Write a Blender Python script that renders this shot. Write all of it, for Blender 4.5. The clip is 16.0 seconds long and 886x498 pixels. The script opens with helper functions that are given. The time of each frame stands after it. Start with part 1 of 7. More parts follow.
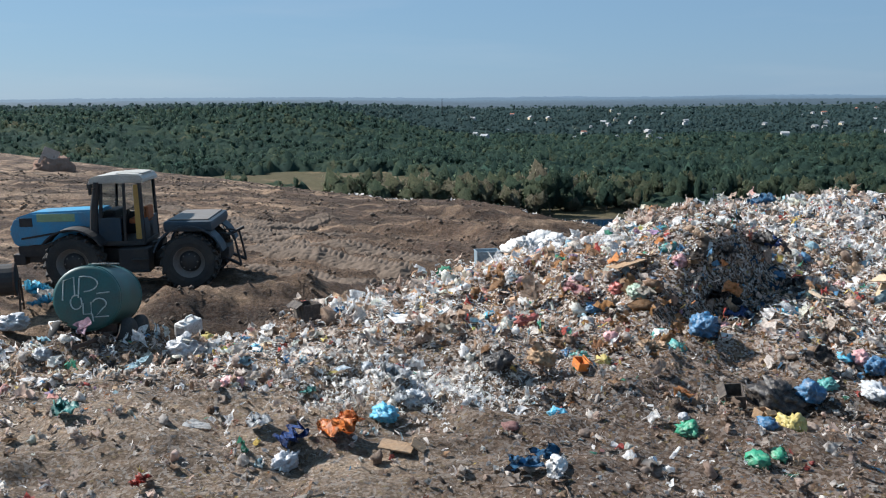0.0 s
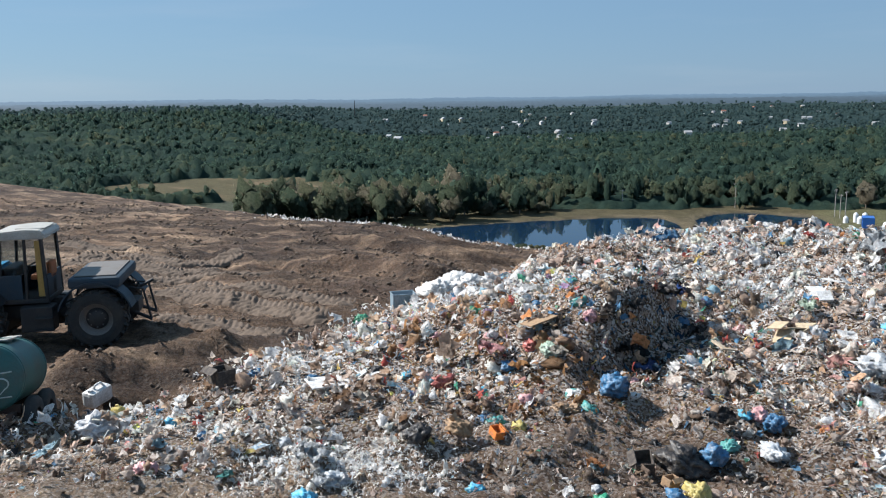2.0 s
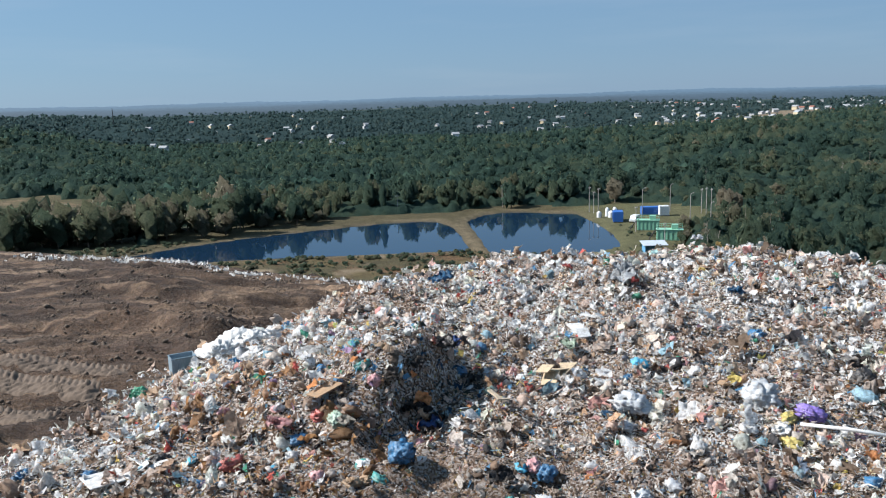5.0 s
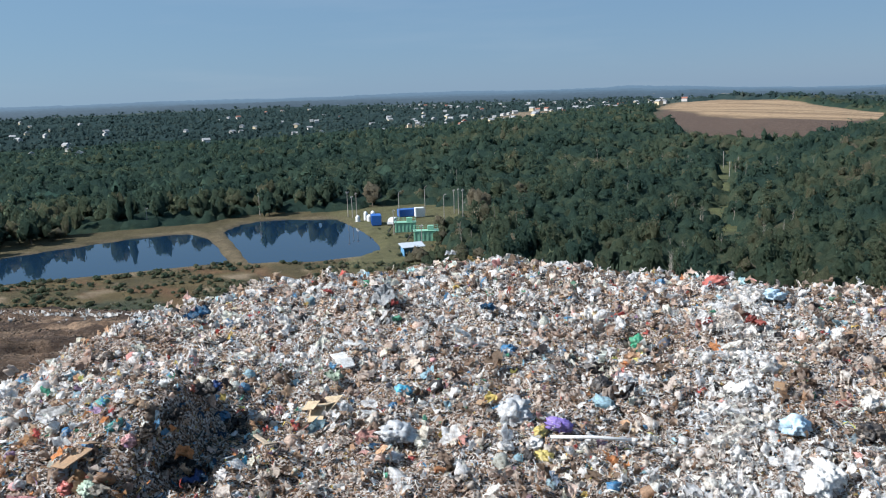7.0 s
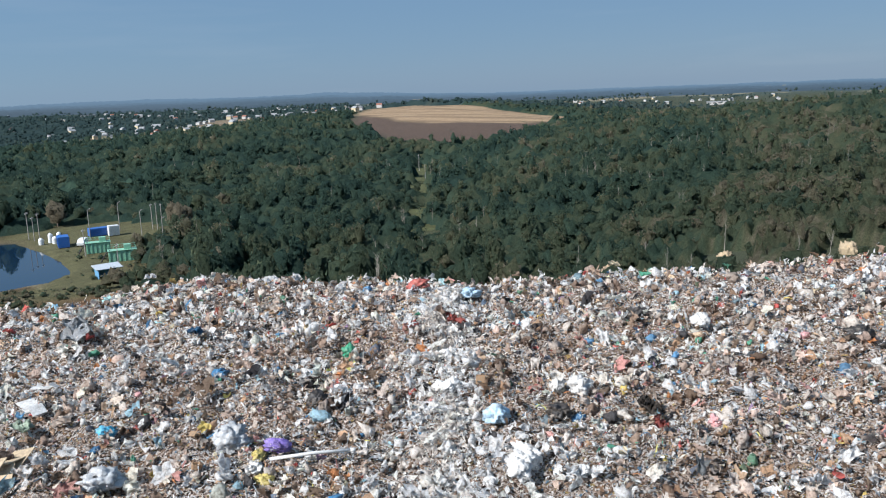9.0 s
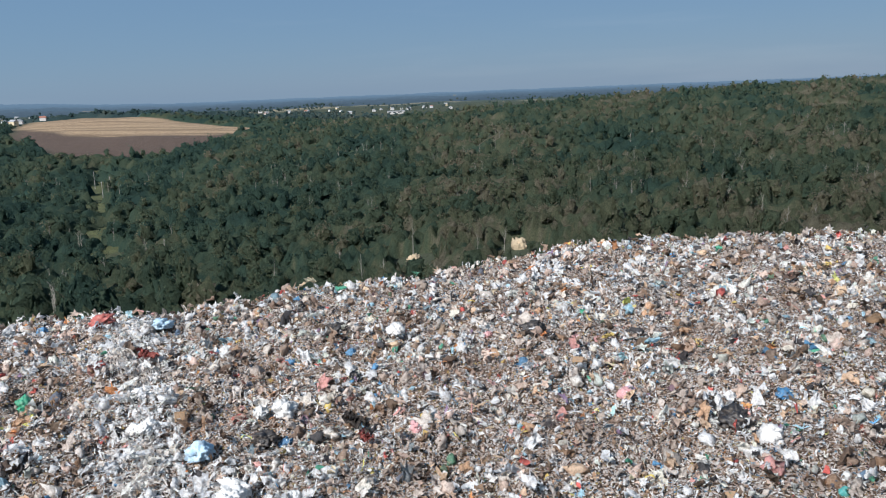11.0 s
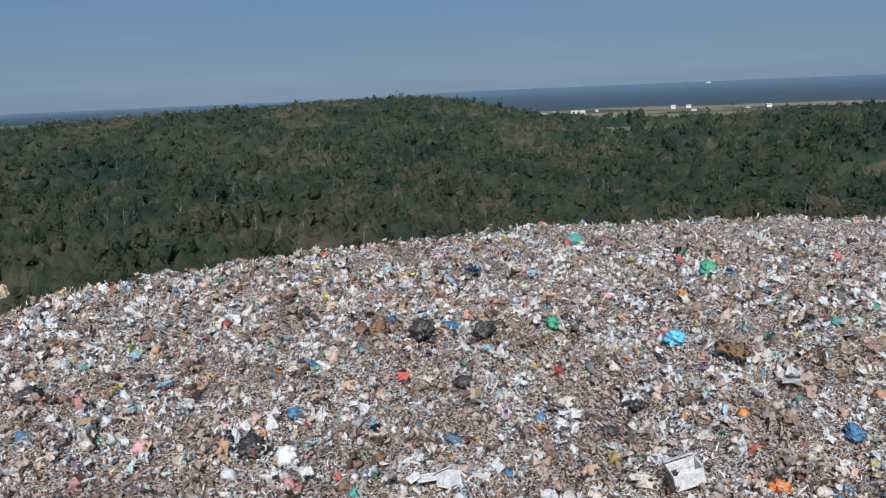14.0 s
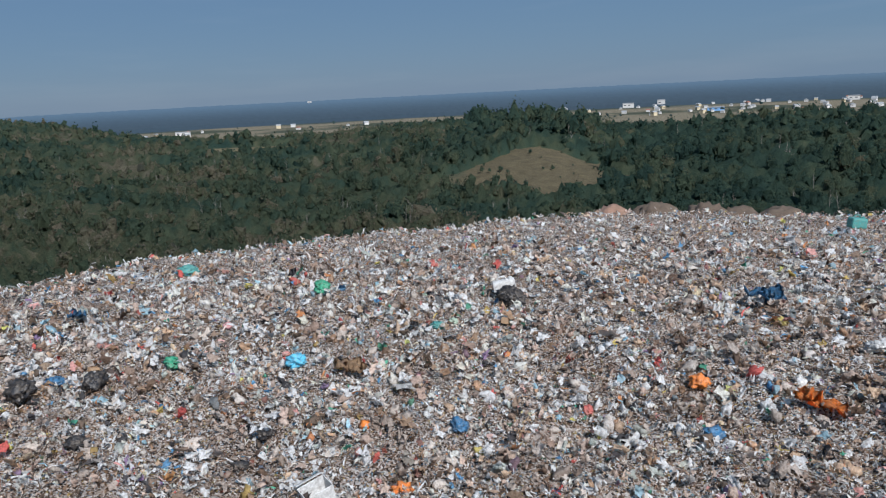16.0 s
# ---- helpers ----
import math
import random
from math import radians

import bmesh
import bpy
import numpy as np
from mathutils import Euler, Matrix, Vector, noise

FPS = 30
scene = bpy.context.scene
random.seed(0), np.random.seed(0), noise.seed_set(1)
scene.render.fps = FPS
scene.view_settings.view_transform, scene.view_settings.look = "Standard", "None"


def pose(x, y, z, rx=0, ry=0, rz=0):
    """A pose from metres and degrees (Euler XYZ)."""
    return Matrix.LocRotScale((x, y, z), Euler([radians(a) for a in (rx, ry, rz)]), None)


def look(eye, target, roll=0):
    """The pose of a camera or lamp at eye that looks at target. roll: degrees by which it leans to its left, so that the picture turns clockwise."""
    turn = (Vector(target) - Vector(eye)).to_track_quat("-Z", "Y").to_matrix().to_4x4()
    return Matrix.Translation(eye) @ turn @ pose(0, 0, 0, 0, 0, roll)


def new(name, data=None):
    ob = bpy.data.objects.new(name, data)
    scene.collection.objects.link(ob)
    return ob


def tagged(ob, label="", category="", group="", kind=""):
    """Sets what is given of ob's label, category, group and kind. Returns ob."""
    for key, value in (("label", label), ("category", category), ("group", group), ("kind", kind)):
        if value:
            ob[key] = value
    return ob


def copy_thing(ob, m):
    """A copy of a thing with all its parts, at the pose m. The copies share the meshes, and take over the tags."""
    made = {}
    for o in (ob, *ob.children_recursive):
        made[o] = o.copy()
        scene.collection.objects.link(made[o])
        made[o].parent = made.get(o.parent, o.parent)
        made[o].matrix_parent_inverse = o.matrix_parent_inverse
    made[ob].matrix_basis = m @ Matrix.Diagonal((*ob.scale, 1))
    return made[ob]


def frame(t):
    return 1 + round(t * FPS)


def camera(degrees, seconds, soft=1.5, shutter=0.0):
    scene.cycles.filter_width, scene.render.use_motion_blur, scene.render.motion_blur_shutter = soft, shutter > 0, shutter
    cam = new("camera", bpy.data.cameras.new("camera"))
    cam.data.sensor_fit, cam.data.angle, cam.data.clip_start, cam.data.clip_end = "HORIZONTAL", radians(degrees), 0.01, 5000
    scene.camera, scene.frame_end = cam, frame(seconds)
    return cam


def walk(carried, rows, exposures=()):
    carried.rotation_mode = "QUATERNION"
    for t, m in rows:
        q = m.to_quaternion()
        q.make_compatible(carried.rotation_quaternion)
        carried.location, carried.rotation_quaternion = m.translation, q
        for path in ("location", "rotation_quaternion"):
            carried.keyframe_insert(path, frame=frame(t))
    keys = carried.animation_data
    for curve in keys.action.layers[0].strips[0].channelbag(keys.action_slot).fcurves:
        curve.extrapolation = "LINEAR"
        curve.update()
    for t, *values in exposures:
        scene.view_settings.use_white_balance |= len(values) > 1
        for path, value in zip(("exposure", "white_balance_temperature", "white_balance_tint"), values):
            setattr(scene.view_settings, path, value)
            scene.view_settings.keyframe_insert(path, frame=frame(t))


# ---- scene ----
cam = camera(55.76, 16.0, soft=1.1)
# seconds, place in metres, turn in degrees
ROWS = [
    (0.0, -0.001, -0.001, 4.744, 79.816, 0.457, -0.268),
    (0.5, 0.011, 0.005, 5.093, 79.871, 0.428, -0.176),
    (1.0, 0.027, 0.024, 5.425, 79.926, 0.472, -0.893),
    (1.5, 0.038, 0.065, 5.695, 79.855, 0.576, -3.270),
    (2.0, 0.044, 0.093, 5.939, 79.816, 0.823, -6.147),
    (2.5, 0.038, 0.087, 6.191, 79.806, 0.796, -8.228),
    (3.0, 0.033, 0.076, 6.467, 79.798, 0.911, -10.882),
    (5.5, 0.093, 0.001, 7.534, 79.683, 1.714, -24.706),
    (6.0, 0.130, 0.020, 7.754, 79.642, 1.772, -28.358),
    (6.5, 0.172, 0.042, 7.924, 79.552, 1.860, -32.591),
    (7.0, 0.208, 0.067, 8.046, 79.417, 1.879, -38.058),
    (7.5, 0.219, 0.060, 8.121, 79.360, 1.937, -42.838),
    (8.0, 0.211, 0.048, 8.172, 79.288, 2.083, -47.923),
    (8.5, 0.235, 0.032, 8.211, 79.226, 2.129, -52.889),
    (9.0, 0.265, 0.012, 8.263, 79.157, 2.245, -58.214),
    (11.5, 0.322, -0.013, 8.639, 79.011, 2.260, -84.729),
    (12.0, 0.311, -0.022, 8.725, 79.026, 2.256, -90.362),
    (12.5, 0.272, -0.038, 8.786, 79.028, 2.247, -95.760),
    (13.0, 0.246, -0.042, 8.837, 79.071, 2.218, -101.442),
    (13.5, 0.229, -0.055, 8.908, 79.136, 2.270, -106.960),
    (14.0, 0.190, -0.065, 8.993, 79.185, 2.393, -113.039),
    (14.5, 0.149, -0.107, 9.087, 79.212, 2.552, -118.853),
    (15.0, 0.090, -0.150, 9.164, 79.247, 2.725, -125.462),
    (15.5, 0.050, -0.147, 9.228, 79.275, 2.870, -131.905),
    (16.0, 0.031, -0.163, 9.283, 79.302, 2.861, -139.253),
]
walk(cam, [(t, pose(x, y, z, rx, ry, rz)) for t, x, y, z, rx, ry, rz in ROWS],
     exposures=[(0, 0.56, 6200, 10), (5.5, 0.52, 6150, 10), (9, 0.34, 6100, 10.5), (12.5, 0.14, 6000, 11), (16, -0.1, 5900, 11)])

# ---- world and sun ----
SUN_AZ, SUN_EL = -66.0, 40.0          # degrees clockwise from ahead, above the horizon
world = bpy.data.worlds.new("sky")
scene.world = world
world.use_nodes = True
_n = world.node_tree.nodes
_sky = _n.new("ShaderNodeTexSky")
_sky.sky_type = "NISHITA"
_sky.sun_disc = False
_sky.sun_elevation = radians(SUN_EL)
_sky.sun_rotation = radians(SUN_AZ)
_sky.altitude = 100
_sky.air_density, _sky.dust_density, _sky.ozone_density = 1.0, 0.25, 3.5
_n["Background"].inputs["Strength"].default_value = 0.075
# a dusty autumn haze evens out the clear sky's blue
_mix = _n.new("ShaderNodeMix")
_mix.data_type = "RGBA"
_mix.inputs[0].default_value = 0.8
_co = _n.new("ShaderNodeTexCoord")
_dot = _n.new("ShaderNodeVectorMath")
_dot.operation = "DOT_PRODUCT"
_dot.inputs[1].default_value = (math.sin(radians(SUN_AZ)), math.cos(radians(SUN_AZ)), 0.25)
_side = _n.new("ShaderNodeMapRange")
_side.inputs[1].default_value, _side.inputs[2].default_value = -1.0, 1.0
_hue = _n.new("ShaderNodeMix")
_hue.data_type = "RGBA"
_hue.inputs[6].default_value, _hue.inputs[7].default_value = (1.6, 2.75, 4.3, 1), (2.4, 4.05, 5.7, 1)
_veil = _n.new("ShaderNodeTexNoise")        # thin streaks of high cloud
_veil.inputs["Scale"].default_value, _veil.inputs["Detail"].default_value = 3.0, 6.0
_flat = _n.new("ShaderNodeMapping")
_flat.inputs["Scale"].default_value = (1.0, 1.0, 9.0)
_thin = _n.new("ShaderNodeMapRange")
_thin.inputs[1].default_value, _thin.inputs[2].default_value, _thin.inputs[4].default_value = 0.52, 0.8, 0.22
_cloud = _n.new("ShaderNodeMix")
_cloud.data_type = "RGBA"
_cloud.inputs[7].default_value = (4.2, 4.9, 5.9, 1)
_l = world.node_tree.links
for _a, _b in ((_co.outputs["Generated"], _dot.inputs[0]), (_dot.outputs["Value"], _side.inputs[0]), (_side.outputs[0], _hue.inputs[0]), (_co.outputs["Generated"], _flat.inputs[0]),
               (_flat.outputs[0], _veil.inputs["Vector"]), (_veil.outputs[0], _thin.inputs[0]), (_thin.outputs[0], _cloud.inputs[0]), (_hue.outputs[2], _cloud.inputs[6]), (_cloud.outputs[2], _mix.inputs[7])):
    _l.new(_a, _b)
world.node_tree.links.new(_sky.outputs[0], _mix.inputs[6])
world.node_tree.links.new(_mix.outputs[2], _n["Background"].inputs[0])
sun = new("sun", bpy.data.lights.new("sun", "SUN"))
sun.data.energy, sun.data.angle, sun.data.color = 5.6, radians(0.6), (1.0, 0.96, 0.9)
_a, _e = radians(SUN_AZ), radians(SUN_EL)
sun.matrix_basis = look((0, 0, 0), (-math.sin(_a) * math.cos(_e), -math.cos(_a) * math.cos(_e), -math.sin(_e)))


# ---- materials ----
def nodes_of(name):
    m = bpy.data.materials.new(name)
    m.use_nodes = True
    t = m.node_tree
    return m, t, t.nodes["Principled BSDF"]


def node(t, kind, **inputs):
    n = t.nodes.new(kind)
    for k, v in inputs.items():
        n.inputs[k.replace("_", " ")].default_value = v
    return n


def ramp(t, stops):
    n = t.nodes.new("ShaderNodeValToRGB")
    e = n.color_ramp.elements
    while len(e) < len(stops):
        e.new(0.5)
    for i, (p, c) in enumerate(stops):
        e[i].position, e[i].color = p, (*c, 1)
    return n


def mixer(t, blend="MIX", factor=0.5):
    n = t.nodes.new("ShaderNodeMix")
    n.data_type, n.blend_type = "RGBA", blend
    n.inputs[0].default_value = factor
    return n


def bumped(t, bsdf, height, strength, distance):
    b = t.nodes.new("ShaderNodeBump")
    b.inputs["Strength"].default_value, b.inputs["Distance"].default_value = strength, distance
    t.links.new(height, b.inputs["Height"])
    t.links.new(b.outputs[0], bsdf.inputs["Normal"])


def worn(name, colour, rough=0.6, metal=0.0, dirt=(0.16, 0.12, 0.09), amount=0.35, scale=3.0, grain=40.0, bump=0.15, vary=0.0):
    """A paint, metal, plastic or card with stains at one scale and grain at another."""
    m, t, p = nodes_of(name)
    co = t.nodes.new("ShaderNodeTexCoord")
    big = node(t, "ShaderNodeTexNoise", Scale=scale, Detail=6.0, Roughness=0.65)
    fine = node(t, "ShaderNodeTexNoise", Scale=grain, Detail=3.0)
    for n in (big, fine):
        t.links.new(co.outputs["Object"], n.inputs["Vector"])
    r = ramp(t, ((0.42, (0, 0, 0)), (0.72, (1, 1, 1))))
    t.links.new(big.outputs[0], r.inputs[0])
    sc = t.nodes.new("ShaderNodeMath")
    sc.operation = "MULTIPLY"
    sc.inputs[1].default_value = amount
    t.links.new(r.outputs[0], sc.inputs[0])
    mx = mixer(t)
    t.links.new(sc.outputs[0], mx.inputs[0])
    mx.inputs[6].default_value, mx.inputs[7].default_value = (*colour, 1), (*dirt, 1)
    fr = ramp(t, ((0.3, (0.8, 0.8, 0.8)), (0.7, (1.1, 1.1, 1.1))))
    t.links.new(fine.outputs[0], fr.inputs[0])
    mu = mixer(t, "MULTIPLY", 1.0)
    t.links.new(mx.outputs[2], mu.inputs[6])
    t.links.new(fr.outputs[0], mu.inputs[7])
    out = mu.outputs[2]
    if vary:
        ob = t.nodes.new("ShaderNodeObjectInfo")
        hs = t.nodes.new("ShaderNodeHueSaturation")
        mr = t.nodes.new("ShaderNodeMapRange")
        mr.inputs[3].default_value, mr.inputs[4].default_value = 1 - vary, 1 + vary
        t.links.new(ob.outputs["Random"], mr.inputs[0])
        t.links.new(mr.outputs[0], hs.inputs["Value"])
        t.links.new(out, hs.inputs["Color"])
        out = hs.outputs[0]
    t.links.new(out, p.inputs["Base Color"])
    p.inputs["Roughness"].default_value, p.inputs["Metallic"].default_value = rough, metal
    if bump:
        bumped(t, p, fine.outputs[0], bump, 0.02)
    return m


def ground_material():
    m, t, p = nodes_of("ground_earth")
    co = t.nodes.new("ShaderNodeTexCoord")
    zone = t.nodes.new("ShaderNodeAttribute")
    zone.attribute_name = "zone"
    lit = t.nodes.new("ShaderNodeAttribute")
    lit.attribute_name = "litter"
    big = node(t, "ShaderNodeTexNoise", Scale=0.35, Detail=8.0, Roughness=0.7)
    fine = node(t, "ShaderNodeTexNoise", Scale=7.0, Detail=8.0, Roughness=0.75)
    cells = node(t, "ShaderNodeTexVoronoi", Scale=24.0, Randomness=1.0)
    for n in (big, fine, cells):
        t.links.new(co.outputs["Object"], n.inputs["Vector"])
    r1 = ramp(t, ((0.3, (0.62, 0.6, 0.58)), (0.7, (1.3, 1.28, 1.24))))
    r2 = ramp(t, ((0.3, (0.4, 0.39, 0.38)), (0.7, (1.6, 1.6, 1.6))))
    crumb = node(t, "ShaderNodeTexNoise", Scale=26.0, Detail=4.0, Roughness=0.7)
    t.links.new(co.outputs["Object"], crumb.inputs["Vector"])
    r3 = ramp(t, ((0.3, (0.5, 0.49, 0.48)), (0.7, (1.5, 1.5, 1.5))))
    t.links.new(crumb.outputs[0], r3.inputs[0])
    t.links.new(big.outputs[0], r1.inputs[0])
    t.links.new(fine.outputs[0], r2.inputs[0])
    a = mixer(t, "MULTIPLY", 1.0)
    t.links.new(zone.outputs["Color"], a.inputs[6])
    t.links.new(r1.outputs[0], a.inputs[7])
    b = mixer(t, "MULTIPLY", 1.0)
    t.links.new(a.outputs[2], b.inputs[6])
    t.links.new(r2.outputs[0], b.inputs[7])
    b2 = mixer(t, "MULTIPLY", 1.0)
    t.links.new(b.outputs[2], b2.inputs[6])
    t.links.new(r3.outputs[0], b2.inputs[7])
    # dragged-soil streaks from blades and wheels, also painting in the ruts' shade
    drag = t.nodes.new("ShaderNodeMapping")
    drag.inputs["Rotation"].default_value, drag.inputs["Scale"].default_value = (0, 0, radians(-14)), (0.16, 1.15, 1.0)
    t.links.new(co.outputs["Object"], drag.inputs["Vector"])
    streak = node(t, "ShaderNodeTexNoise", Scale=0.9, Detail=9.0, Roughness=0.72)
    t.links.new(drag.outputs[0], streak.inputs["Vector"])
    r4 = ramp(t, ((0.36, (0.42, 0.39, 0.37)), (0.5, (0.95, 0.93, 0.91)), (0.64, (1.75, 1.7, 1.62))))
    t.links.new(streak.outputs[0], r4.inputs[0])
    b = mixer(t, "MULTIPLY", 1.0)
    on_tip = t.nodes.new("ShaderNodeMath")
    on_tip.operation, on_tip.use_clamp = "MULTIPLY", True
    on_tip.inputs[1].default_value = 25.0
    t.links.new(lit.outputs["Fac"], on_tip.inputs[0])
    t.links.new(on_tip.outputs[0], b.inputs[0])
    t.links.new(b2.outputs[2], b.inputs[6])
    t.links.new(r4.outputs[0], b.inputs[7])
    # fine litter trodden into the soil: each scrap takes a colour
    warp = node(t, "ShaderNodeTexNoise", Scale=16.0, Detail=3.0)
    t.links.new(co.outputs["Object"], warp.inputs["Vector"])
    wv = t.nodes.new("ShaderNodeVectorMath")
    wv.operation = "MULTIPLY_ADD"
    wv.inputs[1].default_value = (0.1, 0.1, 0.1)
    t.links.new(warp.outputs["Color"], wv.inputs[0])
    t.links.new(co.outputs["Object"], wv.inputs[2])
    t.links.new(wv.outputs[0], cells.inputs["Vector"])
    sep = t.nodes.new("ShaderNodeSeparateColor")
    t.links.new(cells.outputs["Color"], sep.inputs[0])
    pal = ramp(t, ((0.0, (0.045, 0.032, 0.025)), (0.17, (0.16, 0.108, 0.08)), (0.34, (0.38, 0.28, 0.215)), (0.52, (0.58, 0.49, 0.43)),
                   (0.72, (0.76, 0.725, 0.685)), (0.89, (0.3, 0.17, 0.09)), (0.94, (0.12, 0.25, 0.36)), (0.97, (0.42, 0.32, 0.12))))
    pal.color_ramp.interpolation = "CONSTANT"
    t.links.new(sep.outputs[0], pal.inputs[0])
    c = mixer(t)
    t.links.new(lit.outputs["Fac"], c.inputs[0])
    t.links.new(b.outputs[2], c.inputs[6])
    t.links.new(pal.outputs[0], c.inputs[7])
    t.links.new(c.outputs[2], p.inputs["Base Color"])
    p.inputs["Roughness"].default_value = 0.95
    p.inputs["Specular IOR Level"].default_value = 0.2
    hs = t.nodes.new("ShaderNodeMath")
    hs.operation = "MULTIPLY_ADD"
    t.links.new(sep.outputs[1], hs.inputs[0])
    t.links.new(lit.outputs["Fac"], hs.inputs[1])
    rough = t.nodes.new("ShaderNodeMath")
    rough.operation = "MULTIPLY_ADD"
    rough.inputs[1].default_value = 1.6
    t.links.new(streak.outputs[0], rough.inputs[0])
    t.links.new(fine.outputs[0], rough.inputs[2])
    t.links.new(rough.outputs[0], hs.inputs[2])
    bumped(t, p, hs.outputs[0], 1.0, 0.16)
    return m


def attribute_material(name, attr, rough, grain=60.0, spec=0.4):
    m, t, p = nodes_of(name)
    at = t.nodes.new("ShaderNodeAttribute")
    at.attribute_name = attr
    co = t.nodes.new("ShaderNodeTexCoord")
    fine = node(t, "ShaderNodeTexNoise", Scale=grain, Detail=5.0, Roughness=0.7)
    t.links.new(co.outputs["Object"], fine.inputs["Vector"])
    r = ramp(t, ((0.3, (0.58, 0.52, 0.46)), (0.56, (1.12, 1.12, 1.12))))
    t.links.new(fine.outputs[0], r.inputs[0])
    mu = mixer(t, "MULTIPLY", 1.0)
    t.links.new(at.outputs["Color"], mu.inputs[6])
    t.links.new(r.outputs[0], mu.inputs[7])
    t.links.new(mu.outputs[2], p.inputs["Base Color"])
    p.inputs["Roughness"].default_value = rough
    p.inputs["Specular IOR Level"].default_value = spec
    bumped(t, p, fine.outputs[0], 0.8, 0.06)
    # thin film glows a little when lit from behind
    tr = t.nodes.new("ShaderNodeBsdfTranslucent")
    t.links.new(mu.outputs[2], tr.inputs["Color"])
    ms = t.nodes.new("ShaderNodeMixShader")
    ms.inputs[0].default_value = 0.42
    t.links.new(p.outputs[0], ms.inputs[1])
    t.links.new(tr.outputs[0], ms.inputs[2])
    t.links.new(ms.outputs[0], t.nodes["Material Output"].inputs["Surface"])
    return m


def leaf_material(name, stops):
    """Leaves: the hue of each tree comes from its own tone; grain adds the single sprays."""
    m, t, p = nodes_of(name)
    at = t.nodes.new("ShaderNodeAttribute")
    at.attribute_name = "tone"
    co = t.nodes.new("ShaderNodeTexCoord")
    fine = node(t, "ShaderNodeTexNoise", Scale=3.2, Detail=6.0, Roughness=0.85)
    t.links.new(co.outputs["Object"], fine.inputs["Vector"])
    r = ramp(t, stops)
    t.links.new(at.outputs["Fac"], r.inputs[0])
    r2 = ramp(t, ((0.34, (0.5, 0.52, 0.53)), (0.66, (1.5, 1.46, 1.38))))
    t.links.new(fine.outputs[0], r2.inputs[0])
    mu = mixer(t, "MULTIPLY", 1.0)
    t.links.new(r.outputs[0], mu.inputs[6])
    t.links.new(r2.outputs[0], mu.inputs[7])
    t.links.new(mu.outputs[2], p.inputs["Base Color"])
    p.inputs["Roughness"].default_value = 0.8
    p.inputs["Specular IOR Level"].default_value = 0.1
    bumped(t, p, fine.outputs[0], 0.9, 0.5)
    # leaves let some light through
    tr = t.nodes.new("ShaderNodeBsdfTranslucent")
    t.links.new(mu.outputs[2], tr.inputs["Color"])
    ms = t.nodes.new("ShaderNodeMixShader")
    ms.inputs[0].default_value = 0.58
    t.links.new(p.outputs[0], ms.inputs[1])
    t.links.new(tr.outputs[0], ms.inputs[2])
    t.links.new(ms.outputs[0], t.nodes["Material Output"].inputs["Surface"])
    return m


GROUND = ground_material()
LITTER = attribute_material("litter", "tint", 0.6, 17.0)
LEAF_STOPS = ((0.0, (0.046, 0.088, 0.074)), (0.35, (0.07, 0.116, 0.086)), (0.65, (0.112, 0.144, 0.092)), (0.85, (0.155, 0.165, 0.105)), (1.0, (0.24, 0.215, 0.16)))
LEAF = leaf_material("leaves", LEAF_STOPS)
# distant leaves: the bluish tint puts haze into their base colour
FAR_LEAF = leaf_material("hazed_leaves", ((0.0, (0.05, 0.09, 0.094)), (0.5, (0.074, 0.118, 0.116)), (1.0, (0.118, 0.146, 0.13))))
PALE_BARK = worn("pale_bark", (0.3, 0.28, 0.24), 0.9, scale=2.0, grain=12.0)
BARK = worn("bark", (0.16, 0.13, 0.1), 0.9, scale=2.0, grain=12.0)


def plain_water():
    m, t, p = nodes_of("pond_water")
    p.inputs["Base Color"].default_value = (0.008, 0.024, 0.05, 1)
    p.inputs["Roughness"].default_value = 0.03
    p.inputs["IOR"].default_value = 1.33
    co = t.nodes.new("ShaderNodeTexCoord")
    w = node(t, "ShaderNodeTexNoise", Scale=0.6, Detail=3.0)
    t.links.new(co.outputs["Object"], w.inputs["Vector"])
    bumped(t, p, w.outputs[0], 0.04, 0.1)
    return m


WATER = plain_water()

# ---- the lie of the land ----
POND_Z = -25.0
def smooth(a, b, v):
    u = np.clip((v - a) / (b - a), 0, 1)
    return u * u * (3 - 2 * u)


def waves(x, y, scale, seed, octaves=3):
    """Cheap rolling noise, about -1 to 1."""
    rng = np.random.RandomState(seed)
    out, amp, total = 0.0, 1.0, 0.0
    for k in range(octaves):
        for j in range(3):
            a, ph = rng.uniform(0, 2 * math.pi, 2)
            f = 2 * math.pi / scale * rng.uniform(0.75, 1.3)
            out = out + amp * np.sin(f * (x * math.cos(a) + y * math.sin(a)) + ph + 1.3 * np.sin(0.6 * f * (x * math.sin(a) - y * math.cos(a)) + 2 * ph))
        total += amp * 1.7
        amp, scale = amp * 0.55, scale * 0.45
    return out / total


def along(points, x, y):
    """Signed distance to an open line of points; positive on its right-hand side."""
    best = np.full(np.shape(x), 1e9)
    sign = np.ones(np.shape(x))
    for (ax, ay), (bx, by) in zip(points, points[1:]):
        dx, dy = bx - ax, by - ay
        u = np.clip(((x - ax) * dx + (y - ay) * dy) / (dx * dx + dy * dy), 0, 1)
        d = np.hypot(x - ax - u * dx, y - ay - u * dy)
        side = np.where((x - ax) * dy - (y - ay) * dx >= 0, 1.0, -1.0)
        near = d < best
        sign = np.where(near, side, sign)
        best = np.where(near, d, best)
    return best * sign


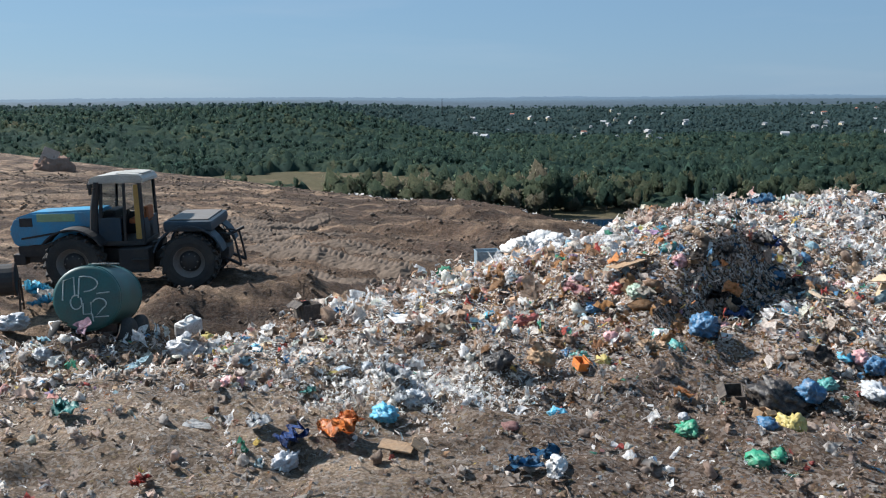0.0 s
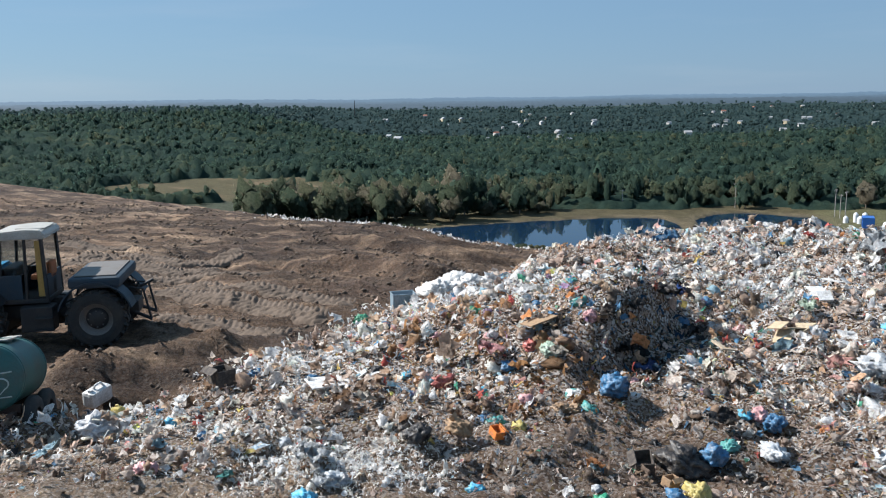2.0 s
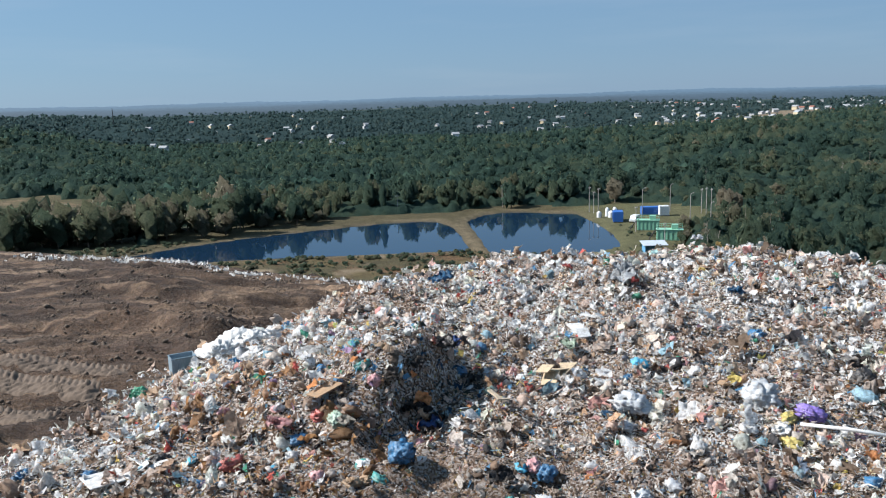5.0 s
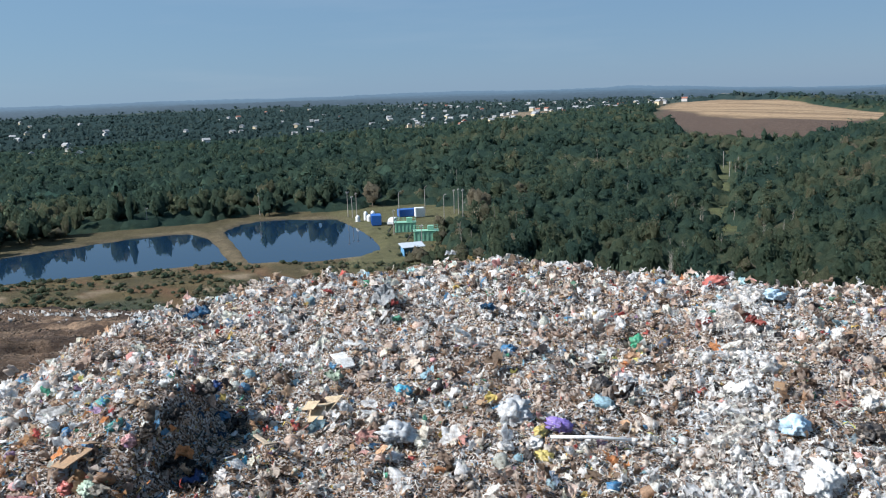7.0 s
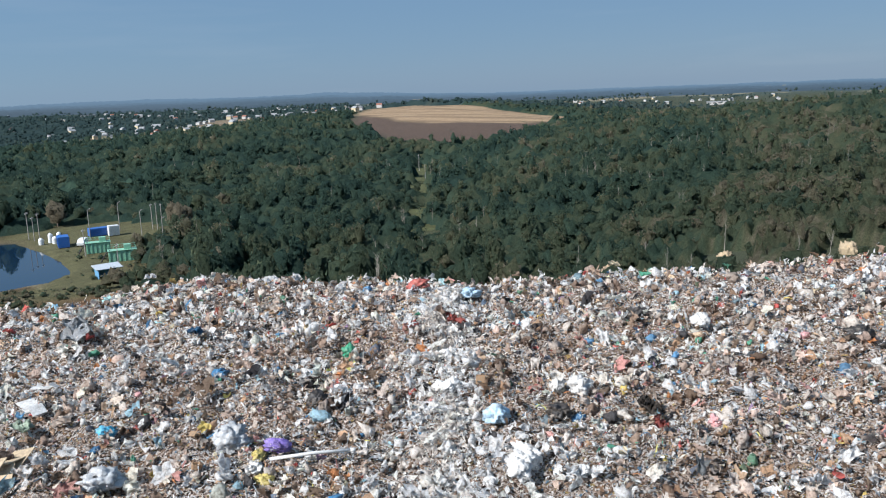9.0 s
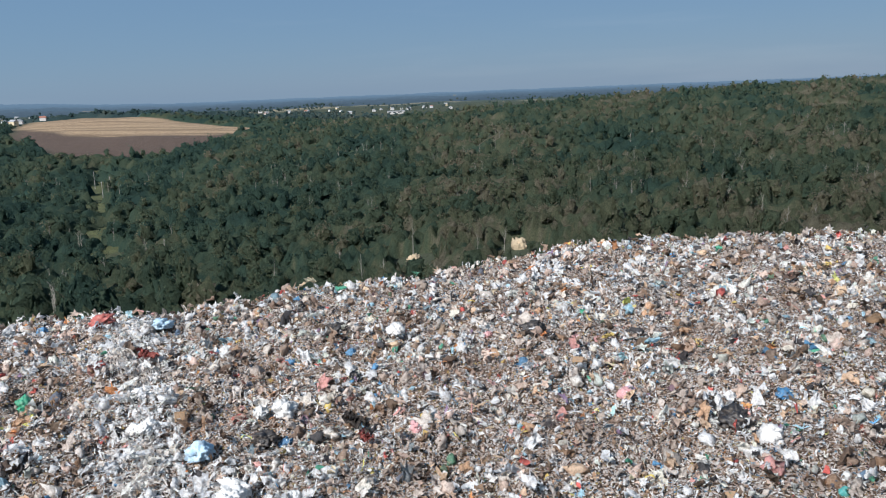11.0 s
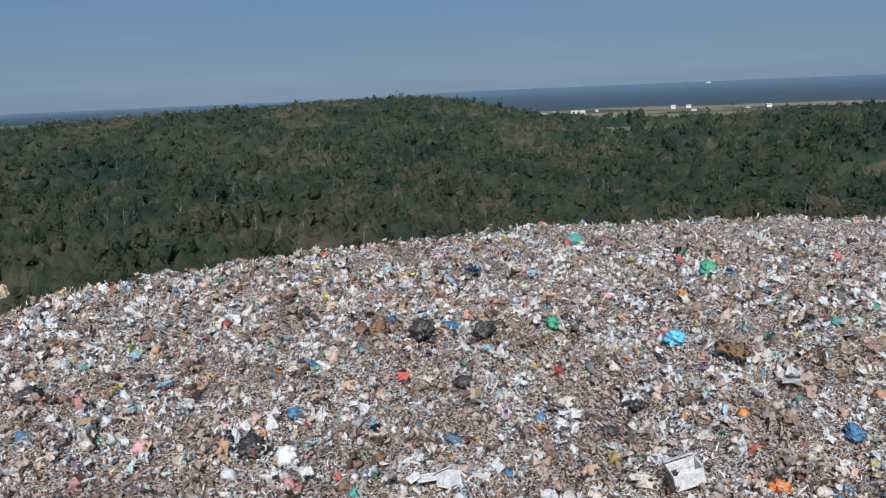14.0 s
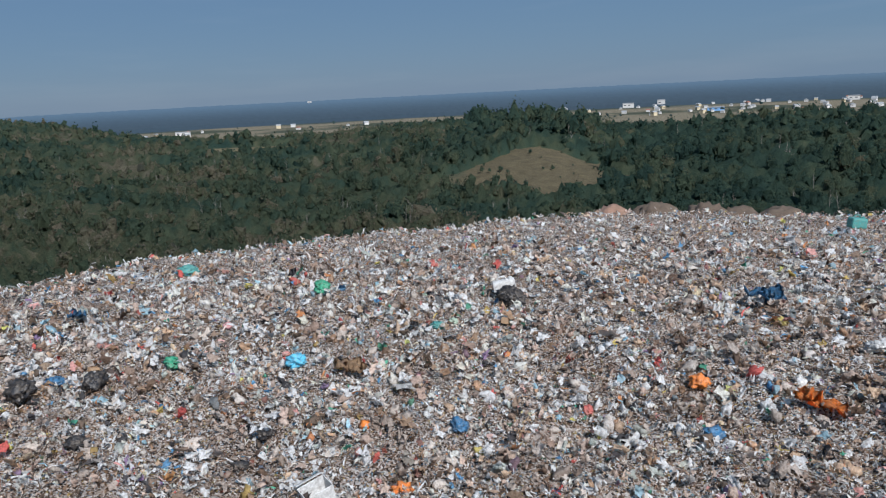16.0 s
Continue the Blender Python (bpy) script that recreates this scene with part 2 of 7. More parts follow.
def inside(points, x, y):
    """Distance into a closed outline given clockwise; negative outside."""
    ins = np.zeros(np.shape(x), bool)
    best = np.full(np.shape(x), 1e9)
    for (ax, ay), (bx, by) in zip(points, points[1:] + points[:1]):
        dx, dy = bx - ax, by - ay
        u = np.clip(((x - ax) * dx + (y - ay) * dy) / (dx * dx + dy * dy), 0, 1)
        best = np.minimum(best, np.hypot(x - ax - u * dx, y - ay - u * dy))
        if dy:
            ins ^= ((ay > y) != (by > y)) & (x < dx * (y - ay) / dy + ax)
    return np.where(ins, best, -best)


def polar(az, r):
    return (r * math.sin(radians(az)), r * math.cos(radians(az)))


# the foot of the refuse heap, and how far the top of the tip reaches in each direction
HEAP_FOOT = [(-30.0, 9.0), (-8.0, 14.3), (-5.2, 15.3), (-3.7, 17.3), (-2.8, 18.5), (-1.1, 20.1), (1.1, 23.6), (4.6, 27.9), (9.5, 30.7), (14.0, 33.5), (30.0, 46.0)]
CREST_AZ = (0, 17, 25, 35, 42, 49, 60, 70, 80, 85, 90, 100, 110, 120, 130, 140, 150, 165, 180)
CREST_R = (26, 27, 28.5, 29, 31, 28.5, 27, 28, 30, 33, 36, 37.5, 40, 43, 45, 47, 50, 49, 48)
POND_WEST = [polar(-2, 187), polar(3.3, 198), polar(7, 204), polar(11.2, 210), polar(16.9, 218), polar(19.5, 220.5), polar(20.9, 219), polar(22.0, 209), polar(22.6, 195), polar(23.2, 176), polar(17, 174), polar(11.0, 176), polar(3, 178), polar(-2, 180)]
POND_EAST = [polar(22.8, 218), polar(24.2, 230), polar(26, 234), polar(30.5, 229), polar(32.0, 210), polar(33.0, 195), polar(33.6, 180), polar(32, 172), polar(28.9, 170), polar(24.3, 172.5), polar(23.9, 185)]


def foot_slope(x, y):
    """The ground close under the tip."""
    r = np.hypot(x, y)
    az = np.degrees(np.arctan2(x, y))
    z = -25.0 + 9 * smooth(620, 1300, r) + 4 * smooth(1200, 2400, r) + 8 * smooth(2500, 4800, r)

    def hill(a, d, h, wide, deep):
        cx, cy = polar(a, d)
        ux, uy = polar(a, 1)
        q = (x - cx) * ux + (y - cy) * uy
        p = (x - cx) * uy - (y - cy) * ux
        return h * np.exp(-(p / wide) ** 2 - (q / deep) ** 2)

    z = z + hill(42, 1500, 10, 700, 520) + hill(22, 2300, 9, 600, 500) + hill(44, 400, 3, 90, 110) + hill(-20, 720, 8, 330, 200)
    z = z + hill(60, 760, 11, 230, 270)
    z = z + hill(92, 430, 18, 130, 190) + hill(110, 620, 26, 120, 190) + hill(76, 420, 8, 80, 140)
    z = z + hill(144.5, 330, 18, 42, 100) + hill(168, 300, 9, 80, 110) + hill(122, 330, 9, 120, 120) + hill(128, 720, 5, 150, 100) + hill(97, 150, 7, 60, 60)
    z = z + hill(160, 100, 9, 60, 50)
    z = z - hill(57, 330, 5, 28, 220) - 12 * smooth(430, 850, r) * smooth(114, 126, az) - 5 * smooth(700, 1100, r) * smooth(58, 70, az) * smooth(126, 114, az)
    rough = smooth(240, 420, r) + 0.6 * smooth(40, 100, az) * smooth(80, 200, r)
    return z + 1.6 * waves(x, y, 260, 5) * rough


# the wooded ridge to the east and south: azimuth, distance of its crest, and the crest's height
RIDGE_AZ = (58, 60, 65, 70, 75, 82, 87, 95, 102, 107, 111.5, 114.5, 116, 118, 120, 123.5, 128.5, 132, 138, 143.5, 146, 150, 153, 161, 170, 186)
RIDGE_R = (360, 380, 400, 420, 440, 470, 500, 540, 600, 660, 680, 660, 620, 560, 500, 430, 400, 380, 350, 335, 335, 345, 350, 310, 300, 300)
RIDGE_Z = (-24, -21.5, -19, -16, -12.5, -9.8, -7.5, -4.5, -2.5, -1.5, -0.8, -4.5, -9.5, -13, -13.5, -14, -14, -12, -8.5, -6.5, -6, -12.5, -14, -8.5, -8.5, -8.5)


def valley(x, y):
    r = np.hypot(x, y)
    az = np.degrees(np.arctan2(x, y))
    az = np.where(az < -90, az + 360, az)

    def hill(a, d, h, wide, deep):
        cx, cy = polar(a, d)
        ux, uy = polar(a, 1)
        q = (x - cx) * ux + (y - cy) * uy
        p = (x - cx) * uy - (y - cy) * ux
        return h * np.exp(-(p / wide) ** 2 - (q / deep) ** 2)

    # the valley floor sinks to the river and climbs again to the skyline
    z = -25.0 - 10 * smooth(330, 900, r) + (9 * smooth(1000, 2000, r) + 10 * smooth(2000, 3200, r) + 13 * smooth(3000, 4900, r)) * (1 - 0.9 * smooth(48, 64, az))
    z = z + smooth(2, -9, az) * (25 * smooth(340, 830, r) - 16 * smooth(930, 1500, r)) * smooth(-80, -60, az)
    z = z + hill(42, 430, 6.5, 115, 95) - hill(57, 385, 8, 62, 95) + hill(10, 1150, 8, 260, 200) + hill(56, 900, 24.5, 260, 420) + hill(40, 1500, 6, 420, 300) + hill(26, 2600, 10, 420, 400)
    z = z + 2.2 * waves(x, y, 330, 5) * smooth(300, 480, r)
    # the plain beyond the ridge
    plain = -40 + 34 * smooth(1650, 6400, r)
    z = z + (plain - z) * smooth(100, 118, az) * smooth(700, 1000, r)
    crest = np.interp(az, RIDGE_AZ, RIDGE_R)
    top = np.interp(az, RIDGE_AZ, RIDGE_Z)
    u = np.clip((r - 110) / (crest - 110), 0, 1)
    climb = -22 + (top + 22) * u ** 0.75 + 2.6 * waves(x, y, 95, 6) * smooth(0.0, 0.3, u) * smooth(1.0, 0.75, u)
    behind = smooth(1.04, 1.6, r / crest)
    ridge = climb + (z - climb) * behind
    z = z + (ridge - z) * smooth(57, 64, az) * (az < 187)
    near = smooth(300, 170, r)
    return z + (foot_slope(x, y) - z) * near


def tip(x, y):
    """The top of the tip: bare earth that sinks away to the far side, and the refuse heap on it."""
    r = np.hypot(x, y)
    az = np.degrees(np.arctan2(x, y))
    s = 0.72 * x + 0.69 * y
    az2 = np.where(az < -60, az + 360, az)
    u = np.clip(s - 11, 0, None)
    earth = -0.0036 * np.minimum(u, 46) ** 2 - 0.55 * np.clip(u - 46, 0, None)
    earth = np.where(az2 > 120, -0.002 * np.clip(r - 40, 0, None) ** 1.0, earth * smooth(75, 40, az2) + 0 * r)
    earth = earth + (0.25 * smooth(8, 3, az2) + 0.25 * np.exp(-((az2 - 3) / 5.0) ** 2)) * smooth(27, 38, r) * (az2 < 60)
    foot = along(HEAP_FOOT, x, y)
    w = smooth(-0.4, 4.5, foot)
    rise = 0.12 + 1.36 * smooth(9, 28, r)
    crest = np.interp(az2, CREST_AZ, CREST_R)
    over = np.clip(r - crest, 0, None)
    fall = -0.045 * np.minimum(over, 8) ** 2 - 0.72 * np.clip(over - 8, 0, None)
    flat = smooth(146, 152, az2)
    fall = fall * (1 - flat) + flat * (-2.1 * smooth(0, 8, over) - 0.6 * np.clip(over - 14, 0, None))
    heap = (rise + fall) * w
    bx, by = x - 5.5, y - 17.2
    heap = heap + 1.3 * np.exp(-(bx / 2.2) ** 2 - (by / 2.3) ** 2) * smooth(1.15, 0.45, 0.65 * bx - 0.76 * by)
    heap = heap + 0.15 * np.exp(-((x - 1.5) / 2.0) ** 2 - ((y - 19.5) / 2.5) ** 2)
    z = np.where(foot > -0.5, np.maximum(earth * (1 - w), -30) + heap, earth)
    lump = 0.2 * waves(x, y, 3.4, 11) + 0.12 * waves(x, y, 9.0, 12) + 0.09 * waves(x, y, 1.3, 13)
    z = z + lump * w * smooth(6, 14, r) * (r < 90)
    return z


def earthworks(x, y):
    """Ruts, banks and clods of the bare earth."""
    r = np.hypot(x, y)
    foot = along(HEAP_FOOT, x, y)
    bare = smooth(0.5, -1.5, foot) * smooth(110, 70, r)
    z = 0.07 * waves(x, y, 0.9, 20) + 0.1 * waves(x, y, 2.2, 21) + 0.12 * waves(x, y, 7.0, 22)
    # churned wheel ruts, most of them running across
    z = z + 0.14 * waves(0.22 * x + 0.05 * y, y, 1.5, 23) * smooth(-0.3, 0.5, waves(x, y, 9.0, 24))
    # graded lips that run across the tip
    for c, h in ((21.5, 0.4), (24.0, 0.22), (26.5, 0.6), (29.0, 0.3), (32.0, 0.5), (35.0, 0.3), (38.0, 0.4), (42.0, 0.25)):
        s = 0.42 * x + 0.9 * y + 0.9 * waves(x, y, 12, int(c)) - c
        z = z + h * (smooth(-0.5, 0.1, s) - smooth(0.1, 4.0, s)) * smooth(2, 12, x + 0.0 * y + 10)
    # the bank of spoil beside the tractor and the wet trench behind the rubble
    def bar(ax, ay, bx, by, wide):
        dx, dy = bx - ax, by - ay
        u = np.clip(((x - ax) * dx + (y - ay) * dy) / (dx * dx + dy * dy), 0, 1)
        return np.exp(-(np.hypot(x - ax - u * dx, y - ay - u * dy) / wide) ** 2)

    z = z * bare + (0.42 + 0.14 * waves(x, y, 0.9, 27)) * bar(-6.2, 18.7, -3.4, 20.0, 0.55) - 0.6 * bar(-7.6, 16.2, -4.6, 17.3, 0.75)
    return z + 0.5 * bar(-9.5, 14.2, -5.6, 15.0, 0.5) * (0.8 + 0.6 * waves(x, y, 1.1, 28))


def land(x, y):
    """Height of the ground; the tip and its earthworks are worked out only where they reach."""
    x, y = np.asarray(x, float), np.asarray(y, float)
    shape = x.shape
    x, y = np.atleast_1d(x).ravel(), np.atleast_1d(y).ravel()
    r = np.hypot(x, y)
    z = valley(x, y)
    k = np.nonzero(r < 400)[0]
    if len(k):
        t = tip(x[k], y[k])
        q = np.nonzero(r[k] < 112)[0]
        if len(q):
            t[q] += earthworks(x[k][q], y[k][q])
        z[k] = np.maximum(z[k], t)
        for pond in (POND_WEST, POND_EAST):
            d = inside(pond, x[k], y[k])
            z[k] = np.where(d > -6, np.minimum(z[k], POND_Z + 0.45 - 0.12 * np.clip(d, 0, 12) - 0.5 * smooth(-1.5, 1.0, d)), z[k])
    return z.reshape(shape)


# ---- building helpers ----
def flat_mesh(name, verts, faces, material, attrs=(), smooth_shade=False, normals=None):
    """A mesh of triangles or quads from arrays. attrs: (name, kind, values per point)."""
    me = bpy.data.meshes.new(name)
    verts, faces = np.asarray(verts, np.float32), np.asarray(faces, np.int32)
    n, k = faces.shape
    me.vertices.add(len(verts))
    me.vertices.foreach_set("co", verts.ravel())
    me.loops.add(n * k)
    me.loops.foreach_set("vertex_index", faces.ravel())
    me.polygons.add(n)
    me.polygons.foreach_set("loop_start", np.arange(0, n * k, k, dtype=np.int32))
    me.polygons.foreach_set("loop_total", np.full(n, k, np.int32))
    if smooth_shade:
        me.polygons.foreach_set("use_smooth", np.ones(n, bool))
    for key, kind, values in attrs:
        a = me.attributes.new(key, kind, "POINT")
        a.data.foreach_set("color" if kind == "FLOAT_COLOR" else "value", np.asarray(values, np.float32).ravel())
    if normals is not None:
        a = me.attributes.new("custom_normal", "FLOAT_VECTOR", "POINT")
        a.data.foreach_set("vector", np.asarray(normals, np.float32).ravel())
    me.update(calc_edges=True)
    me.materials.append(material)
    return me


def part(name, bm, material, parent, label="", soft=False):
    """Link a bmesh as one mesh object under a thing or a part."""
    me = bpy.data.meshes.new(name)
    if soft:
        for f in bm.faces:
            f.smooth = True
    bm.to_mesh(me)
    bm.free()
    me.materials.append(material)
    ob = new(name, me)
    ob.parent = parent
    if label:
        ob["label"] = label
    return ob


def empty(name, m, label, category, group="", kind=""):
    ob = new(name)
    ob.matrix_basis = m
    ob.empty_display_size = 0.2
    return tagged(ob, label, category, group, kind)


def z_at(x, y):
    return float(land(x, y))


# ---- ground: one sheet to the horizon ----
def build_ground():
    azs = np.concatenate([np.arange(-46, 40, 0.45), np.arange(40, 186, 0.8), np.arange(186, 314, 4.0)])
    rs = np.concatenate([np.geomspace(0.002, 8, 26)[:-1], np.geomspace(8, 62, 190)[:-1], np.geomspace(62, 480, 130)[:-1], np.geomspace(480, 4950, 110)])
    A, Rr = np.meshgrid(np.radians(azs), rs)
    X, Y = Rr * np.sin(A), Rr * np.cos(A)
    Z = land(X, Y)
    na, nr = len(azs), len(rs)
    verts = np.stack([X, Y, Z], -1).reshape(-1, 3)
    i, j = np.meshgrid(np.arange(nr - 1), np.arange(na), indexing="ij")
    j2 = (j + 1) % na
    faces = np.stack([i * na + j, (i + 1) * na + j, (i + 1) * na + j2, i * na + j2], -1).reshape(-1, 4)[:, ::-1]
    x, y = verts[:, 0], verts[:, 1]
    r = np.hypot(x, y)
    zone, litter = soil_zones(x, y, r, verts[:, 2])
    me = flat_mesh("ground", verts, faces, GROUND, (("zone", "FLOAT_COLOR", zone), ("litter", "FLOAT", litter)), True)
    ob = new("ground", me)
    return tagged(ob, "brown rutted earth of a refuse tip above a wooded valley", "ground", kind="structure")


MEADOWS = [[polar(-17, 300), polar(-16, 340), polar(-10, 365), polar(-4, 345), polar(1, 300), polar(1, 262), polar(-6, 262), polar(-12, 285)],
           [polar(55.6, 190), polar(55.4, 330), polar(56.6, 420), polar(57.4, 420), polar(57.6, 320), polar(57.2, 190)],
           [polar(138.6, 216), polar(141.5, 254), polar(144.7, 272), polar(150.6, 272), polar(151.3, 226), polar(147, 201)],
           [polar(120.5, 400), polar(122, 455), polar(129, 440), polar(131.5, 400), polar(127, 368), polar(122, 376)],
           [polar(31.5, 168), polar(31, 240), polar(36, 246), polar(39.5, 236), polar(39, 190), polar(38, 160), polar(33.5, 150)]]
FIELD = [polar(53.2, 1000), polar(56.0, 985), polar(60.0, 880), polar(64.5, 770), polar(70.5, 680), polar(70.5, 630), polar(64.5, 610), polar(59.8, 590), polar(55.3, 620), polar(52.4, 740)]
PLOUGH = [polar(52.4, 742), polar(55.3, 622), polar(59.8, 592), polar(64.5, 612), polar(66, 560), polar(60.0, 445), polar(54.6, 450), polar(51.8, 620)]
BROWN = [[polar(34.3, 998), polar(36.2, 987), polar(38.3, 830), polar(37.4, 744), polar(34.5, 792)], [polar(39.5, 899), polar(42.4, 1206), polar(44.9, 1297), polar(46.9, 1123), polar(44.5, 897), polar(41.6, 844)]]


def soil_zones(x, y, r, z):
    az = np.degrees(np.arctan2(x, y))
    foot = along(HEAP_FOOT, x, y)
    n = len(x)
    zone = np.empty((n, 4))
    zone[:, 3] = 1

    def put(c, w):
        zone[:, :3] = zone[:, :3] * (1 - w[:, None]) + np.array(c) * w[:, None]

    zone[:, :3] = (0.052, 0.062, 0.04)
    put((0.075, 0.064, 0.034), smooth(-30, -12, inside(POND_WEST, x, y)) + 0 * x)
    put((0.075, 0.064, 0.034), smooth(-30, -12, inside(POND_EAST, x, y)))
    put((0.1, 0.078, 0.038), ((z > -25.5) & (r < 190) & (az > -30) & (az < 45)) * smooth(-0.3, 0.5, waves(x, y, 25, 31)) * 1.0)
    put((0.12, 0.073, 0.04), ((r > 90) & (r < 172) & (az > 8) & (az < 36)) * smooth(0.1, 0.6, waves(x, y, 22, 33)))
    put((0.22, 0.175, 0.12), ((r > 90) & (r < 172) & (az > -25) & (az < 42)) * smooth(0.55, 0.85, waves(x, y, 19, 35)))
    for d in (inside(POND_WEST, x, y), inside(POND_EAST, x, y)):
        put((0.17, 0.135, 0.09), smooth(-3.2, -1.0, d) * smooth(1.0, 0.0, d) * 0.5)
        put((0.03, 0.035, 0.03), smooth(0.0, 1.5, d))
    for k, m in enumerate(MEADOWS):
        c = ((0.078, 0.068, 0.034), (0.085, 0.095, 0.043), (0.105, 0.088, 0.052), (0.16, 0.14, 0.08), (0.1, 0.098, 0.05))[k]
        put(c, smooth(-6, 4, inside(m, x, y) + 6 * waves(x, y, 30, 40 + k)))
    put((0.15, 0.11, 0.065), smooth(-5, 2, inside(MEADOWS[0], x, y)) * smooth(0.25, 0.6, waves(x, y, 40, 47)))
    for m in BROWN:
        put((0.19, 0.15, 0.105), smooth(-20, 20, inside(m, x, y) + 20 * waves(x, y, 120, 49)))
    put((0.1, 0.071, 0.056), smooth(-6, 6, inside(PLOUGH, x, y)))
    fd = smooth(-4, 4, inside(FIELD, x, y))
    put((0.34, 0.245, 0.155), fd)
    put((0.2, 0.142, 0.092), fd * smooth(0.3, 0.6, np.sin(r / 6.5)))
    # far land is coloured bluer, with haze put into the soil colour
    far = smooth(1900, 2300, r)
    put((0.05, 0.07, 0.062), far)
    put((0.24, 0.215, 0.15), far * smooth(0.3, 0.4, waves(x * 0.5, y, 700, 51)) * (az > 40) * (az < 106))
    plain = smooth(850, 1000, r) * ((az > 108) & (az < 180))
    put((0.19, 0.165, 0.115), plain * smooth(-0.4, 0.0, waves(x, y, 380, 53)))
    # wooded ground past the plain, its bluish colour holding haze too
    put((0.04, 0.058, 0.055), smooth(1580, 1680, r + 60 * waves(x, y, 300, 58)) * ((az > 108) & (az < 180)))
    # the tip itself
    on_tip = z > valley(x, y) + 0.3
    bare = on_tip * 1.0
    put((0.145, 0.098, 0.068), bare)
    band = waves(0.3 * x - 0.2 * y, 0.3 * x + 1.0 * y, 5, 61)
    put((0.28, 0.205, 0.148), bare * smooth(0.1, 0.6, band + 0.5 * smooth(-6, -20, x) - 0.15 * smooth(24, 36, y)) * smooth(-0.5, -3, foot))
    put((0.062, 0.042, 0.032), bare * smooth(0.05, 0.35, waves(0.3 * x + 0.1 * y, y, 5.5, 62) + 0.3 * smooth(30, 36, y) - 0.2 * smooth(-5, -12, x)))
    put((0.26, 0.205, 0.155), bare * smooth(-1, 1, foot) * smooth(15.5, 13.5, y) * smooth(3, -1, x) * (r < 20) * 0.9)
    put((0.105, 0.075, 0.056), bare * smooth(-1, 1, foot) * smooth(14.5, 12.5, y) * smooth(-1, 2, x) * (r < 20) * 0.85)
    # streaked soil colour that also stands in for shading on the cross ruts
    put((0.3, 0.215, 0.15), 0.8 * bare * smooth(0.25, 0.6, waves(0.16 * x + 0.1 * y, y, 1.9, 65)) * smooth(-0.5, -2, foot))
    put((0.055, 0.036, 0.026), 0.85 * bare * smooth(0.2, 0.55, waves(0.12 * x + 0.08 * y, y, 1.5, 66)) * smooth(-0.5, -2, foot))
    put((0.075, 0.05, 0.038), bare * 0.8 * np.exp(-((x - 0.5) / 4) ** 2 - ((y - 27) / 4) ** 2) * smooth(-0.5, -2, foot))
    litter = on_tip * smooth(-0.6, 0.8, foot) * (0.8 + 0.2 * waves(x, y, 5, 63))
    fore = smooth(16, 12, y) * smooth(9, 5, x) * (r < 20) * (y > 0)
    litter = litter * (1 - 0.78 * fore) + on_tip * 0.05
    return zone, np.clip(litter, 0, 0.95)


ground = build_ground()


def build_pond(name, outline, label):
    bm = bmesh.new()
    bm.faces.new([bm.verts.new((x, y, POND_Z)) for x, y in outline])
    bmesh.ops.recalc_face_normals(bm, faces=bm.faces)
    for f in bm.faces:
        if f.normal.z < 0:
            f.normal_flip()
    ob = part(name, bm, WATER, None)
    return tagged(ob, label, "pond", kind="structure")


build_pond("water_west", POND_WEST, "still dark blue water of a settling pond")
build_pond("water_east", POND_EAST, "still dark blue water of a second settling pond")

# ---- woods ----
def ico():
    bm = bmesh.new()
    bmesh.ops.create_icosphere(bm, subdivisions=1, radius=1)
    v = np.array([p.co[:] for p in bm.verts])
    f = np.array([[p.index for p in q.verts] for q in bm.faces])
    bm.free()
    return v, f


ICO_V, ICO_F = ico()
OCT_V = np.array([(1, 0, 0), (-1, 0, 0), (0, 1, 0), (0, -1, 0), (0, 0, 1), (0, 0, -1)], float)
OCT_F = np.array([(0, 2, 4), (2, 1, 4), (1, 3, 4), (3, 0, 4), (2, 0, 5), (1, 2, 5), (3, 1, 5), (0, 3, 5)])


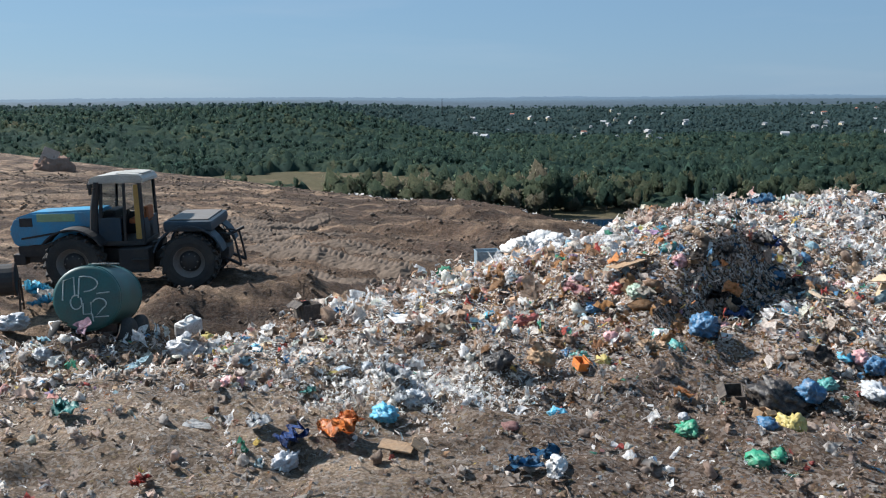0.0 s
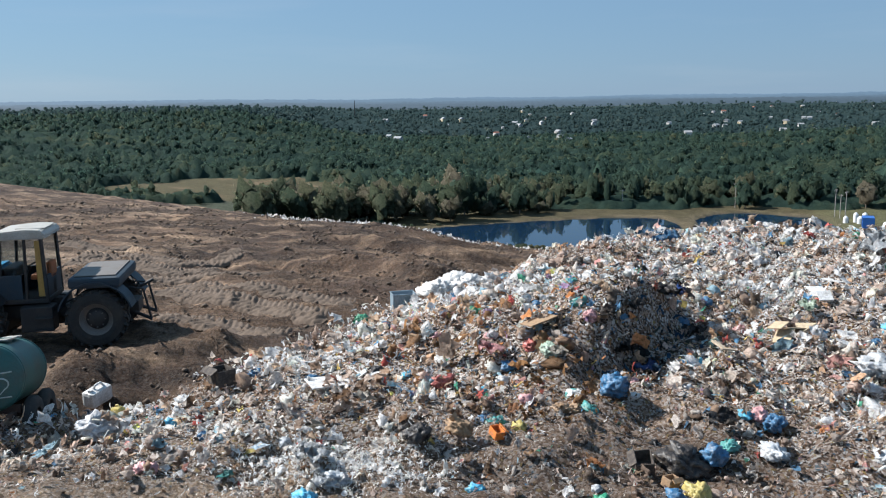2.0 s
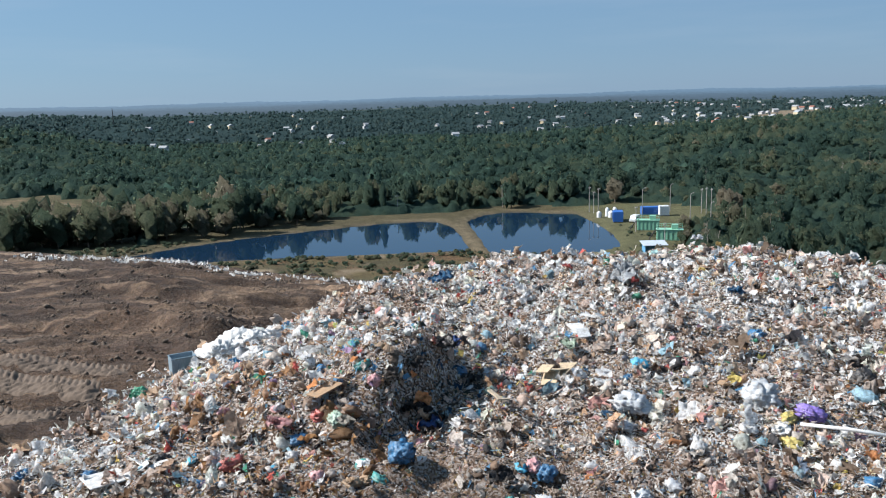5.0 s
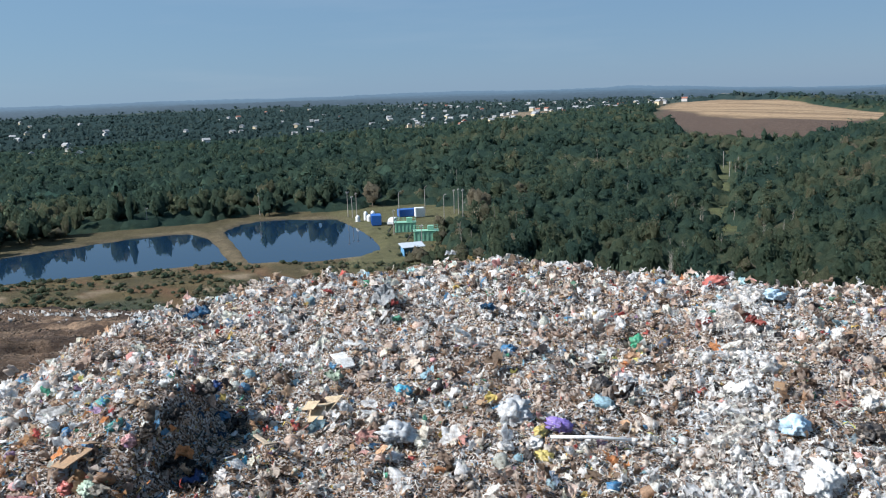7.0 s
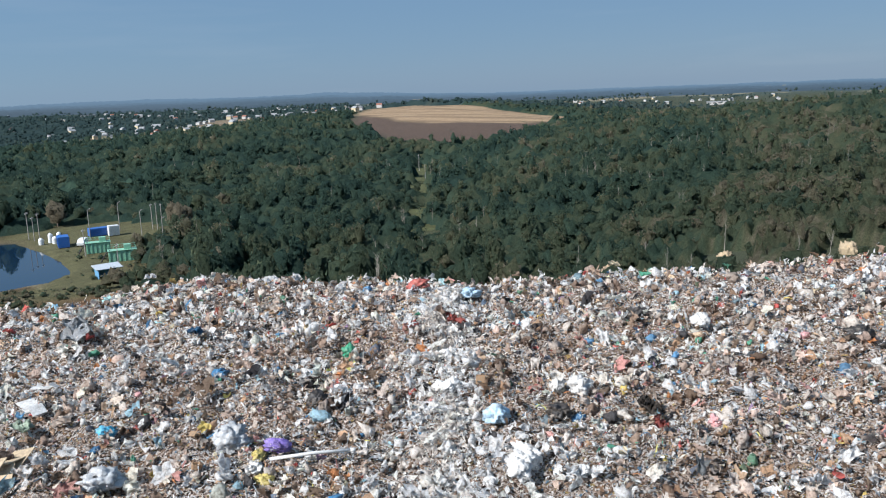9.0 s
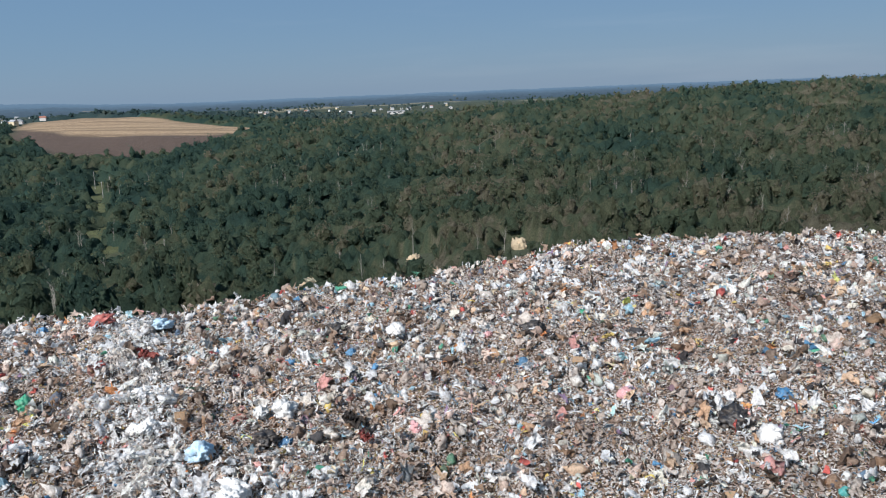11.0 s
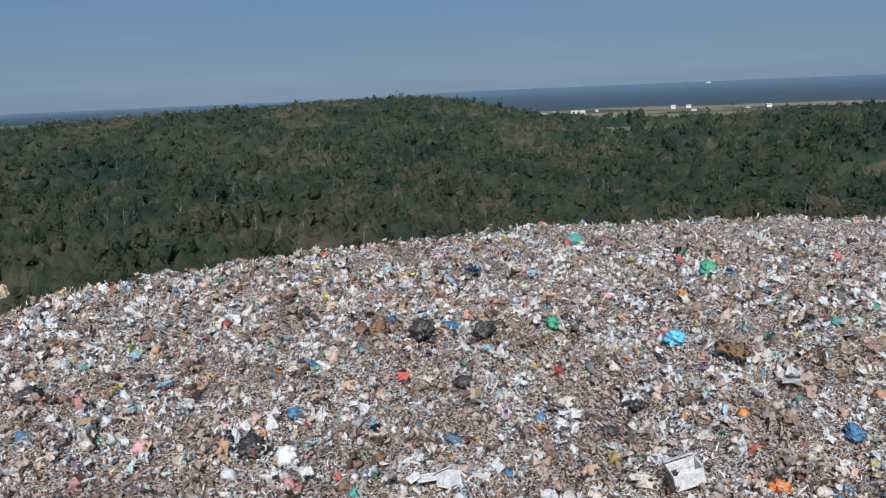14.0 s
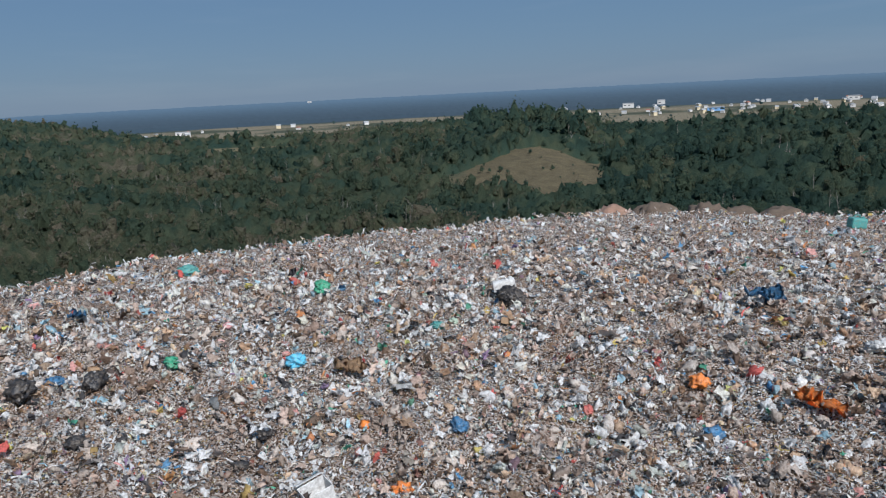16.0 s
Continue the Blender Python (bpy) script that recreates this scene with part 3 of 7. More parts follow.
def crown_proto(seed, leaves, leaf, tall=1.25, core=0.78, lobes=5, solid=None, cores=9):
    """A crown 2 across, its foot at 0: several uneven lobes and many loose sprays of leaves on them.
    Sprays are shaded by the side of the crown that they grow on, as soft foliage is."""
    rng = np.random.RandomState(seed)
    verts, faces, norms, n = [], [], [], 0
    mids = np.column_stack([rng.normal(0, 0.36, (lobes, 2)), rng.uniform(-0.55, 0.5, lobes)])
    mids[0] = (0, 0, -0.1)
    rads = core * rng.uniform(0.5, 0.8, lobes)
    rads[0] = core * 0.82
    for k, (m, q) in enumerate(list(zip(mids, rads))[:cores]):
        q = q * (0.86 if solid else 1.0)
        cv, cf = (ICO_V, ICO_F) if solid is None and k == 0 else (OCT_V, OCT_F)
        turn = np.array(Euler(rng.uniform(0, 6.28, 3)).to_matrix())
        cv = cv @ turn
        v = cv * q * (1 + rng.uniform(-0.25, 0.25, (len(cv), 1))) * (1, 1, 1.1) + m
        verts.append(v * (1, 1, tall) + (0, 0, tall))
        faces.append(cf + n)
        norms.append(cv + 0.5 * m + rng.normal(0, 0.2, cv.shape))
        n += len(v)
    pick = rng.randint(0, lobes, leaves)
    d = rng.normal(0, 1, (leaves, 3))
    d /= np.linalg.norm(d, axis=1)[:, None]
    c = (mids[pick] + d * rads[pick][:, None] * rng.uniform(0.7, 1.08, (leaves, 1)))
    soft = c + 0.5 * d
    c = c * (1, 1, tall) + (0, 0, tall)
    c[:, 2] = np.clip(c[:, 2], 0.15, None)
    nn = d + rng.normal(0, 0.4, (leaves, 3))
    nn /= np.linalg.norm(nn, axis=1)[:, None]
    a = np.cross(nn, rng.normal(0, 1, (leaves, 3)))
    a /= np.linalg.norm(a, axis=1)[:, None]
    b = np.cross(nn, a)
    s = leaf * rng.uniform(0.6, 1.4, (leaves, 1))
    verts.append(np.stack([c + a * s, c - a * s * 0.6 + b * s * 0.8, c - a * s * 0.5 - b * s * 0.85], 1).reshape(-1, 3))
    norms.append(np.repeat(soft / np.linalg.norm(soft, axis=1)[:, None] + rng.normal(0, 0.3, (leaves, 3)), 3, 0))
    faces.append(np.arange(leaves * 3).reshape(-1, 3) + n)
    norms = np.concatenate(norms) + (0, 0, 1.5)
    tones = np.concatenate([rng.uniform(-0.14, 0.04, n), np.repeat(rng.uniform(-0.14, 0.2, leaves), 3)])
    return np.concatenate(verts), np.concatenate(faces), norms / np.linalg.norm(norms, axis=1)[:, None], tones


def scatter(protos, pos, size, tall, tone, rng):
    """Many crowns in one set of arrays: points, faces, tones and normals."""
    pick = rng.randint(0, len(protos), len(pos))
    V, F, T, N, base = [], [], [], [], 0
    for k, (pv, pf, pn, pt) in enumerate(protos):
        ix = np.nonzero(pick == k)[0]
        if not len(ix):
            continue
        a = rng.uniform(0, 2 * math.pi, len(ix))
        ca, sa = np.cos(a)[:, None], np.sin(a)[:, None]
        s = size[ix][:, None]
        x = (pv[None, :, 0] * ca - pv[None, :, 1] * sa) * s + pos[ix, 0][:, None]
        y = (pv[None, :, 0] * sa + pv[None, :, 1] * ca) * s + pos[ix, 1][:, None]
        z = pv[None, :, 2] * s * tall[ix][:, None] + pos[ix, 2][:, None]
        V.append(np.stack([x, y, z], -1).reshape(-1, 3))
        nx, ny = pn[None, :, 0] * ca - pn[None, :, 1] * sa, pn[None, :, 0] * sa + pn[None, :, 1] * ca
        N.append(np.stack([nx, ny, np.broadcast_to(pn[None, :, 2], nx.shape)], -1).reshape(-1, 3))
        F.append((pf[None] + (np.arange(len(ix)) * len(pv))[:, None, None] + base).reshape(-1, 3))
        T.append((tone[ix][:, None] + pt[None]).ravel())
        base += len(ix) * len(pv)
    return np.concatenate(V), np.concatenate(F), np.clip(np.concatenate(T), 0, 1), np.concatenate(N)


def wooded(x, y):
    """How much wood stands at a place, 0 to 1."""
    r = np.hypot(x, y)
    az = np.degrees(np.arctan2(x, y))
    w = (valley(x, y) > tip(x, y) + 1.0) * 1.0
    for p in (POND_WEST, POND_EAST):
        w = w * (inside(p, x, y) < -9)
    for m in MEADOWS:
        w = w * (inside(m, x, y) + 6 * waves(x, y, 30, 45) < 0)
    for m in (FIELD, PLOUGH):
        w = w * (inside(m, x, y) < -4)
    # the open ground between the tip and the ponds
    w = w * ~((az > -45) & (az < 36) & (r < 180)) * ~((az > 2) & (az < 37) & (r < 232) & (r > 170))
    w = w * ~((az > -45) & (az <= 4) & (r < 205)) * ~((az > -18) & (az < 1) & (r < 268))
    return w


def tone_of(x, y, rng):
    t = 0.38 + 0.3 * waves(x, y, 120, 71) + 0.26 * waves(x, y, 35, 72) + rng.normal(0, 0.11, len(x))
    t = t + 0.14 * smooth(230, 130, np.hypot(x, y))
    az = np.degrees(np.arctan2(x, y))
    t = t + 0.27 * smooth(55, 85, az) * smooth(150, 130, az) - 0.2 * smooth(45, 20, az)
    t = t + (rng.uniform(0, 1, len(x)) > 0.965) * 0.35
    return np.clip(t, 0, 1)


def strew(n, r0, r1, rng, az0=-42, az1=182, power=1.0):
    az = np.radians(rng.uniform(az0, az1, n))
    u = rng.uniform(0, 1, n)
    r = np.sqrt(r0 * r0 + u * (r1 * r1 - r0 * r0)) if power == 1.0 else r0 * (r1 / r0) ** u
    return r * np.sin(az), r * np.cos(az), r


SAND_SPOTS = ((84.1, 136), (76.8, 139), (96.2, 181), (99.0, 188))


def tree_stand(x, y):
    """Where trees stand singly: by the ponds and below the heap."""
    r = np.hypot(x, y)
    az = np.degrees(np.arctan2(x, y))
    return ((az > -6) & (az < 38) & (r < 258)) | ((az > 37) & (az < 64) & (r < 165))


def village_here(x, y):
    """Where houses stand among thinner trees."""
    r = np.hypot(x, y)
    az = np.degrees(np.arctan2(x, y))
    return (((az > 2) & (az < 27) & (r > 640)) | ((az >= 27) & (az < 53) & (r > 720))) & (r < 2400)


def build_undergrowth(name, r0, r1, steps, step, high, material, label):
    """The closed mass of shrubs and lower boughs that fills a wood under its crowns."""
    rng = np.random.RandomState(int(r0))
    azs, rs = np.arange(-42, 182, step), np.geomspace(r0, r1, steps)
    A, R = np.meshgrid(np.radians(azs), rs)
    X, Y = R * np.sin(A), R * np.cos(A)
    w = wooded(X, Y) > 0.5
    for a, d in SAND_SPOTS:
        cx, cy = polar(a, d)
        w &= (np.hypot(X - cx, Y - cy) > 4.5) & (np.hypot(X - cx * 0.95, Y - cy * 0.95) > 4.5)
    if r0 > 700:
        az = np.degrees(A)
        w &= ~((az > 70) & (R > 900)) & ~((az > 52) & (az < 98) & (R > 1300))
        for m in BROWN:
            w &= inside(m, X, Y) < 0
    lift = high * (0.72 + 0.3 * waves(X, Y, 22, 74) + 0.25 * waves(X, Y, 7, 76) + rng.normal(0, 0.26, X.shape))
    lift = np.where(village_here(X, Y), 0.3 * lift, np.where(tree_stand(X, Y), 0.6 * lift, lift))
    Z = land(X, Y) + np.where(w, lift, -0.4)
    na, nr = len(azs), len(rs)
    i, j = np.meshgrid(np.arange(nr - 1), np.arange(na - 1), indexing="ij")
    k = (i * na + j).ravel()
    F = np.stack([k, k + 1, k + na + 1, k + na], -1)
    F = F[w.ravel()[F].any(1)]
    tone = np.clip(tone_of(X.ravel(), Y.ravel(), rng) - 0.03, 0, 1)
    ob = new(name, flat_mesh(name, np.stack([X, Y, Z], -1).reshape(-1, 3), F, material, (("tone", "FLOAT", tone),), True))
    tagged(ob, label, "undergrowth", kind="stuff")


def build_woods():
    rng = np.random.RandomState(7)
    near = [crown_proto(100 + k, 92, 0.13, 0.9 + 0.15 * (k % 3), 1.0, 7, 1, 2) for k in range(9)]
    mid = [crown_proto(200 + k, 34, 0.18, 0.88 + 0.15 * (k % 3), 1.0, 5, 1, 1) for k in range(9)]
    back = [crown_proto(250 + k, 14, 0.24, 0.88 + 0.15 * (k % 3), 1.0, 3, 1, 1) for k in range(9)]
    far = [crown_proto(300 + k, 3, 0.4, 0.8, 1.0, 1, 1) for k in range(6)]
    for name, protos, n, r0, r1, s0, s1, power, label in (
            ("near_wood", near, 10500, 62, 270, 0.8, 2.2, 1.0, "dense mixed green wood on the valley floor and slopes"),
            ("middle_wood", mid, 15500, 270, 450, 0.9, 2.3, 1.0, "dense dark green mixed forest across the valley"),
            ("back_wood", back, 23000, 450, 860, 1.2, 2.7, 1.0, "dense dark green forest at the valley's far side"),
            ("far_wood", far, 38000, 860, 2400, 2.2, 4.8, 0.0, "distant green woods between villages and fields")):
        x, y, r = strew(n, r0, r1, rng, power=power)
        keep = (wooded(x, y) > 0.5) & ~tree_stand(x, y)
        az = np.degrees(np.arctan2(x, y))
        keep &= ~(village_here(x, y) & (rng.uniform(0, 1, n) < 0.16 + 0.3 * waves(x, y, 90, 78)))
        if name == "far_wood":
            plain = (az > 108) | ((az > 72) & (r > 1000))
            keep &= ~(plain & (rng.uniform(0, 1, n) < np.where(az > 108, 0.93, 0.8))) & ~((az > 100) & (r > 1450)) & ~((az > 108) & (waves(x, y, 240, 79) < 0.3))
            keep &= ~((az > 52) & (az < 98) & (r > 1300) & (waves(x, y, 420, 77) > -0.1))
        if r1 > 800:
            for m in BROWN:
                keep &= inside(m, x, y) + 20 * waves(x, y, 120, 49) < 0
        # scattered bushes on the knoll's slope
        slope = (inside(MEADOWS[2], x, y) > -8) & (rng.uniform(0, 1, n) < 0.2) & (r < 300)
        low = np.where(slope & ~keep, 0.42, 1.0)
        keep |= slope
        for a, d in SAND_SPOTS:
            cx, cy = polar(a, d)
            keep &= (np.hypot(x - cx, y - cy) > 3.5) & (np.hypot(x - cx * 0.95, y - cy * 0.95) > 3.5)
            low = np.where(np.hypot(x - cx * 0.93, y - cy * 0.93) < 11, 0.6, low)
        x, y, r, az, low = x[keep], y[keep], r[keep], az[keep], low[keep]
        size = (s0 + (s1 - s0) * rng.uniform(0, 1, len(x)) ** 1.8) * (1 + 0.22 * waves(x, y, 60, 73)) * low
        if name == "far_wood":
            size = size * (0.62 + 0.38 * r / 1500)
        # a stand of tall dark trees crowns the south-eastern knoll, and pines stand on the western rise
        size = size * (1 + 0.5 * ((az > 141.5) & (az < 149.5) & (r > 285) & (r < 400))) * (1 + 0.25 * ((az < -2) & (r > 600)))
        tall = rng.uniform(0.85, 1.35, len(x))
        z = land(x, y) + (0.6 + 0.6 * size) * np.where(village_here(x, y), 0.1, 1.0) * np.where(low < 1, 0.15, 1.0)
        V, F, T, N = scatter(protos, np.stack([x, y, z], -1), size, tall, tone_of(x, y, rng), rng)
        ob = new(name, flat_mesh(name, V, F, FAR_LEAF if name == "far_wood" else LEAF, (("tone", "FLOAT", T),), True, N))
        tagged(ob, label, "forest", kind="stuff")
    build_undergrowth("near_undergrowth", 62, 300, 170, 0.34, 3.1, LEAF, "close-grown shrubs and lower boughs of the valley wood")
    build_undergrowth("far_undergrowth", 300, 900, 130, 0.3, 3.9, LEAF, "close-grown lower boughs of the forest across the valley")
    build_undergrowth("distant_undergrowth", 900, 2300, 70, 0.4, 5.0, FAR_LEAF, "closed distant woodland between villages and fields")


def build_bare_trees():
    """Pale leafless trunks and boughs that stand out of the near wood."""
    rng = np.random.RandomState(19)
    x, y, r = strew(2600, 85, 340, rng, 38, 165)
    keep = (wooded(x, y) > 0.5) & (waves(x, y, 45, 81) + rng.normal(0, 0.3, len(x)) > 0.55)
    x, y = x[keep], y[keep]
    V, F, base = [], [], 0
    for a, b, g in zip(x, y, land(x, y)):
        h, lean = rng.uniform(3.6, 6.4), rng.normal(0, 0.06, 2)
        foot = np.array((a, b, g + 0.3))
        top = foot + (lean[0] * h, lean[1] * h, h)
        bars = [(foot, top, 0.075, 0.02)]
        for k in range(7):
            u, q, l = rng.uniform(0.3, 0.85), rng.uniform(0, 6.28), rng.uniform(0.5, 1.5)
            p = foot + (top - foot) * u
            bars.append((p, p + (l * 0.6 * math.cos(q), l * 0.6 * math.sin(q), l), 0.035, 0.012))
        for p, q, w0, w1 in bars:
            for c, w in ((p, w0), (q, w1)):
                V += [c + (w, 0, 0), c + (-w / 2, w * 0.87, 0), c + (-w / 2, -w * 0.87, 0)]
            F += [(base + m, base + (m + 1) % 3, base + 3 + (m + 1) % 3, base + 3 + m) for m in range(3)]
            base += 6
    tagged(new("bare_trees", flat_mesh("bare_trees", np.array(V), np.array(F), PALE_BARK)), "pale leafless trunks standing in the near wood", "trees", kind="stuff")


build_woods()
build_bare_trees()


# ---- refuse ----
def crumple(seed, kind):
    """Small pieces of refuse about 1 across: sheets, blobs, strips and boxes."""
    rng = np.random.RandomState(seed)
    if kind == "sheet":
        g = np.stack(np.meshgrid(np.linspace(-0.5, 0.5, 3), np.linspace(-0.5, 0.5, 3)), -1).reshape(-1, 2)
        v = np.column_stack([g * rng.uniform(0.5, 1.1, (9, 1)) + rng.normal(0, 0.17, (9, 2)), rng.uniform(-0.3, 0.6, 9)])
        f = []
        for i in range(2):
            for j in range(2):
                a = i * 3 + j
                f += [(a, a + 1, a + 4), (a, a + 4, a + 3)]
        return v, np.array(f)
    if kind == "blob":
        v = ICO_V * rng.uniform(0.25, 0.68, (12, 1)) * (1.1, 0.9, 0.8) + (0, 0, 0.2)
        return v, ICO_F
    if kind in ("strip", "tuft"):
        # curled ribbons: one, or several knotted together
        V, F = [], []
        for k in range(1 if kind == "strip" else 4):
            n = 5 if kind == "strip" else 3
            a, bend, wide = rng.uniform(0, 6.28), rng.uniform(-1.6, 1.6), rng.uniform(0.05, 0.13)
            u = np.linspace(0, 1, n)
            ang = a + bend * u
            px = np.concatenate([[0], np.cumsum(np.cos(ang[:-1]))]) * (1.7 if kind == "strip" else 1.1) / n
            py = np.concatenate([[0], np.cumsum(np.sin(ang[:-1]))]) * (1.7 if kind == "strip" else 1.1) / n
            pz = rng.uniform(0, 0.5) * np.sin(math.pi * u * rng.uniform(0.5, 1.2)) + rng.uniform(-0.05, 0.1, n)
            q = np.stack([px, py, pz], -1)
            side = np.stack([-np.sin(ang) * wide, np.cos(ang) * wide, rng.normal(0, 0.08, n)], -1)
            base = sum(len(x) for x in V)
            V.append(np.concatenate([q - side, q + side]))
            for i in range(n - 1):
                F += [(base + i, base + i + 1, base + i + n + 1), (base + i, base + i + n + 1, base + i + n)]
        return np.concatenate(V), np.array(F)
    w, d, h = rng.uniform(0.3, 0.55), rng.uniform(0.2, 0.45), rng.uniform(0.08, 0.3)
    v = np.array([(sx * w, sy * d, sz * h) for sz in (0, 1) for sy in (-1, 1) for sx in (-1, 1)], float) + rng.normal(0, 0.03, (8, 3))
    f = [(4, 5, 7), (4, 7, 6), (0, 1, 5), (0, 5, 4), (2, 6, 7), (2, 7, 3), (0, 4, 6), (0, 6, 2), (1, 3, 7), (1, 7, 5)]
    return v, np.array(f)


PALETTE = np.array([(0.72, 0.71, 0.7), (0.6, 0.585, 0.575), (0.47, 0.45, 0.43), (0.57, 0.475, 0.435), (0.36, 0.3, 0.265), (0.22, 0.17, 0.135), (0.11, 0.083, 0.062),
                    (0.36, 0.25, 0.17), (0.43, 0.335, 0.25), (0.04, 0.04, 0.045), (0.09, 0.22, 0.38), (0.24, 0.38, 0.47), (0.08, 0.28, 0.2), (0.42, 0.1, 0.09),
                    (0.5, 0.4, 0.14), (0.5, 0.28, 0.27), (0.24, 0.18, 0.3), (0.4, 0.45, 0.44), (0.42, 0.2, 0.09)])
SHARE = np.array([24, 18, 11, 13, 10, 8, 7, 5, 7, 5.5, 1.5, 2.2, 0.9, 0.9, 1.0, 2.0, 0.6, 3.0, 1.2])
SHARE = SHARE / SHARE.sum()
FRESH_SHARE = np.array([9, 10, 10, 8, 11, 12, 10, 9, 9, 7, 5, 4, 2.2, 2.2, 1.6, 2, 1, 4, 4.5])
FRESH_SHARE = FRESH_SHARE / FRESH_SHARE.sum()
BAG_SHARE = np.array([19, 18, 14, 9, 9, 8, 7, 4, 5, 8, 3.0, 4, 1.2, 0.8, 0.6, 1.2, 0.5, 5, 0.5])
BAG_SHARE = BAG_SHARE / BAG_SHARE.sum()


def refuse_here(x, y):
    """How thickly refuse lies, 0 to 1."""
    r = np.hypot(x, y)
    az = np.degrees(np.arctan2(x, y))
    az2 = np.where(az < -60, az + 360, az)
    foot = along(HEAP_FOOT, x, y)
    w = smooth(-0.8, 0.6, foot)
    crest = np.interp(az2, CREST_AZ, CREST_R)
    w = w * smooth(5.0, 2.5, r - crest)
    fore = smooth(14.8, 11.5, y + 0.35 * np.clip(-x, 0, 6)) * smooth(8.5, 5.0, x) * (y > -2)
    berm = np.exp(-(foot - 0.3) ** 2 / 0.8) * (x < 0)
    thin = 0.4 + 0.4 * smooth(-0.2, 0.5, waves(x, y, 3.0, 83))
    thin = thin + 0.4 * smooth(1.2, 4.0, x)
    thin = thin + 0.5 * np.exp(-((x + 0.5) / 1.7) ** 2 - ((y - 13.0) / 1.0) ** 2)
    return np.clip(w * (1 - fore) + w * fore * thin + 0.8 * berm * w, 0, 1)


def big_sheet(seed):
    """A large crumpled film or cloth, folded many times."""
    rng = np.random.RandomState(seed)
    n = 5
    g = np.stack(np.meshgrid(np.linspace(-0.5, 0.5, n), np.linspace(-0.5, 0.5, n)), -1).reshape(-1, 2)
    a = rng.uniform(0, math.pi, 3)
    z = sum(0.13 * np.abs(np.sin(6 * (g[:, 0] * math.cos(q) + g[:, 1] * math.sin(q)) + q * 5)) for q in a) + rng.uniform(0, 0.12, n * n)
    v = np.column_stack([g * rng.uniform(0.5, 1.1, (len(g), 1)) + rng.normal(0, 0.09, g.shape), z * 1.5 + rng.uniform(0, 0.2, n * n)])
    f = []
    for i in range(n - 1):
        for j in range(n - 1):
            k = i * n + j
            f += [(k, k + 1, k + n + 1), (k, k + n + 1, k + n)]
    return v, np.array(f)


def white_drift(x, y):
    """Stretches where pale film and foam lie thickest."""
    ux, uy = polar(58, 1)
    q, p = x * ux + y * uy, x * uy - y * ux
    w = np.exp(-(p / 0.75) ** 2) * smooth(11, 15, q) * smooth(29, 26, q) * 1.6
    w = w + 0.8 * np.exp(-((x - 14.0) / 2.2) ** 2 - ((y - 7.5) / 2.0) ** 2)
    w = w + 1.2 * np.exp(-((x + 0.5) / 1.7) ** 2 - ((y - 13.0) / 1.0) ** 2) + 0.9 * np.exp(-((x - 3.2) / 1.2) ** 2 - ((y - 21.8) / 0.8) ** 2)
    w = w + 0.5 * np.exp(-((x - 15) / 4.0) ** 2 - ((y - 19) / 3.0) ** 2) + 0.8 * np.exp(-((x + 0.8) / 1.8) ** 2 - ((y - 17.2) / 1.1) ** 2)
    w = w + 0.6 * np.exp(-((x - 9.5) / 2.2) ** 2 - ((y - 20.5) / 2.2) ** 2)
    return np.clip(w + 0.35 * smooth(0.25, 0.7, waves(x, y, 4.0, 95)), 0, 1)


def wad(seed):
    """A scrunched plastic bag, 1 across, creased all over."""
    rng = np.random.RandomState(seed)
    bm = bmesh.new()
    bmesh.ops.create_icosphere(bm, subdivisions=2, radius=0.5)
    ph = Vector(rng.uniform(-9, 9, 3))
    v = []
    for p in bm.verts:
        d = p.co.normalized()
        k = 1 + 0.7 * noise.noise(d * 1.5 + ph) + 1.5 * (0.3 - abs(noise.noise(d * 2.6 + ph * 2))) + 1.3 * (0.25 - abs(noise.noise(d * 6.0 + ph * 3)))
        v.append((d.x * k * 0.55, d.y * k * 0.45, d.z * k * 0.38 + 0.15))
    f = [[q.index for q in p.verts] for p in bm.faces]
    bm.free()
    return np.array(v), np.array(f)


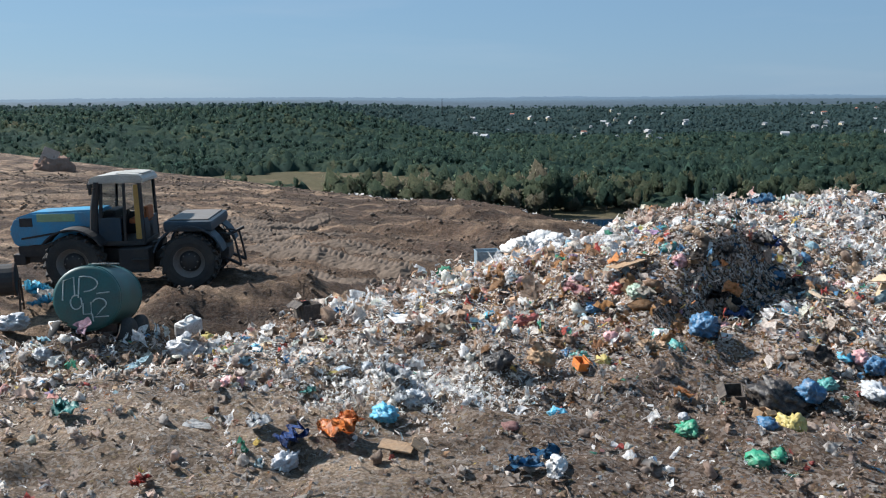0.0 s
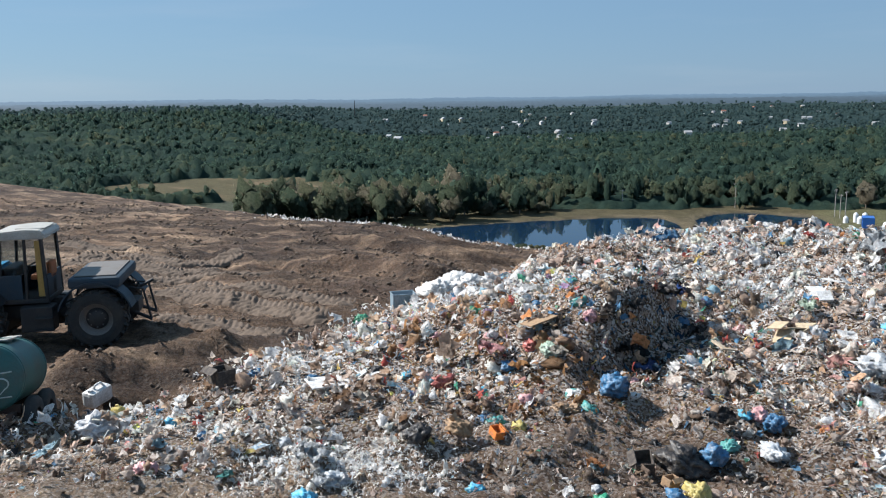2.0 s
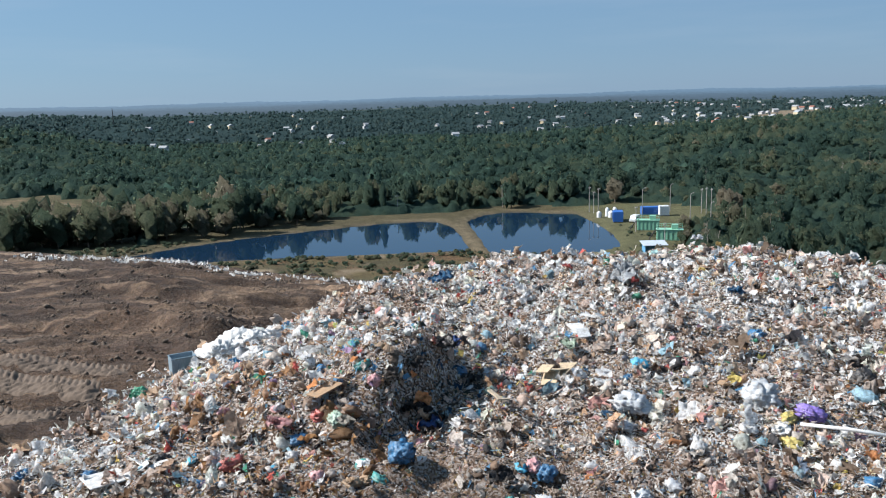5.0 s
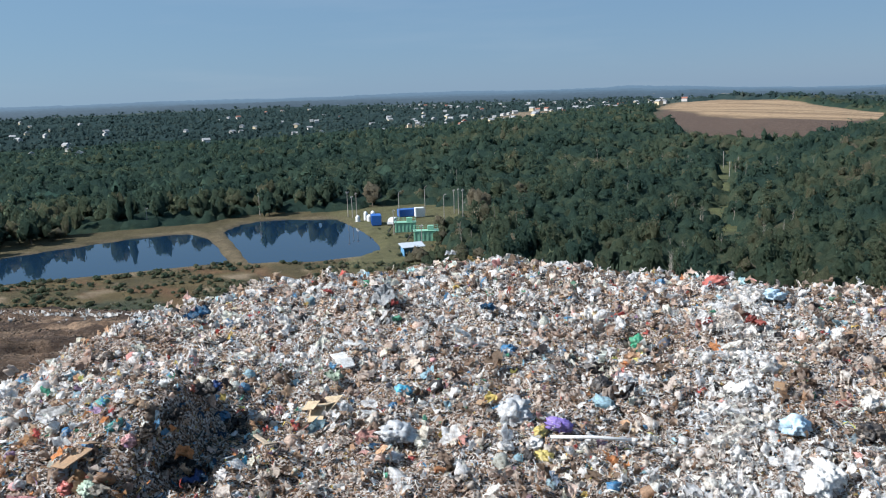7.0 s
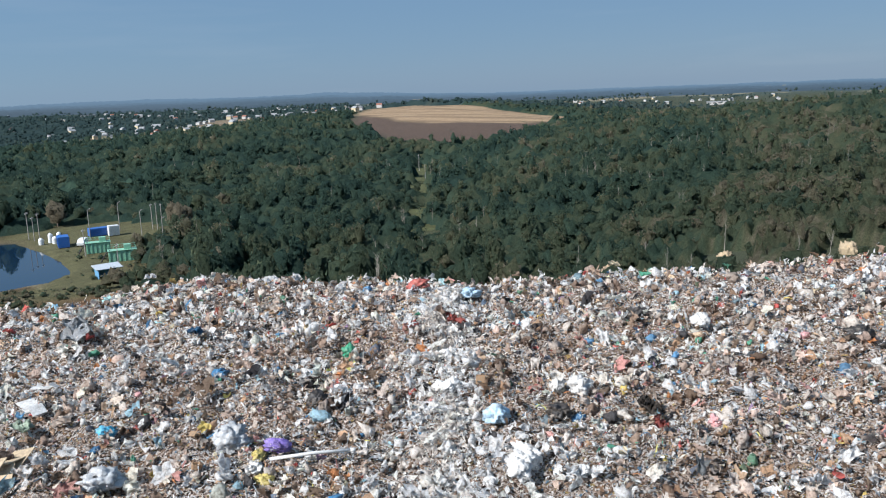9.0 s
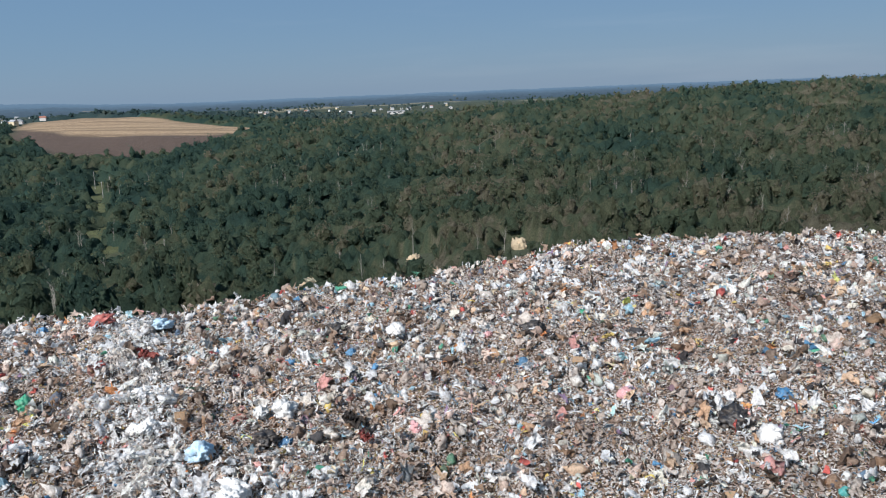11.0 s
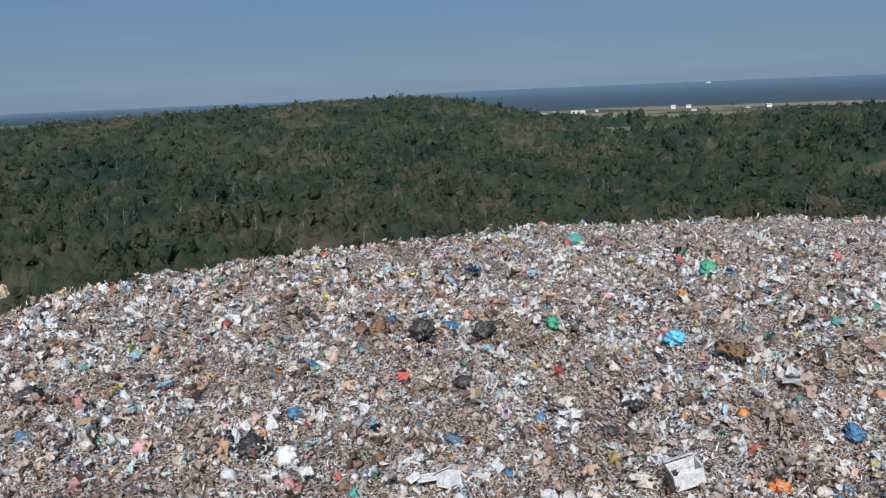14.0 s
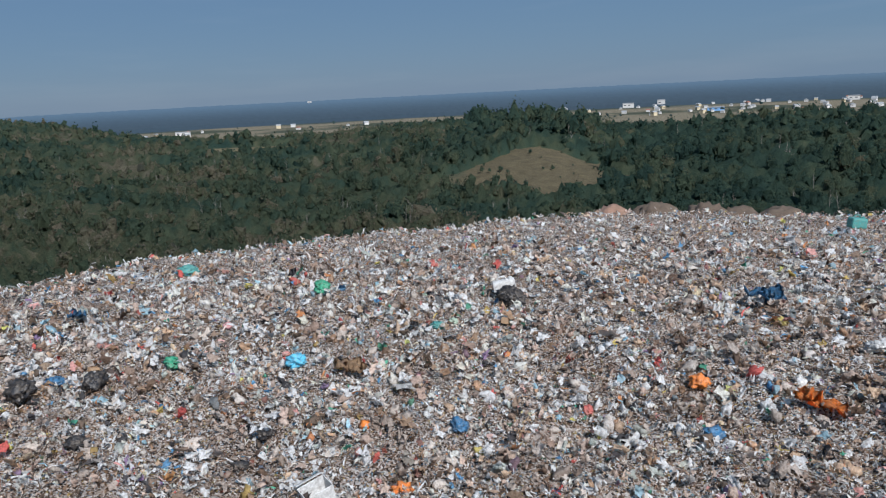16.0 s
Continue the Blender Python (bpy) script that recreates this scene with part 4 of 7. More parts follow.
def build_refuse():
    rng = np.random.RandomState(17)
    small = [crumple(400 + i, k) for i, k in enumerate(["sheet"] * 10 + ["strip"] * 9 + ["tuft"] * 5 + ["box"] * 1)]
    large = [big_sheet(450 + i) for i in range(12)]
    for name, protos, n, r0, r1, s0, s1, lift, label in (
            ("loose_refuse", small, 78000, 6.5, 27, 0.055, 0.2, 0.17, "tangled plastic film, rags, paper and food waste"),
            ("bag_refuse", [wad(480 + i) for i in range(10)], 7000, 6.5, 36, 0.1, 0.3, 0.12, "scrunched plastic bags full of household waste"),
            ("film_refuse", large, 13500, 6.5, 42, 0.14, 0.42, 0.18, "crumpled plastic film and rags on the heap"),
            ("distant_refuse", small, 60000, 27, 55, 0.1, 0.3, 0.18, "grey and white litter on the far part of the heap")):
        x, y, r = strew(n, r0, r1, rng, -32, 178)
        keep = rng.uniform(0, 1, n) < refuse_here(x, y)
        x, y = x[keep], y[keep]
        drifts = np.zeros(len(x), bool)
        if name == "loose_refuse":
            # drifts of torn white film: one on the trodden ground, one along the heap
            ux, uy = polar(58, 1)
            q, p = rng.uniform(12, 28, 3500), rng.normal(0, 0.38, 3500)
            x = np.concatenate([x, rng.normal(-0.4, 1.0, 2400), q * ux + p * uy])
            y = np.concatenate([y, rng.normal(12.8, 0.55, 2400), q * uy - p * ux])
            drifts = np.concatenate([drifts, np.ones(5900, bool)])
        m = len(x)
        size = s0 + (s1 - s0) * rng.uniform(0, 1, m) ** 2.0
        # trodden ground in front of the heap holds only small scraps
        fore = smooth(15.5, 13.0, y + 0.2 * np.clip(-x, 0, 6)) * smooth(8.5, 5.5, x) * (y > 0)
        size = size * (1 - 0.4 * fore)
        z = land(x, y) + rng.uniform(-0.03, lift, m) * (1 - 0.6 * fore)
        pick = rng.randint(0, len(protos), m)
        choice = rng.choice(len(PALETTE), m, p=SHARE)
        # fresh household waste, browner and gaudier, lies round the mound
        fresh = rng.uniform(0, 1, m) < 0.9 * np.exp(-((x - 4.2) / 4.6) ** 2 - ((y - 15.8) / 3.6) ** 2)
        choice = np.where(fresh, rng.choice(len(PALETTE), m, p=FRESH_SHARE), choice)
        pale = rng.uniform(0, 1, m) < 0.9 * white_drift(x, y) * (1 - 0.7 * fresh)
        pale = pale | (drifts & (rng.uniform(0, 1, m) < 0.8))
        choice[pale] = rng.randint(0, 2, pale.sum())
        if name == "bag_refuse":
            choice = np.where(pale | fresh, choice, rng.choice(len(PALETTE), m, p=BAG_SHARE))
        tint = PALETTE[choice] * rng.uniform(0.75, 1.15, (m, 1)) * (1.95, 1.84, 1.73)
        tint = tint * (1.0 + 0.2 * waves(x, y, 2.6, 97) + 0.12 * waves(x, y, 8.0, 98))[:, None]
        tint = np.where((pale & drifts)[:, None], 0.82 * tint, tint)
        tint = np.where(pale[:, None], tint, tint * (1 - 0.4 * fore)[:, None])
        # some stretches lie browner, with more soil and food waste in them
        if name == "bag_refuse":
            tint = 0.86 * tint + 0.03
        drift = waves(x, y, 4.5, 91) + 0.5 * waves(x, y, 1.6, 92)
        brown = smooth(0.05, 0.7, drift)[:, None] * ~pale[:, None]
        tint = tint * (1 - 0.62 * brown) + np.array((0.21, 0.125, 0.075)) * 0.62 * brown
        # rotting vegetable waste lies in front of the mound; torn black film hangs down its steep side
        food = np.exp(-((x - 4.0) / 1.5) ** 2 - ((y - 14.6) / 1.1) ** 2) + 0.7 * np.exp(-((x - 1.8) / 1.5) ** 2 - ((y - 17.0) / 1.2) ** 2)
        food = (rng.uniform(0, 1, m) < 0.55 * food)
        tint[food] = np.array((0.34, 0.19, 0.09)) * rng.uniform(0.5, 1.4, (food.sum(), 1))
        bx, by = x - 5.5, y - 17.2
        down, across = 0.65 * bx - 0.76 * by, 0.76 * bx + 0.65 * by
        # besides real black film, these dark tints paint in the steep side's shade
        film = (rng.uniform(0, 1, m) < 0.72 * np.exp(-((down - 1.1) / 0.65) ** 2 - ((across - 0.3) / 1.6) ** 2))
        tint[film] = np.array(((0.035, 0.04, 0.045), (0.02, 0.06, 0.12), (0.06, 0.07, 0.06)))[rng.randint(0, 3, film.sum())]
        V, F, C, base = [], [], [], 0
        for k, (pv, pf) in enumerate(protos):
            ix = np.nonzero(pick == k)[0]
            q = len(ix)
            a, b, c = rng.uniform(0, 2 * math.pi, q), rng.normal(0, 0.8, q), rng.normal(0, 0.8, q)
            ca, sa, cb, sb, cc, sc = np.cos(a), np.sin(a), np.cos(b), np.sin(b), np.cos(c), np.sin(c)
            M = np.stack([np.stack([ca * cb, ca * sb * sc - sa * cc, ca * sb * cc + sa * sc], -1),
                          np.stack([sa * cb, sa * sb * sc + ca * cc, sa * sb * cc - ca * sc], -1),
                          np.stack([-sb, cb * sc, cb * cc], -1)], -2)
            stretch = np.stack([rng.uniform(0.8, 1.4, q), rng.uniform(0.6, 1.1, q), rng.uniform(0.7, 1.3, q)], -1)
            P = np.einsum("nij,nvj->nvi", M, pv[None] * stretch[:, None, :]) * size[ix][:, None, None] + np.stack([x[ix], y[ix], z[ix]], -1)[:, None, :]
            V.append(P.reshape(-1, 3))
            F.append((pf[None] + (np.arange(q) * len(pv))[:, None, None] + base).reshape(-1, 3))
            C.append(np.repeat(tint[ix], len(pv), 0))
            base += q * len(pv)
        C = np.clip(np.concatenate(C), 0, 0.87)
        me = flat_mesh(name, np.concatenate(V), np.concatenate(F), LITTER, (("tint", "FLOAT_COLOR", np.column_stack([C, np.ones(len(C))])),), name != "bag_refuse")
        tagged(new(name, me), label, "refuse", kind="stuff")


build_refuse()


def build_edge_scraps():
    """White scraps added in place of gulls along the bare earth's far edge."""
    rng = np.random.RandomState(33)
    n = 1500
    p, q = rng.uniform(-48, 18, n), 38.8 + rng.normal(0, 2.6, n) * (0.6 + 0.5 * waves(np.linspace(0, 60, n), 0, 9, 36))
    x, y = 0.69 * p + 0.72 * q, -0.72 * p + 0.69 * q
    keep = along(HEAP_FOOT, x, y) < 0
    x, y = x[keep], y[keep]
    protos = [(v, f, v, np.zeros(len(v))) for v, f in (crumple(470 + k, "sheet") for k in range(8))]
    size = 0.08 + 0.2 * rng.uniform(0, 1, len(x)) ** 1.6
    V, F, T, N = scatter(protos, np.stack([x, y, land(x, y) + 0.05], -1), size, np.full(len(x), 1.5), np.zeros(len(x)), rng)
    C = np.tile((0.74, 0.73, 0.71, 1.0), (len(V), 1))
    tagged(new("gull_stand_ins", flat_mesh("gull_stand_ins", V, F, LITTER, (("tint", "FLOAT_COLOR", C),))), "white scraps standing in for gulls along the tip's far edge", "refuse", kind="stuff")


build_edge_scraps()


# ---- shapes ----
def box_bm(w, d, h, x=0, y=0, z=0, bevel=0.0, bm=None, seg=2):
    """A block with its foot at z, rounded at the edges."""
    b = bmesh.new()
    bmesh.ops.create_cube(b, size=1)
    for v in b.verts:
        v.co = Vector((v.co.x * w, v.co.y * d, (v.co.z + 0.5) * h))
    if bevel:
        bmesh.ops.bevel(b, geom=b.edges[:], offset=bevel, segments=seg, affect="EDGES", profile=0.6)
    bmesh.ops.translate(b, vec=(x, y, z), verts=b.verts)
    return merge(bm, b)


def merge(bm, b):
    if bm is None:
        return b
    me = bpy.data.meshes.new("tmp")
    b.to_mesh(me)
    b.free()
    bm.from_mesh(me)
    bpy.data.meshes.remove(me)
    return bm


def tube(points, radius, seg=8, bm=None, closed_ends=True):
    """A round bar along a line of points."""
    bm = bm or bmesh.new()
    pts = [Vector(p) for p in points]
    rings = []
    for i, p in enumerate(pts):
        d = (pts[min(i + 1, len(pts) - 1)] - pts[max(i - 1, 0)]).normalized()
        a = d.cross((0, 0, 1) if abs(d.z) < 0.9 else (1, 0, 0)).normalized()
        c = d.cross(a)
        r = radius[i] if isinstance(radius, (list, tuple)) else radius
        rings.append([bm.verts.new(p + (a * math.cos(2 * math.pi * k / seg) + c * math.sin(2 * math.pi * k / seg)) * r) for k in range(seg)])
    for q, s in zip(rings, rings[1:]):
        for k in range(seg):
            bm.faces.new((q[k], q[(k + 1) % seg], s[(k + 1) % seg], s[k]))
    if closed_ends:
        bm.faces.new(rings[0])
        bm.faces.new(rings[-1][::-1])
    bmesh.ops.recalc_face_normals(bm, faces=bm.faces)
    return bm


def lathe(profile, seg=32, bm=None):
    """Turn a profile of (radius, along) about the y axis."""
    bm = bm or bmesh.new()
    rings = []
    for r, y in profile:
        if r < 1e-4:
            rings.append([bm.verts.new((0, y, 0))])
        else:
            rings.append([bm.verts.new((r * math.cos(2 * math.pi * k / seg), y, r * math.sin(2 * math.pi * k / seg))) for k in range(seg)])
    for a, b in zip(rings, rings[1:]):
        for k in range(seg):
            q = [a[k % len(a)], a[(k + 1) % len(a)], b[(k + 1) % len(b)], b[k % len(b)]]
            q = list(dict.fromkeys(q))
            if len(q) > 2:
                bm.faces.new(q)
    bmesh.ops.recalc_face_normals(bm, faces=bm.faces)
    return bm


def prism(outline, y0, y1, bevel=0.0):
    """A side outline (x, z) drawn out from y0 to y1."""
    bm = bmesh.new()
    a = [bm.verts.new((x, y0, z)) for x, z in outline]
    b = [bm.verts.new((x, y1, z)) for x, z in outline]
    bm.faces.new(a)
    bm.faces.new(b[::-1])
    n = len(a)
    for i in range(n):
        bm.faces.new((a[i], b[i], b[(i + 1) % n], a[(i + 1) % n]))
    bmesh.ops.recalc_face_normals(bm, faces=bm.faces)
    if bevel:
        bmesh.ops.bevel(bm, geom=bm.edges[:], offset=bevel, segments=2, affect="EDGES")
    return bm


def pane_material():
    m, t, p = nodes_of("cab_glass")
    p.inputs["Base Color"].default_value = (0.75, 0.82, 0.85, 1)
    p.inputs["Roughness"].default_value = 0.06
    p.inputs["Transmission Weight"].default_value = 1.0
    p.inputs["IOR"].default_value = 1.05
    return m


# ---- the tractor ----
BLUE_PAINT = worn("blue_paint", (0.04, 0.27, 0.46), 0.4, amount=0.45, scale=1.6, bump=0.03)
DARK_BLUE = worn("dark_blue_paint", (0.01, 0.03, 0.05), 0.6, dirt=(0.06, 0.05, 0.04), amount=0.4, scale=2.0, bump=0.03)
BLACK_STEEL = worn("black_steel", (0.022, 0.022, 0.024), 0.65, 0.1, dirt=(0.08, 0.065, 0.05), amount=0.5, bump=0.05)
WHITE_PAINT = worn("white_paint", (0.43, 0.41, 0.37), 0.5, dirt=(0.3, 0.26, 0.2), amount=0.5, scale=2.5, bump=0.03)
YELLOW_PAINT = worn("yellow_paint", (0.38, 0.23, 0.05), 0.5, amount=0.3, bump=0.03)
RUBBER = worn("rubber", (0.025, 0.025, 0.025), 0.85, dirt=(0.1, 0.08, 0.06), amount=0.45, scale=2.5, bump=0.2)
RIM_STEEL = worn("rim_steel", (0.19, 0.175, 0.16), 0.6, 0.3, amount=0.5, scale=4.0)
GLASS = pane_material()
ORANGE_CLOTH = worn("orange_cloth", (0.45, 0.13, 0.04), 0.9, amount=0.3, grain=80.0)


def wheel(parent, x, y, z, side):
    R, W = 0.74, 0.52
    bm = lathe([(0.40, -W / 2 + 0.02), (0.5, -W / 2), (0.64, -W / 2 + 0.01), (0.685, -W / 2 + 0.07), (0.70, 0), (0.685, W / 2 - 0.07), (0.64, W / 2 - 0.01), (0.5, W / 2), (0.40, W / 2 - 0.02), (0.39, 0), (0.40, -W / 2 + 0.02)], 40)
    lugs = []
    for k in range(20):
        for s in (-1, 1):
            a = 2 * math.pi * (k + (0.5 if s > 0 else 0)) / 20
            b = box_bm(0.075, W / 2 + 0.02, 0.075, bevel=0.012, seg=1)
            bmesh.ops.transform(b, matrix=pose(0, 0, 0, 0, -math.degrees(a) + 90, 0) @ pose(0, s * W / 4, R - 0.085, 0, 0, s * 32), verts=b.verts)
            lugs.append(b)
    tyre = part("tyre", bm, RUBBER, None, "muddy black tractor tyre with chevron lugs")
    rim = part("rim", lathe([(0.41, -side * 0.2), (0.43, side * 0.24), (0.39, side * 0.235), (0.36, side * 0.1), (0.22, side * 0.06), (0.2, side * 0.14), (0.12, side * 0.16), (0, side * 0.17)], 28), RIM_STEEL, None, "dusty steel rim", True)
    plate = part("hub_plate", lathe([(0.27, side * 0.085), (0.25, side * 0.13), (0.16, side * 0.175), (0, side * 0.185)], 24), BLACK_STEEL, None, "dark muddy hub plate", True)
    hub = empty("wheel", pose(x, y, z), "", "")
    for k in ("label", "category"):
        if k in hub:
            del hub[k]
    hub.parent = parent
    tyre.parent = rim.parent = plate.parent = hub
    for b in lugs:
        part("lug", b, RUBBER, hub)
    for k in range(8):
        a = 2 * math.pi * k / 8
        part("bolt", tube([(0.2 * math.cos(a), side * 0.14, 0.2 * math.sin(a)), (0.2 * math.cos(a), side * 0.185, 0.2 * math.sin(a))], 0.018, 6), RIM_STEEL, hub)
    return hub


def build_tractor():
    g = -0.02
    root = empty("tractor", pose(-7.87, 21.88, g, 0, 0, 4), "blue four-wheel articulated tractor with a white cab roof, muddy tyres", "tractor")
    P = lambda name, bm, mat, label="", soft=False: part(name, bm, mat, root, label, soft)
    for x in (-1.43, 1.43):
        for s in (-1, 1):
            wheel(root, x, s * 0.93, 0.74, s)
    # frames, joint and axles
    P("front_frame", box_bm(2.9, 0.7, 0.34, -1.35, 0, 0.66, 0.03), BLACK_STEEL)
    P("rear_frame", box_bm(1.9, 0.7, 0.32, 1.35, 0, 0.66, 0.03), BLACK_STEEL)
    P("articulation_joint", tube([(0.25, 0, 0.45), (0.25, 0, 1.12)], 0.2, 14), BLACK_STEEL)
    for x in (-1.43, 1.43):
        P("axle", tube([(x, -0.8, 0.74), (x, 0.8, 0.74)], 0.14, 12), BLACK_STEEL)
    # bonnet: long, flat on top, with a slanting nose
    P("bonnet", prism([(-3.08, 1.12), (-3.2, 1.5), (-3.04, 1.84), (-2.6, 1.98), (-0.86, 2.04), (-0.86, 1.3), (-1.9, 1.28), (-2.3, 1.1)], -0.47, 0.47, 0.05), BLUE_PAINT, "long bright blue bonnet, dusty", False)
    P("bonnet_stripe", prism([(-2.9, 1.28), (-1.2, 1.55), (-1.2, 1.6), (-2.9, 1.33)], -0.482, -0.474), BLACK_STEEL, "dark crease along the bonnet")
    P("badge", box_bm(0.95, 0.012, 0.2, -2.0, -0.478, 1.74, 0.004, seg=1), worn("faded_yellow", (0.25, 0.36, 0.2), 0.5, bump=0.02), "faded yellow-green maker's plate, lettering illegible")
    P("grille", prism([(-3.0, 0.82), (-3.02, 1.1), (-1.9, 1.26), (-1.75, 0.82)], -0.44, 0.44, 0.02), BLACK_STEEL, "black radiator housing")
    for s in (-1, 1):
        P("headlight", box_bm(0.05, 0.2, 0.14, -3.16, s * 0.28, 1.5, 0.02), WHITE_PAINT, "dull headlight")
        P("side_vent", box_bm(0.32, 0.014, 0.22, -2.75, s * 0.478, 1.62, 0.004, seg=1), BLACK_STEEL)
    P("front_weight", box_bm(0.3, 0.9, 0.28, -3.0, 0, 0.62, 0.03), BLACK_STEEL)
    P("exhaust_pipe", tube([(-1.02, -0.66, 1.3), (-0.96, -0.66, 2.1), (-0.84, -0.66, 2.86)], [0.11, 0.1, 0.075], 12), BLACK_STEEL, "thick black exhaust and intake pipe")
    P("battery_box", box_bm(0.75, 0.5, 0.62, 0.02, -0.72, 0.46, 0.03), BLACK_STEEL)
    P("fuel_tank", box_bm(0.75, 0.5, 0.62, 0.02, 0.72, 0.46, 0.03), BLACK_STEEL)
    for k in range(2):
        P("step", box_bm(0.42, 0.16, 0.03, 0.2, -1.02, 0.5 + 0.3 * k, 0.008, seg=1), BLACK_STEEL)
    # mudguards follow the wheels
    for x, mat, lab in ((-1.43, BLACK_STEEL, "black front mudguard"), (1.43, DARK_BLUE, "dark blue rear mudguard")):
        for s in (-1, 1):
            b = bmesh.new()
            ring = []
            a0, a1 = (35, 150) if x < 0 else (15, 165)
            for k in range(13):
                a = radians(a0 + (a1 - a0) * k / 12)
                rr = 0.86 if x < 0 else 0.9
                cx, cz = x - rr * math.cos(a), 0.78 + rr * math.sin(a)
                ix, iz = x - (rr - 0.04) * math.cos(a), 0.78 + (rr - 0.04) * math.sin(a)
                ring.append([b.verts.new(p) for p in ((cx, s * 0.58, cz), (cx, s * 1.2, cz), (ix, s * 1.2, iz), (ix, s * 0.58, iz))])
            for q, w in zip(ring, ring[1:]):
                for k in range(4):
                    b.faces.new((q[k], q[(k + 1) % 4], w[(k + 1) % 4], w[k]))
            b.faces.new(ring[0])
            b.faces.new(ring[-1][::-1])
            bmesh.ops.recalc_face_normals(b, faces=b.faces)
            P("mudguard", b, mat, lab)
    P("rear_deck", box_bm(1.22, 2.3, 0.27, 1.44, 0, 1.51, 0.08), DARK_BLUE, "dark blue rear housing over the wheels")
    P("deck_plate", box_bm(0.98, 1.9, 0.03, 1.44, 0, 1.782, 0.01, seg=1), RIM_STEEL, "pale dusty deck plate")
    # cab
    x0, x1, w = -0.9, 0.27, 0.7
    P("cab_floor", box_bm(x1 - x0, 2 * w, 0.12, (x0 + x1) / 2, 0, 1.12, 0.02), BLACK_STEEL)
    P("cab_front_panel", box_bm(0.06, 2 * w, 0.72, x0 + 0.05, 0, 1.24, 0.01), DARK_BLUE)
    P("cab_rear_panel", box_bm(0.06, 2 * w, 0.55, x1 - 0.05, 0, 1.24, 0.01), DARK_BLUE)
    for s in (-1, 1):
        P("cab_side_panel", box_bm(0.55, 0.05, 0.6, x0 + 0.3, s * (w - 0.03), 1.24, 0.01), DARK_BLUE)
        P("front_pillar", tube([(x0 + 0.04, s * (w - 0.04), 1.2), (x0 + 0.14, s * (w - 0.06), 2.72)], 0.045, 8), BLACK_STEEL)
        P("middle_pillar", tube([(-0.24, s * (w - 0.03), 1.2), (-0.2, s * (w - 0.06), 2.72)], 0.04, 8), BLACK_STEEL)
        P("rear_pillar", tube([(x1 - 0.04, s * (w - 0.04), 1.2), (x1 - 0.08, s * (w - 0.06), 2.72)], 0.05, 8), BLACK_STEEL)
        P("quarter_pane", prism([(x0 + 0.1, 1.86), (-0.24, 1.86), (-0.22, 2.7), (x0 + 0.16, 2.7)], s * (w - 0.05), s * (w - 0.06)), GLASS, "dusty side glass")
    P("windscreen", box_bm(0.012, 2 * w - 0.14, 0.76, x0 + 0.1, 0, 1.95), GLASS, "dusty windscreen")
    P("rear_window", box_bm(0.012, 2 * w - 0.14, 0.88, x1 - 0.06, 0, 1.82), GLASS, "dusty rear window")
    P("door_inner", box_bm(0.2, 0.05, 1.4, 0.13, -w + 0.06, 1.28, 0.02), YELLOW_PAINT, "yellow inner door panel, standing open")
    P("seat", box_bm(0.5, 0.5, 0.14, 0.0, 0, 1.62, 0.05), ORANGE_CLOTH, "worn orange seat cushion")
    P("seat_back", box_bm(0.14, 0.5, 0.35, 0.2, 0, 1.72, 0.05), ORANGE_CLOTH, "worn orange seat back")
    P("seat_post", box_bm(0.3, 0.3, 0.4, 0.1, 0, 1.22, 0.02), BLACK_STEEL)
    P("steering_column", tube([(-0.5, 0, 1.3), (-0.3, 0, 1.95)], 0.04, 8), BLACK_STEEL)
    b = lathe([(0.2, 0.0), (0.215, 0.015), (0.2, 0.03), (0.185, 0.015), (0.2, 0.0)], 20)
    bmesh.ops.transform(b, matrix=pose(-0.29, 0, 1.96, 65, 0, 90), verts=b.verts)
    P("steering_wheel", b, BLACK_STEEL)
    P("dashboard", box_bm(0.3, 1.0, 0.3, x0 + 0.25, 0, 1.7, 0.06), BLACK_STEEL)
    P("cab_roof", prism([(x0 - 0.12, 2.72), (x0 - 0.16, 2.81), (x0 + 0.0, 2.9), (-0.2, 2.96), (0.2, 2.94), (x1 + 0.0, 2.88), (x1 + 0.05, 2.77), (x1 + 0.02, 2.72)], -w - 0.04, w + 0.04, 0.035), WHITE_PAINT, "white rounded cab roof, stained", False)
    P("roof_hatch", box_bm(0.7, 0.8, 0.05, -0.1, 0, 2.915, 0.02), WHITE_PAINT)
    for s in (-1, 1):
        P("work_lamp", box_bm(0.1, 0.18, 0.13, x0 - 0.15, s * 0.6, 2.6, 0.03), BLACK_STEEL)
    P("mirror", box_bm(0.05, 0.16, 0.28, x0 - 0.05, -w - 0.2, 2.45, 0.02), BLACK_STEEL)
    P("mirror_arm", tube([(x0 + 0.1, -w + 0.04, 2.6), (x0 - 0.05, -w - 0.18, 2.6)], 0.015, 6), BLACK_STEEL)
    # hitch
    for s in (-1, 1):
        P("lift_arm", tube([(2.2, s * 0.35, 0.7), (2.62, s * 0.42, 0.5)], 0.045, 8), BLACK_STEEL)
        P("lift_rod", tube([(2.1, s * 0.36, 1.35), (2.45, s * 0.42, 1.3), (2.6, s * 0.42, 0.55)], 0.03, 8), BLACK_STEEL)
    P("top_link", tube([(2.15, 0, 1.2), (2.65, 0, 1.45)], 0.04, 8), BLACK_STEEL)
    P("hydraulic_hose", tube([(0.9, -0.3, 1.5), (1.1, -0.35, 1.25), (0.7, -0.4, 1.1), (0.5, -0.3, 1.0)], 0.025, 6), RUBBER)
    return root


build_tractor()

